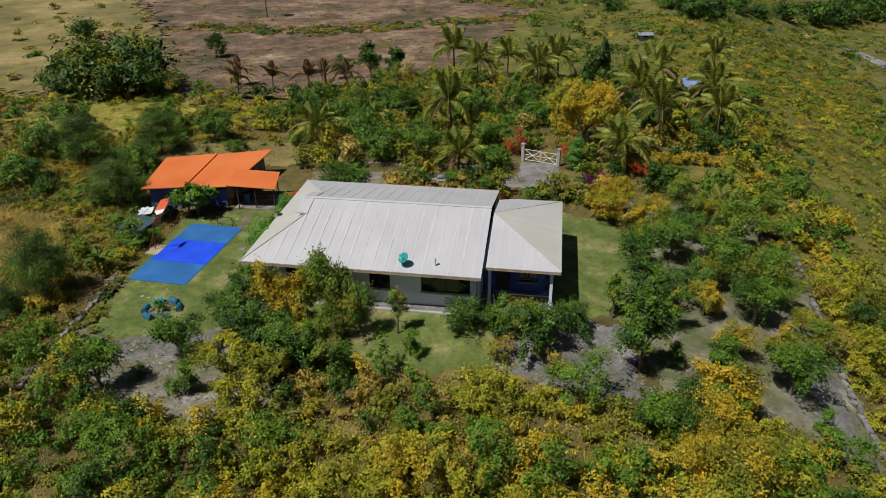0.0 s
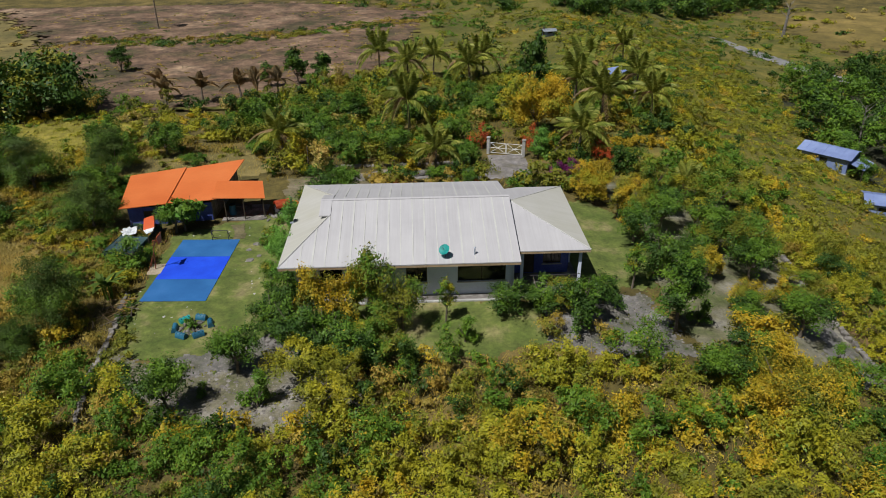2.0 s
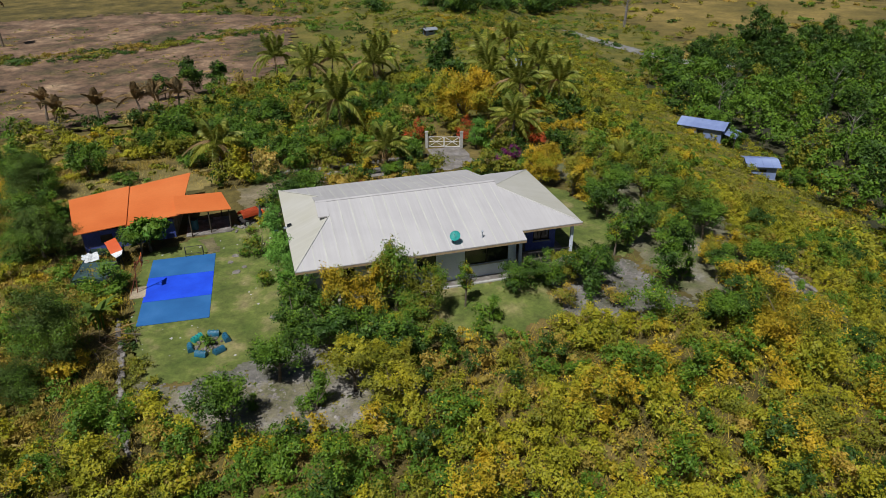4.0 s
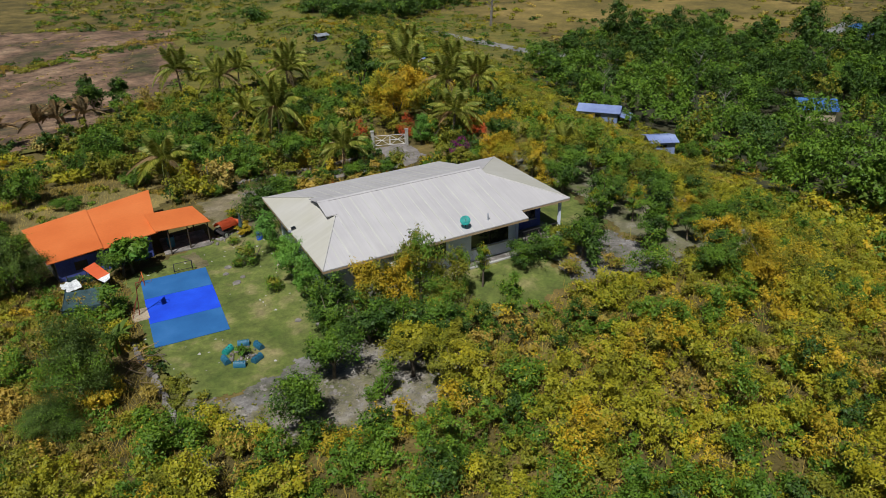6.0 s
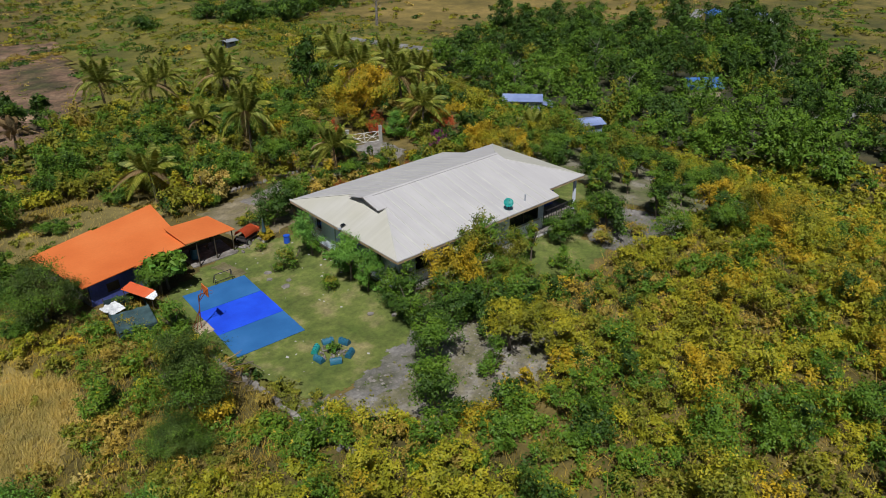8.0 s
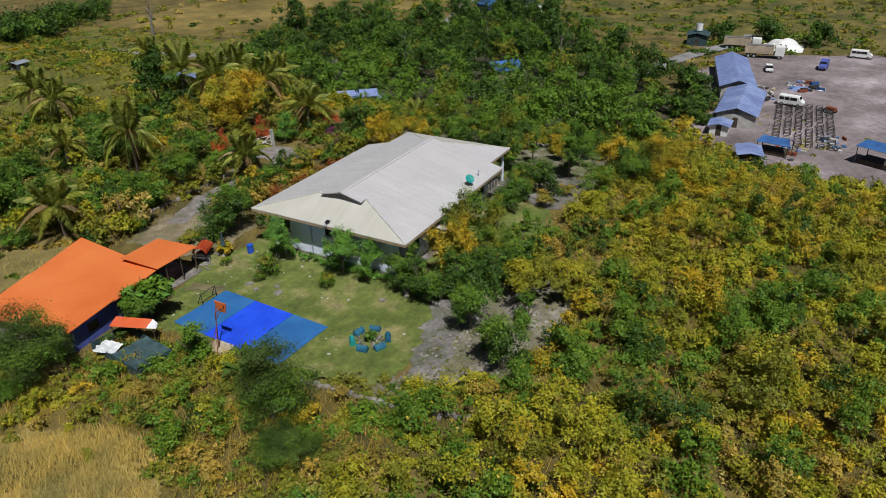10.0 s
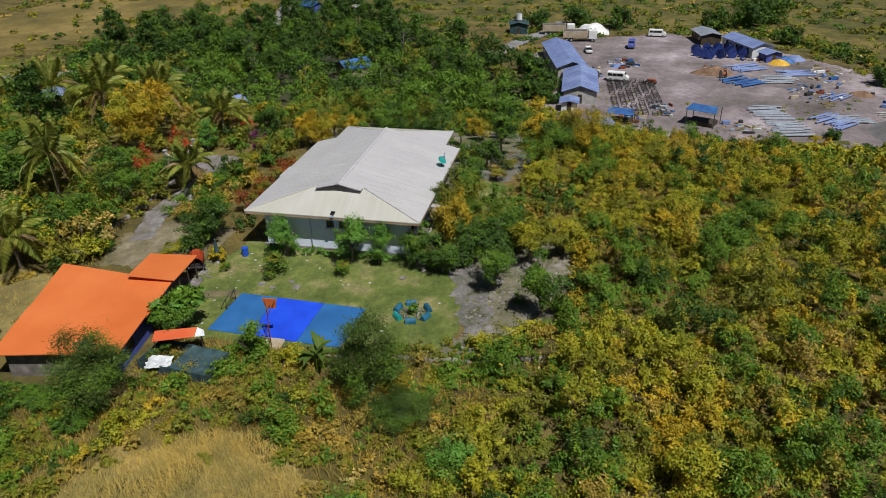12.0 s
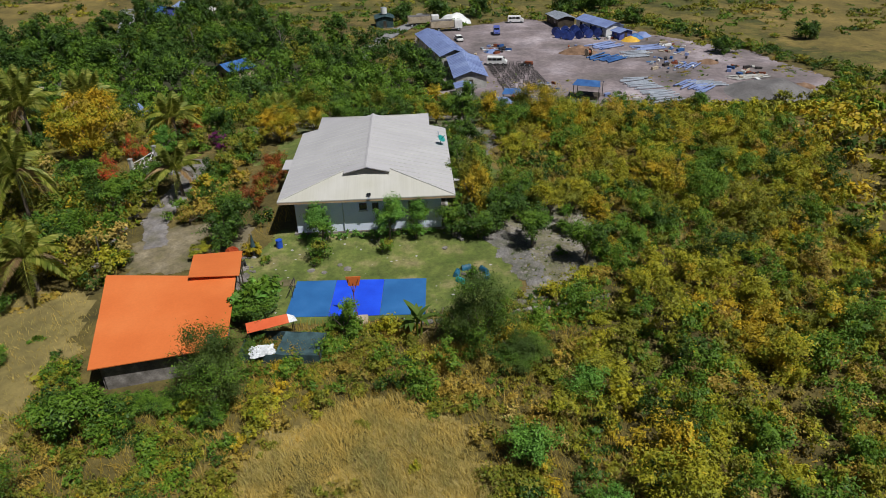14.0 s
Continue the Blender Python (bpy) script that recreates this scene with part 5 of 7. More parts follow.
Pw = np.stack([wx0, wy0, ground(wx0, wy0), rng.uniform(0.15, 0.4, len(wx0)), rng.uniform(0.05, 0.18, len(wx0)), np.full(len(wx0), 40)], -1)
foliage("weeds", Pw, rng.integers(0, 2, len(wx0)), [L_LAWN, L_OLIVE], 3, 0.08, "low weeds growing through the gravel", "weeds")

gate = thing("gate", (10.8, 24.0, gz(10.8, 24)), "white double gate of crossed bars between pale concrete posts", "gate", turn=-18)
for sx in (-1.9, 1.9):
    part("post", box((sx - 0.16, -0.16, -0.1), (sx + 0.16, 0.16, 1.75), 0.02), M_CONCRETE, gate)
    part("post_cap", box((sx - 0.2, -0.2, 1.75), (sx + 0.2, 0.2, 1.85), 0.02), M_CONCRETE, gate)
for s in (-1, 1):
    for a, b in (((s * 0.05, 0, 0.15), (s * 0.05, 0, 1.25)), ((s * 1.7, 0, 0.15), (s * 1.7, 0, 1.25)), ((s * 0.05, 0, 1.25), (s * 1.7, 0, 1.25)), ((s * 0.05, 0, 0.15), (s * 1.7, 0, 0.15)), ((s * 0.05, 0, 0.7), (s * 1.7, 0, 0.7)), ((s * 0.05, 0, 0.15), (s * 1.7, 0, 1.25)), ((s * 0.05, 0, 1.25), (s * 1.7, 0, 0.15))):
        part("bar", rod(a, b, 0.026), M_WHITE, gate)

# pen of dark netting with sacks and an orange sheet beside the outbuilding
pen = thing("netted_pen", (-21.6, 5.2, gz(-21.6, 5.2)), "small pen of dark netting and posts beside the outbuilding", "pen", turn=-8)
corners = [(-1.3, 2.2), (1.1, 2.4), (1.2, -2.6), (-1.2, -2.8)]
for i, (cx, cy) in enumerate(corners):
    part("post", rod((cx, cy, -0.1), (cx, cy, 0.85 + 0.1 * (i % 2)), 0.03), M_DARKWOOD, pen)
    nx, ny = corners[(i + 1) % 4]
    d = (Vector((nx, ny, 0)) - Vector((cx, cy, 0))).normalized()
    o = Vector((-d.y, d.x, 0)) * 0.012
    a, b = Vector((cx, cy, 0.7)), Vector((nx, ny, 0.62))
    part("net", slab([a - o, b - o, b + o, a + o], 0.68), M_NET, pen, "dark green shade netting")
bm = bmesh.new()
bmesh.ops.create_grid(bm, x_segments=10, y_segments=14, size=1.0)
for v in bm.verts:
    v.co = Vector((v.co.x * 1.2, v.co.y * 1.3 - 1.3, 0.64 - 0.3 * (1 - v.co.x**2) * (1 - v.co.y**2) + 0.03 * math.sin(9 * v.co.x + 4 * v.co.y)))
bmesh.ops.solidify(bm, geom=bm.faces[:], thickness=0.015)
part("net_roof", bm, M_NET, pen, "sagging dark netting")
sheet = thing("orange_sheet", (-20.5, 5.9, gz(-20.5, 5.9)), "faded orange sheet sloping over the pen", "tarpaulin", turn=-70)
part("sheet", slab([(-1.5, -0.4, 1.3), (1.1, -0.5, 1.42), (1.15, 0.35, 1.55), (-1.45, 0.45, 1.5)], 0.03), M_ORANGE2, sheet)
part("pale_end", slab([(1.1, -0.5, 1.425), (1.65, -0.3, 1.3), (1.55, 0.15, 1.4), (1.15, 0.35, 1.555)], 0.03), M_CLOTH, sheet, "white torn end")
for x, y in ((-1.4, -0.3), (-1.35, 0.38), (1.4, -0.25), (1.35, 0.12)):
    part("prop", rod((x, y, -0.05), (x, y, 1.36), 0.03), M_DARKWOOD, sheet)
bm = bmesh.new()
bmesh.ops.create_grid(bm, x_segments=16, y_segments=16, size=1.0)
for v in bm.verts:
    w = noise.noise(Vector((v.co.x * 2.2, v.co.y * 2.2, 0.7)))
    v.co = Vector((v.co.x * (0.75 + 0.25 * w), v.co.y * (1.0 + 0.2 * w), 0.12 + 0.16 * w + 0.08 * noise.noise(v.co * 5.0)))
bmesh.ops.solidify(bm, geom=bm.faces[:], thickness=0.02)
cloth = mesh_object("plastic_sheet", bm, M_CLOTH)
cloth.matrix_basis = pose(-22.4, 6.2, gz(-22.4, 6.2) + 0.55, 0, 0, 20) @ Matrix.Diagonal((0.75, 0.75, 0.8, 1))
tagged(cloth, "crumpled white plastic sheet lying on the pen", "sheet")

trike = thing("tricycle", (-10.4, 10.4, gz(-10.4, 10.4)), "parked tricycle with a faded orange hood by the porch", "tricycle", turn=25)
part("floor", box((-0.9, -0.5, 0.35), (0.9, 0.5, 0.42), 0.02), M_IRON, trike)
bm = bmesh.new()
sec = [(math.cos(math.pi * j / 8) * 0.55, 0.75 + math.sin(math.pi * j / 8) * 0.5) for j in range(9)]
ra = [[bm.verts.new((x, y, z)) for y, z in sec] for x in (-0.85, 0.0, 0.7)]
for a, b in zip(ra, ra[1:]):
    for j in range(8):
        bm.faces.new((a[j], a[j + 1], b[j + 1], b[j]))
bmesh.ops.solidify(bm, geom=bm.faces[:], thickness=0.03)
part("hood", bm, M_ORANGE2, trike, "faded orange hood")
part("nose", box((0.7, -0.35, 0.4), (1.3, 0.35, 0.85), 0.1), M_ORANGE2, trike)
part("seat", box((-0.6, -0.4, 0.42), (-0.1, 0.4, 0.7), 0.05), M_TYRE, trike)


def wheel(parent, at, r, w, axis="Y"):
    d = Vector((0, w / 2, 0)) if axis == "Y" else Vector((w / 2, 0, 0))
    t = part("wheel", rod(Vector(at) - d, Vector(at) + d, r, n=18), M_TYRE, parent)
    h = part("rim", rod(Vector(at) - d * 1.08, Vector(at) + d * 1.08, r * 0.55, n=12), M_GALV, t)
    return t


for at in ((1.15, 0, 0.28), (-0.6, -0.6, 0.28), (-0.6, 0.6, 0.28)):
    wheel(trike, at, 0.28, 0.1)
umb = thing("parasol", (-9.5, 9.1, gz(-9.5, 9.1)), "closed grey-green parasol standing by the porch", "parasol")
part("pole", rod((0, 0, -0.05), (0, 0, 2.0), 0.025), M_GALV, umb)
part("canopy", rod((0, 0, 0.9), (0, 0, 1.95), 0.2, 0.03, 10), M_NET, umb, "folded grey-green canopy")
part("foot", rod((0, 0, 0), (0, 0, 0.12), 0.25, 0.2, 14), M_CONCRETE, umb)
drum = thing("blue_drum", (-8.5, 7.3, gz(-8.5, 7.3)), "bright blue plastic drum beside the flower bed", "drum")
M_BRIGHTBLUE = surface("bright_blue_plastic", (0.01, 0.06, 0.42), (0.015, 0.08, 0.5), (0.03, 0.11, 0.58), 1.0, 9.0, 0.4, grain=0.06)
part("body", rod((0, 0, 0), (0, 0, 0.6), 0.26, 0.24, 20), M_BRIGHTBLUE, drum)
part("rim", rod((0, 0, 0.6), (0, 0, 0.64), 0.27, n=20), M_BRIGHTBLUE, drum)
pile = thing("debris_pile", (-19.2, -5.3, gz(-19.2, -5.3)), "pile of dry brown palm fronds and branches", "debris")
for i in range(40):
    a = rng.uniform(0, 2 * math.pi)
    c = Vector((rng.normal(0, 0.6), rng.normal(0, 0.9), rng.uniform(0.05, 0.45)))
    d = Vector((math.cos(a), math.sin(a), rng.uniform(-0.2, 0.3))) * rng.uniform(0.3, 0.8)
    part("branch", rod(c - d, c + d, rng.uniform(0.02, 0.05), 0.012, 5), L_PALMDRY if i % 3 else M_BARK, pile)
pole = thing("post", (-9.6, 20.6, gz(-9.6, 20.6)), "thin wooden post behind the outbuilding", "post")
part("shaft", rod((0, 0, -0.2), (0.05, 0, 2.6), 0.06, 0.05), M_BARK, pole)

# ---- huts on the slope ----


def hut(name, at, turn, L, W, H, rise, wall, roof, label, lean=None, rooflabel="blue-grey metal roof"):
    """A shed with walls, a gable roof with overhang, a door and a window."""
    h = thing(name, (*at, gz(*at)), label, "hut", turn=turn)
    part("floor", box((-L / 2 - 0.1, -W / 2 - 0.1, -1.6), (L / 2 + 0.1, W / 2 + 0.1, 0.08)), M_CONCRETE, h)
    for a, b in (((-L / 2, -W / 2), (L / 2, -W / 2 + 0.12)), ((-L / 2, W / 2 - 0.12), (L / 2, W / 2)), ((-L / 2, -W / 2 + 0.12), (-L / 2 + 0.12, W / 2 - 0.12)), ((L / 2 - 0.12, -W / 2 + 0.12), (L / 2, W / 2 - 0.12))):
        part("wall", box((*a, 0.08), (*b, H)), wall, h)
    o = 0.45
    for s in (-1, 1):
        part("roof", slab([(-L / 2 - o, s * (W / 2 + o), H - 0.02), (L / 2 + o, s * (W / 2 + o), H - 0.02), (L / 2 + o, 0, H + rise), (-L / 2 - o, 0, H + rise)], 0.06), roof, h, rooflabel)
    for s in (-1, 1):
        bm = bmesh.new()
        bm.faces.new([bm.verts.new(p) for p in ((s * (L / 2 - 0.06), -W / 2, H - 0.02), (s * (L / 2 - 0.06), W / 2, H - 0.02), (s * (L / 2 - 0.06), 0, H + rise - 0.1))])
        bmesh.ops.solidify(bm, geom=bm.faces[:], thickness=0.08)
        part("gable", bm, wall, h)
    n = max(1, int(L / 4))
    for i in range(n):
        xx = -L / 2 + (i + 0.5) * L / n
        part("window", box((xx - 0.5, -W / 2 - 0.03, 1.1), (xx + 0.5, -W / 2 + 0.02, H - 0.5)), M_GLASS, h)
        part("window", box((xx - 0.5, W / 2 - 0.02, 1.1), (xx + 0.5, W / 2 + 0.03, H - 0.5)), M_GLASS, h)
    part("door", box((-L / 2 - 0.03, -0.45, 0.08), (-L / 2 + 0.02, 0.45, 2.0)), M_DARKWOOD, h)
    for i in range(int(L / 1.2)):
        xx = -L / 2 + 0.6 + i * 1.2
        for s in (-1, 1):
            part("roof_rib", slab([(xx - 0.03, s * (W / 2 + o), H + 0.02), (xx + 0.03, s * (W / 2 + o), H + 0.02), (xx + 0.03, 0, H + rise + 0.04), (xx - 0.03, 0, H + rise + 0.04)], 0.04), roof, h)
    if lean:
        part("lean_to", slab([(L / 2 + 0.1, -W / 2, H - 0.5), (L / 2 + lean, -W / 2, H - 1.1), (L / 2 + lean, W / 2, H - 1.1), (L / 2 + 0.1, W / 2, H - 0.5)], 0.05), roof, h)
        for s in (-1, 1):
            part("post", rod((L / 2 + lean - 0.15, s * (W / 2 - 0.15), -1.5), (L / 2 + lean - 0.15, s * (W / 2 - 0.15), H - 1.08), 0.06), M_DARKWOOD, h)
    return h


hut("hillside_hut", (60.5, 46.5), -48, 6.5, 4.2, 2.3, 0.7, M_BLUESHEET, M_BLUESHEET, "hillside hut with a blue-grey metal roof", 2.2)
hut("small_hut", (58.0, 29.6), -25, 3.6, 3.4, 2.0, 0.5, M_BLUESHEET, M_BLUESHEET, "small pale hut with a blue-grey roof among bushes")
hut("blue_roof_house", (106.0, 37.5), -40, 6.6, 5.6, 2.4, 1.6, M_TAN, M_BLUETARP, "house with a bright blue roof among trees", None, "bright blue roof")
hut("field_hut", (27.8, 93.5), 10, 2.0, 1.6, 1.3, 0.3, M_BLUESHEET, M_GALV, "tiny pale hut in the scrub", None, "pale metal roof")
hut("palm_hut", (30.0, 55.0), 30, 3.2, 2.8, 2.2, 0.7, M_DARKWOOD, M_BLUESHEET, "small hut hidden under the coconut palms")
hut("edge_hut", (92.5, 77.0), 20, 4.5, 3.5, 2.4, 0.7, M_DARKWOOD, M_TAN, "small brown hut at the edge of the woods", None, "tan metal roof")
hut("far_shed", (189, 68), 60, 12, 7, 3.2, 1.2, M_WHITE, M_BLUESHEET, "distant shed with a blue-grey roof", 3.0)
hut("far_shed", (184, 78), 60, 7, 6, 3.2, 1.2, M_BLUEWALL, M_BLUETARP, "distant shed with a bright blue roof", None, "bright blue roof")
hut("guard_hut", (160, 4.5), 5, 6, 5, 2.8, 0.7, M_NET, M_NET, "dark blue hut with a water tank beside the road", None, "dark blue roof")
tk = thing("water_tank", (160, 4.5, gz(160, 4.5) + 3.75), "small white water tank on the dark hut", "tank")
part("body", rod((0, 0, -0.1), (0, 0, 1.6), 0.9, n=16), M_WHITE, tk)
part("lid", rod((0, 0, 1.6), (0, 0, 1.8), 0.9, 0.3, 16), M_GALV, tk)
for nm, pts in (("road_north", [(86, 152), (90, 136), (94, 120), (97, 110), (106, 100)]), ("road_east", [(145, 74), (160, 82), (178, 87), (205, 96)]), ("road", [(104, 12), (126, 9), (148, 2), (160, -4), (176, -8)])):
    left, right = [], []
    for i, p in enumerate(pts):
        q = Vector(pts[min(i + 1, len(pts) - 1)]) - Vector(pts[max(i - 1, 0)])
        nrm = Vector((-q.y, q.x)).normalized() * 2.3
        left.append((p[0] + nrm.x, p[1] + nrm.y))
        right.append((p[0] - nrm.x, p[1] - nrm.y))
    tagged(drape(nm, left + right[::-1], M_ROAD, 0.34, 0.5, 0.15, 3), "pale concrete country road", "road", kind="structure")

# ---- the storage yard ----
YZ = gz(110, -40) + 0.12
hut("yard_building", (98.4, -15.4), 2, 17.5, 6.6, 2.6, 1.3, M_CONCRETE, M_BLUESHEET, "long yard building with a blue-grey metal roof")
hut("yard_building", (121, -10.6), 12, 26, 6.4, 2.9, 1.3, M_CONCRETE, M_BLUESHEET, "long yard building with a worn blue-grey metal roof")
hut("yard_shed", (141.0, -55.6), 22, 14, 5.6, 2.7, 1.1, M_WHITE, M_BLUESHEET, "long open yard shed with a grey-blue roof")
hut("tool_shed", (152.5, -47), 10, 9, 5, 2.6, 0.7, M_DARKWOOD, M_GALV, "dark low tool shed in the yard", None, "grey metal roof")
hut("end_shed", (131.6, -59.4), 22, 3.4, 4, 2.1, 0.6, M_BLUEWALL, M_BLUESHEET, "small dark shed at the end of the long shed")
hut("lower_shed", (85.6, -13.8), 2, 3.5, 3.0, 2.0, 0.4, M_WHITE, M_BLUESHEET, "low lean shed with a blue sheet roof")
hut("lower_shed", (73.6, -20.3), 12, 4.5, 3.2, 1.8, 0.4, M_DARKWOOD, M_BLUESHEET, "low shed with a pale blue sheet roof among bushes")


def canopy(name, x, y, turn, L, W, H, label):
    c = thing(name, (x, y, gz(x, y) + 0.1), label, "canopy", turn=turn)
    for sx in (-1, 1):
        for sy in (-1, 1):
            part("post", rod((sx * L * 0.45, sy * W * 0.45, -0.3), (sx * L * 0.45, sy * W * 0.45, H), 0.07), M_IRON, c)
        part("roof", slab([(-L / 2, sx * W / 2, H - 0.05), (L / 2, sx * W / 2, H - 0.05), (L / 2 - 0.5, 0, H + 0.6), (-L / 2 + 0.5, 0, H + 0.6)], 0.05), M_BLUETARP, c, "blue tarpaulin roof")
    part("table", box((-L * 0.4, -W * 0.35, 0), (L * 0.4, W * 0.35, 0.8), 0.03), M_DARKWOOD, c)
    return c


canopy("yard_canopy", 79.8, -38.4, 65, 5.6, 4.4, 3.0, "work canopy with a blue tarpaulin roof in the yard")
canopy("yard_canopy", 78.6, -23.6, 80, 5.2, 3.6, 2.2, "low canopy with a blue tarpaulin beside the bushes")


def van(name, x, y, turn, label, L=4.8, paint=None):
    v = thing(name, (x, y, gz(x, y) + 0.12), label, "van", turn=turn)
    paint = paint or M_WHITE
    bm = bmesh.new()
    prof = [(-L / 2, 0.35), (L / 2, 0.35), (L / 2, 0.95), (L / 2 - 0.35, 1.15), (L / 2 - 1.0, 1.95), (-L / 2 + 0.1, 2.0), (-L / 2, 1.2)]
    a = [bm.verts.new((px, -0.85, pz)) for px, pz in prof]
    b = [bm.verts.new((px, 0.85, pz)) for px, pz in prof]
    bm.faces.new(a[::-1])
    bm.faces.new(b)
    for i in range(len(prof)):
        j = (i + 1) % len(prof)
        bm.faces.new((a[i], a[j], b[j], b[i]))
    bmesh.ops.recalc_face_normals(bm, faces=bm.faces[:])
    bmesh.ops.bevel(bm, geom=bm.edges[:], offset=0.06, segments=2, affect="EDGES")
    part("body", bm, paint, v)
    for s in (-1, 1):
        for x0, x1 in ((-L / 2 + 0.3, -L / 2 + 1.2), (-L / 2 + 1.3, -L / 2 + 2.2), (-L / 2 + 2.3, L / 2 - 1.25)):
            part("side_window", box((x0, s * 0.855 - 0.012, 1.2), (x1, s * 0.855 + 0.012, 1.75)), M_GLASS, v)
        for xx in (-L / 2 + 0.85, L / 2 - 0.9):
            wheel(v, (xx, s * 0.78, 0.33), 0.33, 0.2)
        part("headlight", box((L / 2 - 0.02, s * 0.6 - 0.15, 0.7), (L / 2 + 0.02, s * 0.6 + 0.15, 0.88)), M_GALV, v)
    part("windscreen", slab([(L / 2 - 0.42, -0.7, 1.22), (L / 2 - 0.42, 0.7, 1.22), (L / 2 - 0.92, 0.7, 1.88), (L / 2 - 0.92, -0.7, 1.88)], 0.02), M_GLASS, v)
    part("bumper", box((L / 2 - 0.05, -0.8, 0.3), (L / 2 + 0.08, 0.8, 0.48), 0.03), M_TYRE, v)
    return v


van("white_van", 108.6, -23.4, -100, "white passenger van parked in the dirt yard")
van("white_van", 157.5, -34.6, -95, "white passenger van parked at the far edge of the yard")


def car(name, x, y, turn, label, paint):
    c = thing(name, (x, y, gz(x, y) + 0.12), label, "car", turn=turn)
    part("body", box((-2.1, -0.82, 0.3), (2.1, 0.82, 0.85), 0.12), paint, c)
    bm = bmesh.new()
    add_slab(bm, [(-1.2, -0.7, 1.4), (0.6, -0.7, 1.4), (0.6, 0.7, 1.4), (-1.2, 0.7, 1.4)], 0.05)
    part("roof", bm, paint, c)
    bm = bmesh.new()
    lo = [bm.verts.new(p) for p in ((-1.7, -0.76, 0.84), (1.2, -0.76, 0.84), (1.2, 0.76, 0.84), (-1.7, 0.76, 0.84))]
    hi = [bm.verts.new(p) for p in ((-1.15, -0.66, 1.35), (0.55, -0.66, 1.35), (0.55, 0.66, 1.35), (-1.15, 0.66, 1.35))]
    for i in range(4):
        bm.faces.new((lo[i], lo[(i + 1) % 4], hi[(i + 1) % 4], hi[i]))
    part("windows", bm, M_GLASS, c)
    for s in (-1, 1):
        for xx in (-1.3, 1.3):
            wheel(c, (xx, s * 0.75, 0.32), 0.32, 0.18)
    return c


car("white_car", 136.0, -16.2, -170, "white saloon car by the yard building", M_WHITE)
jeep = van("jeep", 142.6, -27.2, 175, "blue utility jeep with a pale canopy", 4.2, M_BLUEWALL)


def truck(name, x, y, turn, label):
    t = thing(name, (x, y, gz(x, y) + 0.12), label, "truck", turn=turn)
    part("chassis", box((-4.4, -0.5, 0.8), (4.4, 0.5, 1.05)), M_IRON, t)
    bm = box((-4.6, -1.25, 1.1), (2.0, 1.25, 2.9), 0.04)
    part("tipper_body", bm, M_TAN, t, "tan tipper body")
    part("load", box((-4.4, -1.1, 2.85), (1.8, 1.1, 3.05), 0.08), M_SAND, t)
    for i in range(6):
        xx = -4.3 + i * 1.2
        for s in (-1, 1):
            part("rib", box((xx - 0.06, s * 1.25 - 0.03, 1.1), (xx + 0.06, s * 1.25 + 0.03, 2.9)), M_TAN, t)
    part("cab", box((2.3, -1.2, 0.7), (4.5, 1.2, 3.0), 0.12), M_WHITE, t, "white cab")
    part("windscreen", box((4.47, -1.0, 1.8), (4.52, 1.0, 2.7)), M_GLASS, t)
    for xx in (-3.6, -2.3, 3.4):
        for s in (-1, 1):
            wheel(t, (xx, s * 1.0, 0.5), 0.5, 0.32)
    return t


truck("tipper_truck", 157.5, -7.2, -85, "tan tipper truck with a white cab by the road")
truck("tipper_truck", 149.5, -13.5, -85, "tan tipper truck with a white cab beside the yard")
lo = thing("loader", (106.4, -30.5, YZ), "small rusty loader parked in the yard", "machine", turn=60)
part("body", box((-1.0, -0.5, 0.4), (0.8, 0.5, 1.1), 0.08), M_RUSTIRON, lo)
part("bucket", box((1.0, -0.8, 0.1), (1.5, 0.8, 0.6), 0.05), M_IRON, lo)
part("arm", rod((0.2, 0, 0.9), (1.2, 0, 0.5), 0.08), M_RUSTIRON, lo)
for xx in (-0.6, 0.6):
    for s in (-1, 1):
        wheel(lo, (xx, s * 0.6, 0.4), 0.4, 0.25)

# cable reels
M_REEL = surface("deep_blue_paint", (0.015, 0.03, 0.16), (0.025, 0.055, 0.26), (0.05, 0.10, 0.36), 1.2, 9.0, 0.5, grain=0.06)
reel = thing("cable_reel", (133.0, -44.5, YZ), "large blue cable reel standing on its rim", "cable reel", "row of blue reels", 75)
part("flange", rod((0, -0.55, 1.1), (0, -0.45, 1.1), 1.1, n=20), M_REEL, reel)
part("flange", rod((0, 0.45, 1.1), (0, 0.55, 1.1), 1.1, n=20), M_REEL, reel)
part("core", rod((0, -0.44, 1.1), (0, 0.44, 1.1), 0.75, n=16), M_TYRE, reel)
for i in range(1, 16):
    copy_thing(reel, pose(131.0 + (i // 6) * 3.6 + 0.9 * (i % 6), -43.0 - 2.7 * (i % 6), YZ, 0, 0, 40 + 11 * ((i * 3) % 5)))


def pipes(name, x, y, turn, L, n, r, material, label):
    """A loose stack of pipes, each a piece."""
    p = thing(name, (x, y, gz(x, y) + 0.11), label, "pipe stack", turn=turn)
    bm = bmesh.new()
    add_rod(bm, (-L / 2, 0, r), (L / 2, 0, r), r, n=8)
    me = bpy.data.meshes.new("pipe")
    bm.to_mesh(me)
    bm.free()
    me.materials.append(material)
    for i in range(n):
        ob = new("pipe", me)
        ob.parent = p
        ob.matrix_basis = pose(rng.uniform(-1.3, 1.3), (i - n / 2) * r * 3.2 + rng.uniform(-0.25, 0.25), (i % 3 == 0) * r * 0.9 + 0.01, 0, 0, rng.uniform(-8, 8))
    return p


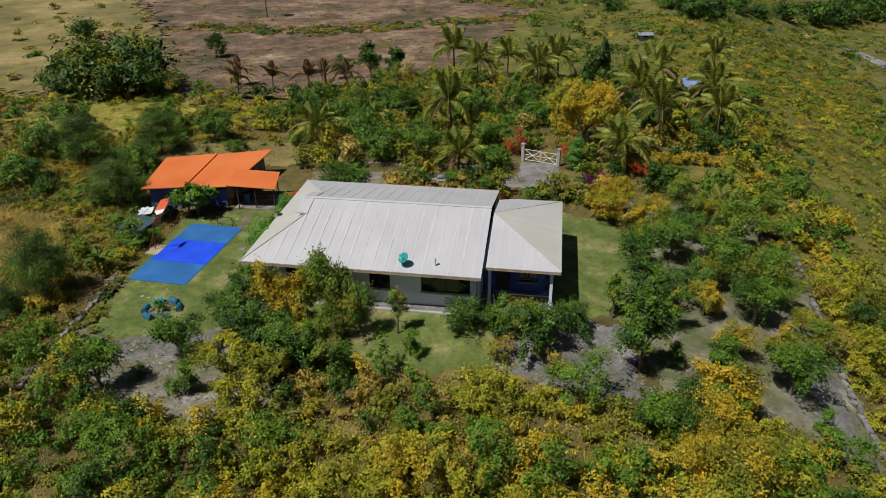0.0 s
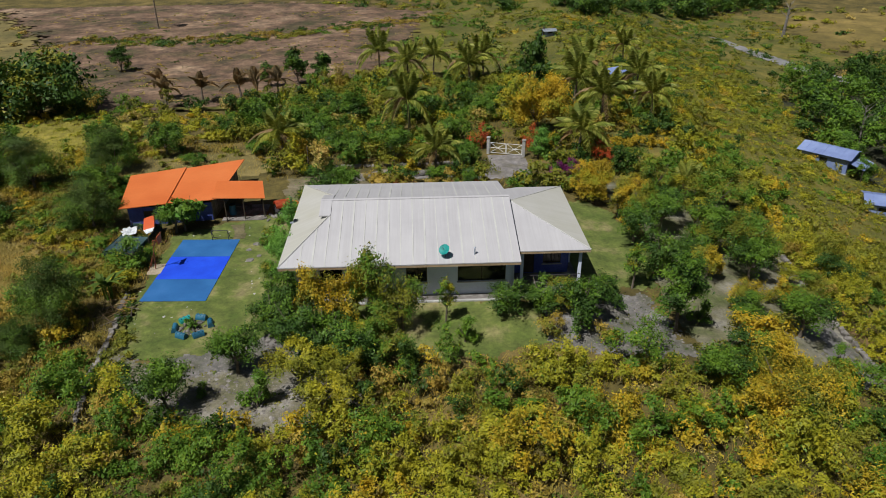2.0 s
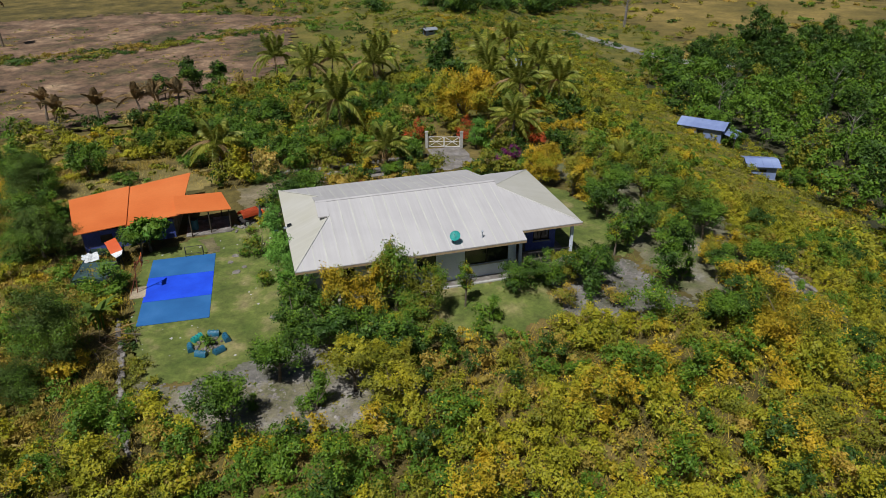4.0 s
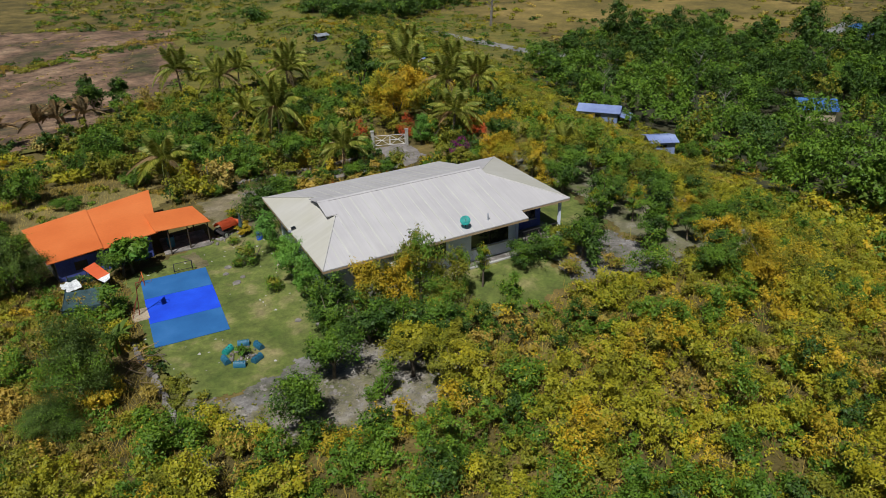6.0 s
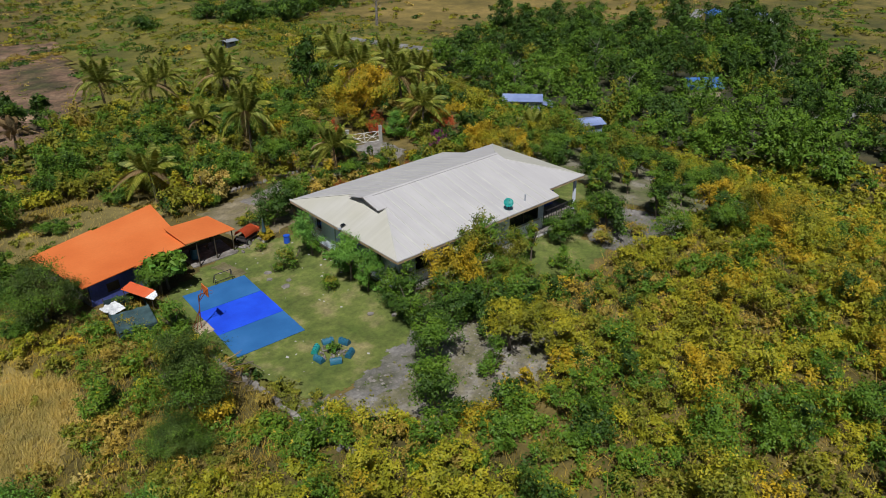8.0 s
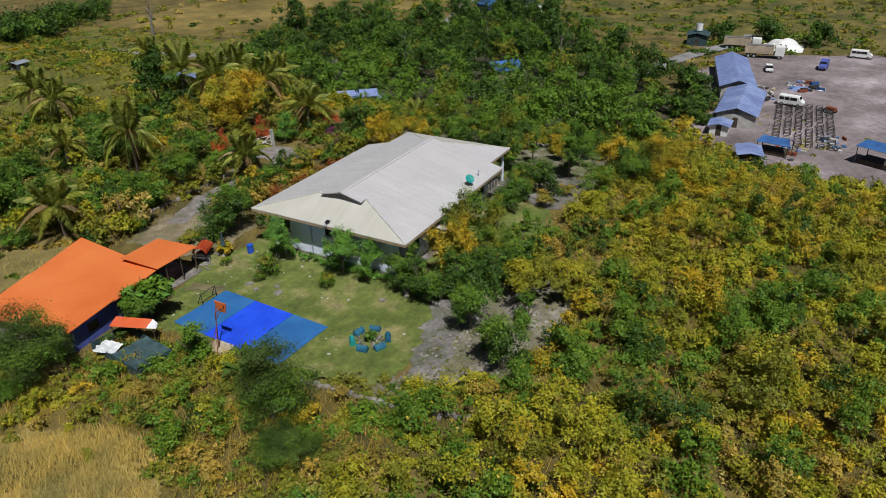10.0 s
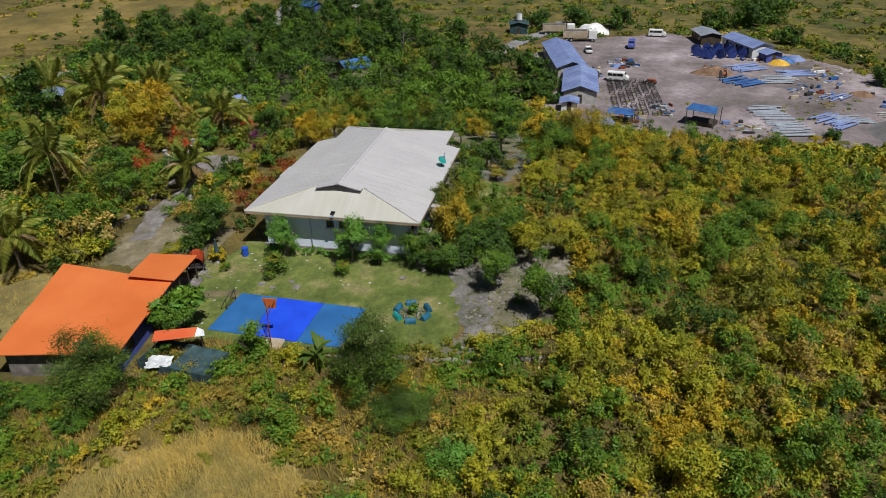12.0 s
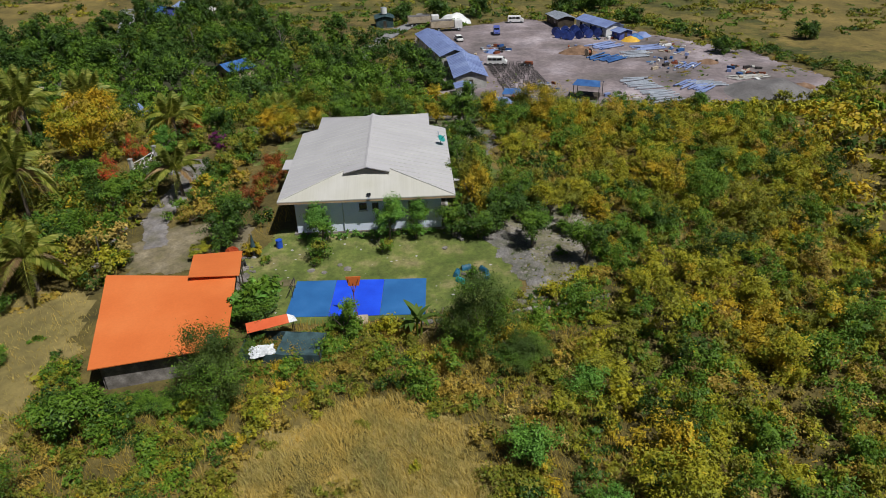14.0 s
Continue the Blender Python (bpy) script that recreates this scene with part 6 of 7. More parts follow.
pipes("pipe_stack", 88.0, -51.5, -82, 5.5, 16, 0.16, M_GALV, "rows of galvanised pipes lying on the dirt")
pipes("pipe_stack", 78.8, -53.5, -80, 5.5, 16, 0.16, M_GALV, "rows of galvanised pipes lying near the bushes")
pipes("pipe_stack", 84.5, -62.0, -50, 6.0, 14, 0.17, M_BLUESHEET, "heap of blue-grey pipes lying crosswise")
pipes("pipe_stack", 86.0, -65.0, -95, 6.0, 9, 0.15, M_GALV, "loose galvanised pipes on the dirt")
pipes("pipe_stack", 123.5, -52.6, -60, 7.0, 12, 0.17, M_BLUESHEET, "stack of blue pipes by the reels")
pipes("pipe_stack", 111.0, -50.2, -55, 6.5, 14, 0.17, M_BLUETARP, "stack of bright blue pipes in the yard")
pipes("pipe_stack", 113.5, -58.0, -85, 6.5, 14, 0.14, M_GALV, "galvanised pipes laid out in rows")
pipes("pipe_stack", 120.0, -63.0, -80, 6.5, 12, 0.14, M_BLUESHEET, "blue-grey pipes laid out in rows")
pipes("pipe_stack", 101.0, -66.0, -45, 5.0, 8, 0.15, M_BLUESHEET, "short blue-grey pipes on the dirt")
pipes("timber_stack", 90.0, -76.0, -85, 8.0, 9, 0.12, M_CONCRETE, "loose pale timber beams on the ground")
# rows of dark steel frames
cage = thing("steel_frame", (108, -21.5, YZ), "dark welded steel frame in a storage row", "frame", "stored steel frames")
for z in (0.05, 0.55):
    for a, b in (((-0.5, -0.5), (0.5, -0.5)), ((0.5, -0.5), (0.5, 0.5)), ((0.5, 0.5), (-0.5, 0.5)), ((-0.5, 0.5), (-0.5, -0.5))):
        part("rail", rod((*a, z), (*b, z), 0.05, n=5), M_IRON, cage)
for sx in (-0.5, 0.5):
    for sy in (-0.5, 0.5):
        part("upright", rod((sx, sy, 0), (sx, sy, 0.6), 0.05, n=5), M_IRON, cage)
k = 0
for i in range(15):
    for j in range(6):
        if (i, j) != (0, 0) and (i * 5 + j * 3) % 7 != 0:
            copy_thing(cage, pose(108 - 1.7 * i, -21.5 - 1.75 * j - 0.12 * i, YZ + 0.01 * (i % 3), 0, 0, rng.uniform(-14, 14)))


def heap(name, x, y, rx, ry, h, material, label):
    bm = bmesh.new()
    bmesh.ops.create_grid(bm, x_segments=26, y_segments=26, size=1.0)
    for v in bm.verts:
        d = v.co.length
        z = max(0.0, 1 - d * d) ** 1.3
        nz = noise.noise(Vector((v.co.x * 2.5 + x, v.co.y * 2.5, 0.3)))
        v.co = Vector((v.co.x * rx, v.co.y * ry, h * z * (1 + 0.35 * nz) - 0.05))
    ob = mesh_object(name, bm, material)
    ob.matrix_basis = pose(x, y, gz(x, y) + 0.12)
    return tagged(ob, label, "heap")


heap("gravel_mound", 78.0, -75.0, 9, 9, 2.4, M_SAND, "large grey heap of fine gravel")
heap("earth_mound", 117.5, -44.6, 2.6, 5.0, 1.6, M_DIRTPILE, "brown earth mound in the yard")
heap("lime_mound", 163, -16.5, 4.5, 5, 2.6, M_WHITE, "white heap of lime beyond the yard")
for i, (x, y, mt, lb) in enumerate([(131.5, -62.8, M_BLUETARP, "blue tarpaulin draped over goods"), (128.5, -61.0, M_YELLOW, "yellow tarpaulin draped over goods"), (133.5, -65.5, M_BLUESHEET, "pale blue tarpaulin draped over goods"), (84.0, -80.5, M_TYRE, "black plastic covered heap"), (122.0, -24.0, M_BLUESHEET, "blue scrap heap beside the van"), (81.5, -83.5, M_DIRTPILE, "rubble heap at the yard's edge"), (103.5, -72.0, M_DIRTPILE, "low rubble heap in the yard")]):
    heap("covered_stack", x, y, 2.4, 2.6, 1.1 if i < 3 else 0.7, mt, lb)
spool = thing("wooden_spool", (113.9, -46.4, YZ), "tan wooden spool standing by the mound", "spool", turn=20)
part("flange", rod((0, -0.6, 0.9), (0, -0.5, 0.9), 0.9, n=16), M_TAN, spool)
part("flange", rod((0, 0.5, 0.9), (0, 0.6, 0.9), 0.9, n=16), M_TAN, spool)
part("core", rod((0, -0.5, 0.9), (0, 0.5, 0.9), 0.5, n=14), M_RUSTIRON, spool)
plant_row(tree("yard_tree", 3.2, 6.0, 0.5, 3600, 0.42, [L_DARK, L_GREEN], "round dark green tree beside the yard", split=0.35, lobes=12),
          [(111.5, -79.5, 1.0, 0.8), (124.1, -105.5, 1.1, 0.8), (93, -7.6, 0.9, 0.8), (99.5, -7.6, 0.95, 0.8), (106.5, -5.6, 1.1, 0.85), (114, -3.4, 1.1, 0.9), (90, -10.5, 0.6, 0.7), (164, 0, 1.2, 0.9), (168, -24, 1.2, 1.0), (92, -6, 0.9, 0.9), (74.6, -59.5, 0.5, 0.7), (166, -50, 1.3, 1.0), (172, -60, 1.3, 1.1), (150, -68, 1.0, 0.9)], "trees round the yard")
dead = thing("dead_tree", (107.5, 156, gz(107.5, 156)), "tall bare grey dead tree at the field's edge", "tree")
bm = bmesh.new()
add_rod(bm, (0, 0, -0.3), (0.3, 0, 8), 0.5, 0.3)
for i in range(9):
    a = i * 2.4
    z = 5 + 0.5 * i
    add_rod(bm, (0.25, 0, z), (0.25 + 2.2 * math.cos(a), 2.2 * math.sin(a), z + 1.8), 0.16, 0.04, 6)
part("trunk", bm, M_STONE, dead)

# loose scrap about the yard
scrap_mats = [M_GALV, M_IRON, M_BLUESHEET, M_TAN, M_RUSTIRON, M_WHITE, M_BLUETARP, M_CONCRETE]
for i, (cx, cy, n, sx, sy) in enumerate(((112, -17.5, 34, 7, 2.2), (124, -25, 26, 6, 3.5), (94, -77, 30, 9, 4), (104, -62, 24, 8, 5), (121, -46, 16, 4, 3), (88, -32, 16, 4, 3), (82, -26, 16, 4, 3), (117, -68, 22, 9, 4), (133, -58, 20, 4, 6), (78, -45, 12, 3, 4))):
    sc = thing("scrap_heap", (cx, cy, gz(cx, cy) + 0.12), "scattered scrap metal, boards and crates on the dirt", "scrap")
    for j in range(n):
        a = Vector((rng.normal(0, sx * 0.5), rng.normal(0, sy * 0.5), 0.0))
        L, W, H = rng.uniform(0.4, 2.2), rng.uniform(0.2, 0.9), rng.uniform(0.1, 0.7)
        bm = box((-L / 2, -W / 2, 0), (L / 2, W / 2, H), 0.03)
        bmesh.ops.transform(bm, matrix=Matrix.Translation(a) @ pose(0, 0, 0, 0, rng.uniform(-5, 5), rng.uniform(0, 180)), verts=bm.verts[:])
        part("scrap", bm, scrap_mats[int(rng.integers(0, 8))], sc)

# pale bare trees among the woods
bare = thing("bare_tree", (96, 58, gz(96, 58)), "thin pale bare tree rising from the woods", "tree", "bare trees")
bm = bmesh.new()
add_rod(bm, (0, 0, -0.3), (0.4, 0.2, 9.5), 0.22, 0.1)
for i in range(10):
    a, z = i * 2.4, 4.5 + 0.5 * i
    add_rod(bm, (0.3, 0.1, z), (0.3 + 1.9 * math.cos(a), 0.1 + 1.9 * math.sin(a), z + 1.9), 0.08, 0.02, 5)
part("trunk", bm, M_STONE, bare)
for x, y, s in ((84, 40, 0.8), (118, 28, 0.85), (128, 52, 0.9), (75, 62, 0.8)):
    copy_thing(bare, Matrix()).matrix_basis = pose(x, y, gz(x, y), 0, 0, 40 * x) @ Matrix.Diagonal((s, s, s, 1))


# ---- scrub, grass and woods ----
CLEAR = [DIRT, WESTSTRIP, YELLOWMEADOW, GARDEN, WESTMEADOW, LAWN, GRAVEL, FRONT, EASTGRAVEL, EASTLAWN, TRACK, DRIVE, YARD, FALLOW, MEADOW, BUILT, PLINTH, NWDRY]
SP = [L_LIME, L_OLIVE, L_MUSTARD, L_GREEN, L_RUST, L_DARK, L_STRAW]


def free(x, y, margin=0.0):
    """Where no lawn, road, building or field lies within the margin."""
    ok = (np.hypot(x - 15.3, y - 31) > 4.0) & (np.hypot(x - 16.9, y - 11.4) > 2.4) & (np.hypot(x + 19.2, y + 5.3) > 1.9)
    for dx, dy in ((0, 0), (margin, 0), (-margin, 0), (0, margin), (0, -margin)) if margin else ((0, 0),):
        for poly in CLEAR:
            ok &= ~inside(poly, x + dx, y + dy)
    ok &= ~((x > -3) & (x < 9.5) & (y > 8) & (y < 12.8)) & ~((x > 8) & (x < 14.2) & (y > 16) & (y < 26)) & ~((y - 24.9 - 0.32 * (x - 20.6) < 1.6) & (y - 24.9 - 0.32 * (x - 20.6) > -5.0) & (x > 19.5) & (x < 30.5)) & (np.hypot(x - 15.8, y - 17.5) > 1.8)
    return ok


def species(x, y, table):
    """Draws a species for each spot: weights, swayed by slow patches over the land."""
    w = np.tile(np.asarray(table, float), (len(x), 1))
    w[:, 2] *= 4.5 * wave(x, y, 6.5, 1.0) ** 3
    w[:, 3] *= 2.2 * wave(x, y, 3.6, 4.0) ** 2
    w[:, 5] *= 2.4 * wave(x, y, 5.0, 2.0) ** 2
    w[:, 4] *= 4.5 * wave(x, y, 6.5, 1.6) ** 3
    east = ss(26, 34, x) * (x < 75) * (y < 90)
    south_side = ss(-15, -22, y) * ss(-6, 6, x) * (x < 40)
    w[:, 0] += 0.34 * east + 0.38 * south_side
    w[:, 1] += 0.22 * east
    w[:, 2] += 0.06 * east + 0.22 * south_side
    w /= w.sum(1, keepdims=True)
    return (rng.uniform(0, 1, (len(x), 1)) > np.cumsum(w, 1)).sum(1).clip(0, 6)


def belt(name, x0, x1, y0, y1, step, keep, table, R, H, leaves, leaf, label, lobes=5, category="scrub"):
    x, y = scatter(x0, x1, y0, y1, step, keep)
    s = species(x, y, table)
    r = rng.uniform(*R, len(x)) * (0.8 + 0.45 * wave(x, y, 3.0, 2.5))
    h = rng.uniform(*H, len(x)) * (0.75 + 0.5 * wave(x, y, 4.0, 0.7))
    P = np.stack([x, y, ground(x, y) - 0.05, r, h, np.maximum(30, leaves * (r / np.mean(R)) ** 2)], -1)
    return foliage(name, P, s, SP, lobes, leaf, label, category)


NEAR = lambda x, y: (np.hypot(x - 6, y - 8) < 42) | (np.hypot(x + 9, y + 2) < 36) | (np.hypot(x - 8, y + 20) < 24)
T_SOUTH = [0.44, 0.22, 0.18, 0.40, 0.19, 0.08, 0]
south = lambda x, y: free(x, y, 0.25) & ((y < -10.8 + 0.8 * np.sin(x) - 1.7 * ss(9, 11.5, x) * (x < 18.5)) | (x > 19)) & ~inside(DRYGRASS, x, y) & (np.hypot(x - 2, y + 3) > 8) & ~((x < -18) & (y > -13))
belt("scrub", -46, 50, -46, 8, 1.4, lambda x, y: south(x, y) & NEAR(x, y), T_SOUTH, (0.75, 1.4), (0.6, 2.6), 620, 0.15, "dense wild scrub in yellow-green, olive and mustard")
belt("thicket_bushes", -38, 46, -42, 6, 3.5, lambda x, y: south(x, y) & NEAR(x, y), [0.35, 0.05, 0.10, 1.6, 0.0, 0.6, 0], (1.0, 1.7), (2.4, 4.3), 1500, 0.15, "taller green bushes standing out of the thicket", 9)
belt("thicket_bushes", -44, -19, -13, 26, 3.5, lambda x, y: free(x, y) & (x < -19.6) & ~inside(DRYGRASS, x, y), [0.3, 0.3, 0.1, 0.8, 0.1, 0.4, 0], (0.7, 1.3), (0.9, 2.2), 800, 0.15, "green bushes standing out of the low scrub", 8)
belt("undergrowth", -38, 48, -42, 8, 1.1, lambda x, y: south(x, y) & NEAR(x, y), [0.12, 0.4, 0.06, 0.2, 0.4, 0.06, 0.06], (0.8, 1.2), (0.2, 0.6), 60, 0.16, "low leafy undergrowth between the bushes", 4)
belt("scrub", -60, 50, -60, 8, 2.6, lambda x, y: south(x, y) & ~NEAR(x, y), T_SOUTH, (1.1, 1.8), (1.2, 2.6), 90, 0.48, "wild scrub along the southern edge")
west = lambda x, y: free(x, y) & (x < -19.6) & (y > -13) & (y < 40) & ~inside(DRYGRASS, x, y) & (rng.uniform(0, 1, np.shape(x)) < 0.96)
T_WEST = [0.10, 0.50, 0.06, 0.28, 0.32, 0.16, 0.02]
belt("scrub", -46, -19, -13, 26, 1.05, west, T_WEST, (0.6, 1.2), (0.3, 1.1), 330, 0.15, "low olive and dry scrub on the western slope")
belt("verge_brush", -20, -16.6, -14, -2, 0.75, lambda x, y: inside(WESTSTRIP, x, y) | (inside(GRAVEL, x, y) & (x < -16.2)), T_WEST, (0.5, 0.8), (0.2, 0.7), 170, 0.14, "low olive and brown brush along the lawn edge")
belt("scrub", -66, -19, 26, 44, 2.2, lambda x, y: free(x, y), [0.60, 0.45, 0.06, 0.30, 0.06, 0.06, 0.08], (0.9, 1.7), (0.4, 1.8), 380, 0.24, "olive and green scrub on the north-western slope")
belt("scrub", -58, -46, 8, 26, 2.6, lambda x, y: free(x, y), T_WEST, (0.9, 1.6), (0.6, 1.6), 160, 0.36, "olive scrub in the west")
belt("scrub", -84, -36, -62, 8, 2.3, lambda x, y: free(x, y) & ~inside(DRYGRASS, x, y) & ~NEAR(x, y) & (x + 0.25 * y < -40), T_WEST, (1.2, 2.0), (0.6, 1.8), 60, 0.55, "olive scrub on the western land", 5)
northf = lambda x, y: free(x, y, 0.5) & (y > 9) & (x > -46) & (x < 40) & (y < 62) & ((x > -10) | (y > 17)) & ((x > -19) | (y > 44)) & (rng.uniform(0, 1, np.shape(x)) < 0.9)
belt("scrub", -46, 40, 9, 62, 2.0, northf, [0.10, 0.32, 0.03, 0.54, 0.04, 0.30, 0.02], (1.0, 2.0), (1.2, 3.4), 620, 0.24, "green and yellow thicket behind the house", 6)
eastf = lambda x, y: free(x, y) & (x > 30) & (x < 74) & (y > 8) & (y < 120) & (rng.uniform(0, 1, np.shape(x)) < 0.6 * wave(x, y, 9.0, 1.0) + 0.5)
belt("scrub", 30, 74, 8, 120, 2.3, eastf, [0.16, 0.56, 0.07, 0.24, 0.12, 0.04, 0.0], (0.9, 1.9), (0.4, 1.7), 300, 0.21, "sunny yellow-green scrub on the falling slope")
brush = lambda x, y: free(x, y) & (x > 28) & (y > 6) & (y < 92) & (x < 74)
belt("low_brush", 28, 74, 6, 92, 1.15, brush, [0.16, 0.62, 0.05, 0.16, 0.16, 0.0, 0.0], (0.7, 1.2), (0.2, 0.7), 48, 0.2, "soft low brush covering the falling slope", 5)
belt("scrub", 44, 88, -95, 8, 2.1, lambda x, y: free(x, y) & (x > 44), [0.34, 0.26, 0.12, 0.24, 0.03, 0.08, 0], (1.0, 2.0), (1.2, 2.6), 220, 0.4, "yellow-green scrub on the slope above the yard")
belt("scrub", -20, 46, -95, -46, 4.2, lambda x, y: free(x, y), T_SOUTH, (1.6, 2.6), (1.4, 2.6), 110, 0.6, "scrub on the southern slope")
farn = lambda x, y: free(x, y) & (y > 60) & (rng.uniform(0, 1, np.shape(x)) < 0.8 * wave(x, y, 12.0, 2.0) + 0.42)
belt("scrub", -20, 130, 60, 225, 3.4, farn, [0.04, 0.46, 0.01, 0.40, 0.03, 0.26, 0.02], (1.2, 2.6), (0.4, 2.0), 100, 0.42, "distant scrub and thickets in the north")
fare = lambda x, y: free(x, y) & (x > 120) & (rng.uniform(0, 1, np.shape(x)) < 1.1 * wave(x, y, 14.0, 2.0) ** 1.2 + 0.08)
belt("scrub", 120, 290, -180, 200, 4.6, fare, [0.0, 0.45, 0.0, 0.34, 0.04, 0.30, 0.02], (1.4, 3.4), (0.5, 2.2), 75, 0.65, "distant scrub beyond the yard")
west2 = lambda x, y: inside(WESTMEADOW, x, y) & (rng.uniform(0, 1, np.shape(x)) < 0.25)
belt("meadow_scrub", -180, -44, 38, 145, 4.0, west2, [0.2, 0.4, 0.02, 0.15, 0.2, 0.1, 0.5], (0.8, 2.2), (0.4, 1.6), 150, 0.4, "scattered bushes in the western meadow", 5)
stub = lambda x, y: inside(FALLOW, x, y) & (rng.uniform(0, 1, np.shape(x)) < wave(x, y, 9.0, 1.0) ** 1.5)
belt("stubble", -110, 8, 45, 135, 1.9, stub, [0.0, 0.25, 0.0, 0.06, 0.3, 0.3, 0.3], (0.6, 1.6), (0.1, 0.5), 45, 0.22, "dry weeds and stubble on the fallow field", 4, "weeds")

# overgrown bank across the fallow field, bushes on the dry meadow
bank = lambda x, y: (abs(y - 101 - 0.5 * (x + 36) * (x > -36)) < 2.6 + 2.5 * wave(x, y, 6.0, 2.0)) & (x > -68) & (x < 10)
belt("bank_scrub", -68, 10, 92, 132, 2.2, bank, [0.0, 0.30, 0.0, 0.10, 0.6, 0.45, 0.0], (1.2, 2.6), (0.3, 1.3), 200, 0.3, "rusty brown and dark scrub on a bank across the field", 6)
patchy = lambda x, y: inside(MEADOW, x, y) & (rng.uniform(0, 1, np.shape(x)) < 0.5 * wave(x, y, 14.0, 3.0) ** 2 + 0.04)
belt("meadow_bushes", 110, 238, 96, 196, 4.0, patchy, [0.1, 0.4, 0.04, 0.3, 0.1, 0.3, 0.1], (1.2, 2.8), (0.6, 2.4), 130, 0.6, "scattered bushes on the dry meadow", 5)
yardw = lambda x, y: inside(YARD, x, y) & (wave(x, y, 7.0, 4.0) > 0.62) & ((x < 100) | (y < -52)) & (rng.uniform(0, 1, np.shape(x)) < 0.6)
belt("yard_weeds", 66, 160, -92, 0, 1.6, yardw, [0.3, 0.4, 0.02, 0.3, 0.1, 0.05, 0.2], (0.5, 1.3), (0.12, 0.45), 90, 0.26, "low weeds growing over the yard's dirt", 4, "weeds")

creek = lambda x, y: (abs((y + 70) * 0.92 - (x - 158) * 0.39) < 2.2 + 3 * wave(x, y, 8.0, 1.0)) & ~inside(YARD, x, y)
belt("creek_scrub", 78, 170, -102, -62, 2.4, creek, [0.02, 0.26, 0.0, 0.5, 0.02, 0.35, 0], (1.2, 2.2), (0.9, 2.2), 170, 0.4, "green bushes along the ditch behind the yard", 6)

# woods in the hollow to the north-east
WOODS = [(62, 18), (70, -6), (90, -4), (112, 2), (122, 16), (150, 34), (170, 62), (150, 100), (120, 112), (96, 104), (74, 88), (64, 60), (66, 42)]
# floor colour kept very dark to stand in for shade beneath the crowns
woods_floor = drape("woods_floor", WOODS, surface("shade_dark_soil", (0.02, 0.024, 0.01), (0.04, 0.04, 0.016), (0.075, 0.065, 0.028), 0.3, 3.0, 0.95, relief=0.6, dist=0.1), 0.3, 1.0, 1.2, 5)
tagged(woods_floor, "soil under the woods, coloured dark for the shade of the crowns", "ground", kind="structure")
wx, wy = scatter(60, 172, -8, 114, 5.2, lambda x, y: inside(WOODS, x, y) & free(x, y) & (np.hypot(x - 61.5, y - 48) > 6) & (np.hypot(x - 103, y - 36) > 7) & ~((x > 140) & (abs(y - 82) < 10)))
wr = rng.uniform(1.9, 4.2, len(wx))
P = np.stack([wx, wy, ground(wx, wy) + 1.0, wr, rng.uniform(3.5, 9.0, len(wx)) * (0.7 + 0.8 * wave(wx, wy, 7.0, 1.0)), 640 * (wr / 2.8) ** 2], -1)
foliage("woods", P, np.where(rng.uniform(0, 1, len(wx)) < 0.07, 1, np.where(wave(wx, wy, 9.0, 3.0) + rng.uniform(-0.25, 0.25, len(wx)) > 0.42 + 0.3 * (1 - ss(70, 110, wx)), 5, 3)), SP, 9, 0.46, "dark green woods in the hollow", "woods")

tall = tree("woodland_tree", 3.0, 11.5, 2.0, 3600, 0.46, [L_DARK, L_GREEN], "tall dark green tree rising out of the woods", split=0.25, lobes=16)
tx, ty = scatter(84, 172, 12, 108, 10.5, lambda x, y: inside(WOODS, x, y) & (x + 0.3 * y > 122) & (np.hypot(x - 103, y - 36) > 8) & ~((x > 140) & (abs(y - 82) < 11)))
plant_row(tall, [(float(a), float(b), float(rng.uniform(0.8, 1.25)), float(rng.uniform(0.75, 1.15))) for a, b in zip(tx, ty)], "tall woodland trees")
far = tree("far_tree", 4.6, 7.5, 0.6, 3000, 0.6, [L_DARK, L_GREEN], "broad dark green tree in a far clump", split=0.35, lobes=15)
plant_row(far, [(40, 116, 0.8, 0.9), (45, 122, 0.9, 1.0), (37, 124, 0.7, 0.8), (54, 140, 0.8, 0.9), (61, 147, 0.7, 0.8), (84, 178, 1.1, 1.0), (92, 186, 1.2, 1.1), (100, 194, 1.1, 1.0), (110, 201, 1.2, 1.0), (118, 206, 1.1, 0.9), (72, 166, 0.9, 0.8), (-82, 87, 0.7, 0.9), (128, 206, 1.1, 0.9), (24, 128, 0.7, 0.7), (104, 110, 0.7, 0.8), (176, -62, 1.1, 1.0), (182, -70, 1.2, 1.0), (172, -12, 1.0, 0.9)], "far dark trees")

# blades of dry grass


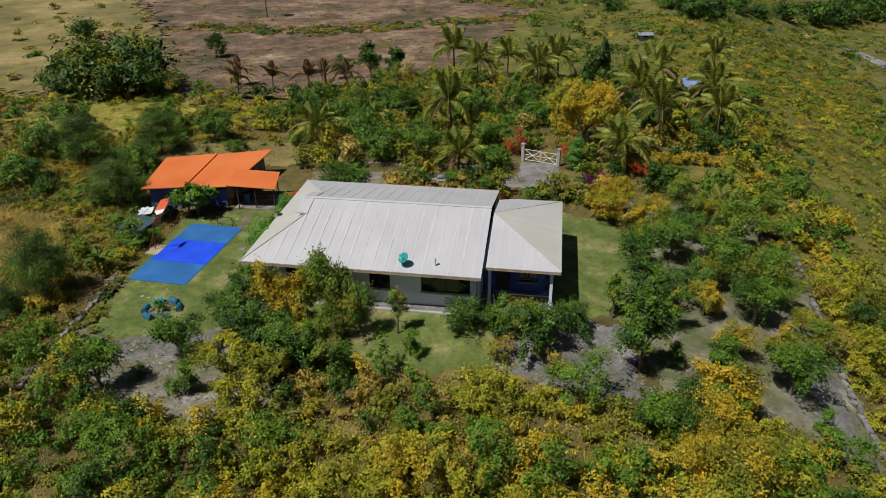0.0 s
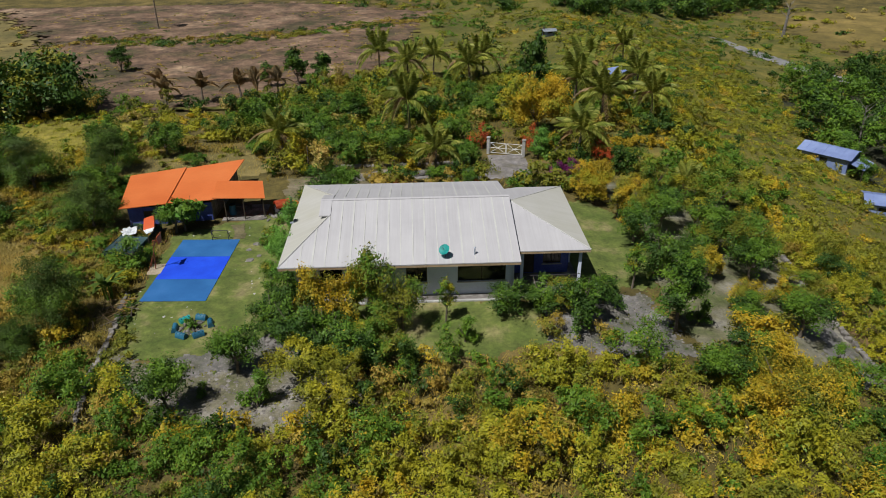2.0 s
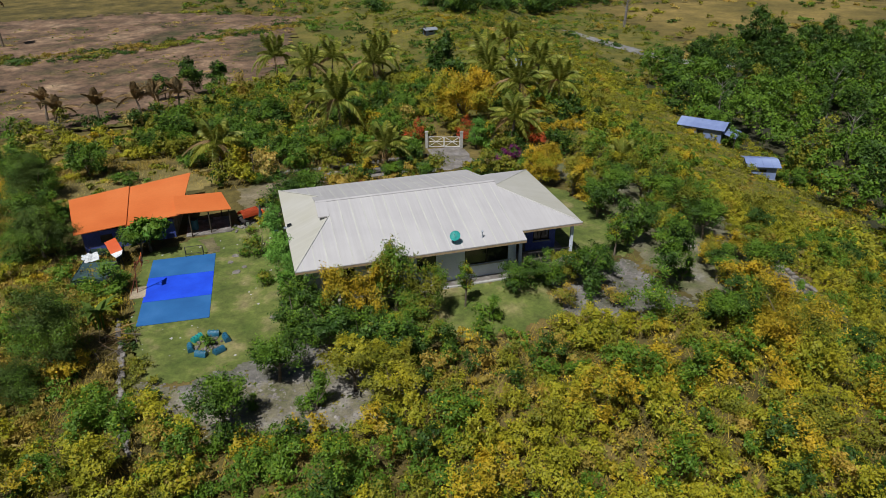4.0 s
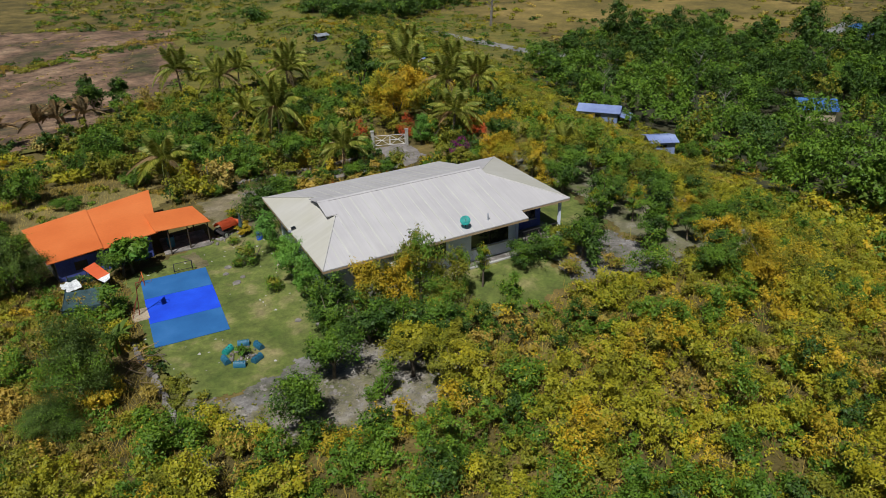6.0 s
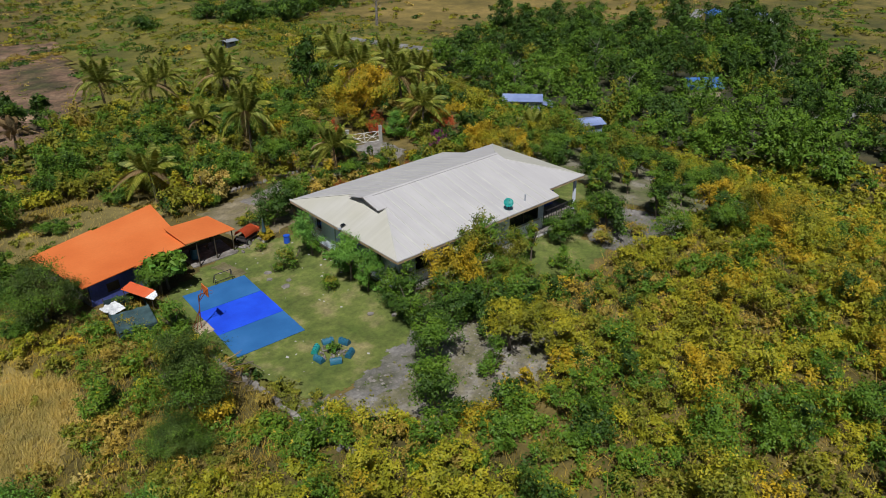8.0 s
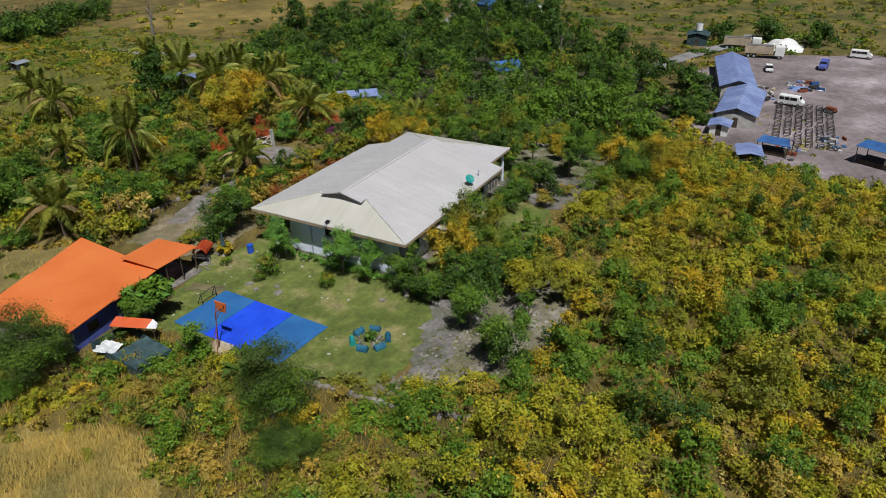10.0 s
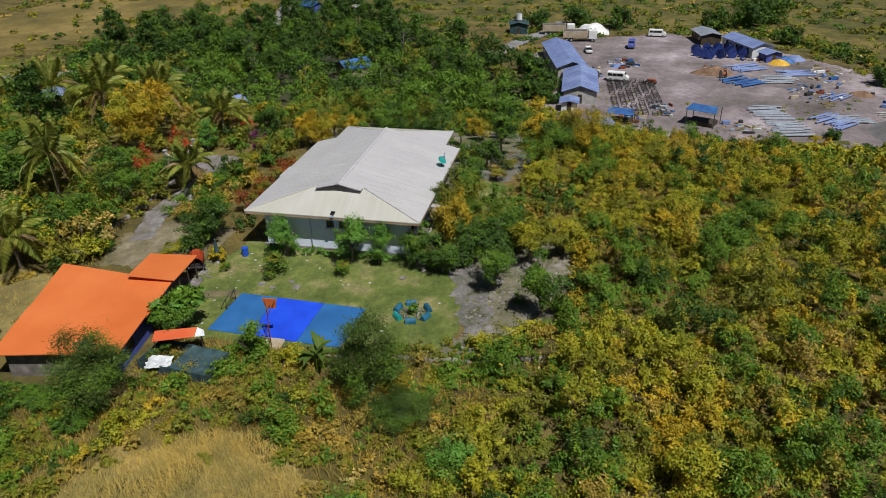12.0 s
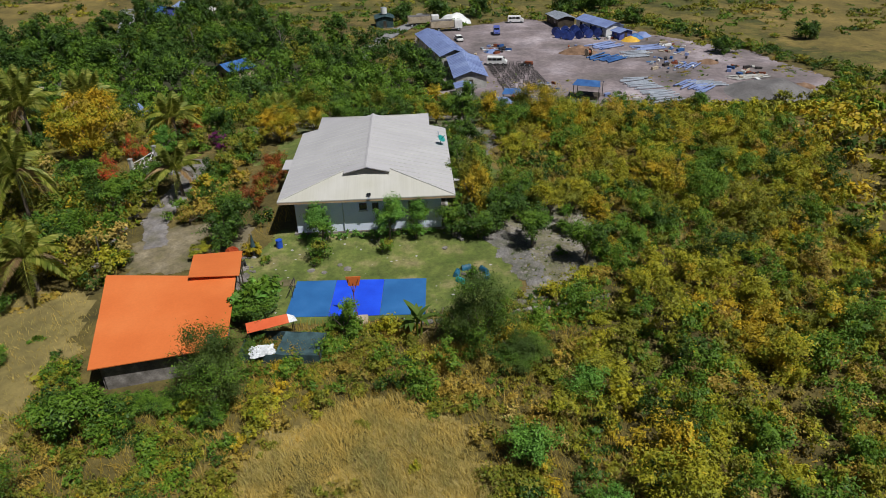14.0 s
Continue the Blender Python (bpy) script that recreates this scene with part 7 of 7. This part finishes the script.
def grass(name, x0, x1, y0, y1, step, keep, tall, material, label, blades=9):
    x, y = scatter(x0, x1, y0, y1, step, keep)
    n = len(x) * blades
    X = np.repeat(x, blades) + rng.normal(0, step * 0.35, n)
    Y = np.repeat(y, blades) + rng.normal(0, step * 0.35, n)
    Z = ground(X, Y)
    h = tall * rng.uniform(0.5, 1.2, n) * (0.6 + 0.7 * wave(X, Y, 2.0, 3.3))
    a = rng.uniform(0, 2 * np.pi, n)
    lean = rng.normal(0.25, 0.55, (n, 2)) * h[:, None]
    w = 0.013 + 0.01 * tall
    dx, dy = np.cos(a) * w, np.sin(a) * w
    V = np.stack([np.stack([X - dx, Y - dy, Z - 0.02], -1), np.stack([X + dx, Y + dy, Z - 0.02], -1), np.stack([X + lean[:, 0] + dx * 0.3, Y + lean[:, 1] + dy * 0.3, Z + h], -1), np.stack([X + lean[:, 0] - dx * 0.3, Y + lean[:, 1] - dy * 0.3, Z + h], -1)], 1).reshape(-1, 3)
    F = np.arange(len(V), dtype=np.int32).reshape(-1, 4)
    return tagged(new(name, array_mesh(name, V, F, material)), label, "grass", kind="stuff")


grass("tall_grass", -46, -20, -14, 18, 0.24, lambda x, y: inside(DRYGRASS, x, y), 0.34, L_STRAW, "tall straw-coloured dry grass bending over", 14)
grass("rough_grass", -50, -19, -14, 30, 0.46, lambda x, y: free(x, y) & ~inside(DRYGRASS, x, y), 0.45, L_RUST, "brown dry rough grass between the bushes", 9)
grass("slope_grass", 18, 74, -40, 120, 0.85, lambda x, y: free(x, y), 0.6, L_OLIVE, "yellow-green rough grass on the slope", 5)
grass("thicket_grass", -46, 20, -46, 62, 0.9, lambda x, y: free(x, y, 0.6) & (x > -19), 0.6, L_RUST, "brown dry stalks between the bushes", 6)
grass("meadow_grass", -55, -31, 25, 42, 0.7, lambda x, y: inside(YELLOWMEADOW, x, y), 0.6, L_LIME, "yellow-green tufts in the sunny meadow", 5)
belt("meadow_tufts", -55, -31, 25, 42, 2.6, lambda x, y: inside(YELLOWMEADOW, x, y), [0.5, 0.4, 0.1, 0.15, 0.1, 0, 0.1], (0.6, 1.4), (0.2, 0.8), 130, 0.18, "low yellow-green tufts in the meadow", 5)
grass("clearing_grass", -31, -12, 17, 28, 0.6, lambda x, y: inside(NWDRY, x, y), 0.35, L_STRAW, "straw-coloured tufts in the dry clearing", 4)
belt("clearing_bushes", -31, -12, 17, 28, 1.7, lambda x, y: inside(NWDRY, x, y) & (rng.uniform(0, 1, np.shape(x)) < 0.45), T_WEST, (0.5, 0.9), (0.2, 0.7), 180, 0.18, "low olive bushes in the dry clearing", 5)
fx, fy = scatter(-42, -25, -8, 10, 2.4, lambda x, y: inside(DRYGRASS, x, y) & (rng.uniform(0, 1, np.shape(x)) < 0.4))
Pf = np.stack([fx, fy, ground(fx, fy), rng.uniform(0.3, 0.8, len(fx)), rng.uniform(0.4, 0.9, len(fx)), np.full(len(fx), 220)], -1)
foliage("grassland_shrubs", Pf, rng.integers(0, 3, len(fx)), [L_OLIVE, L_RUST, L_LIME], 5, 0.16, "small olive and brown shrubs in the dry grass", "scrub")
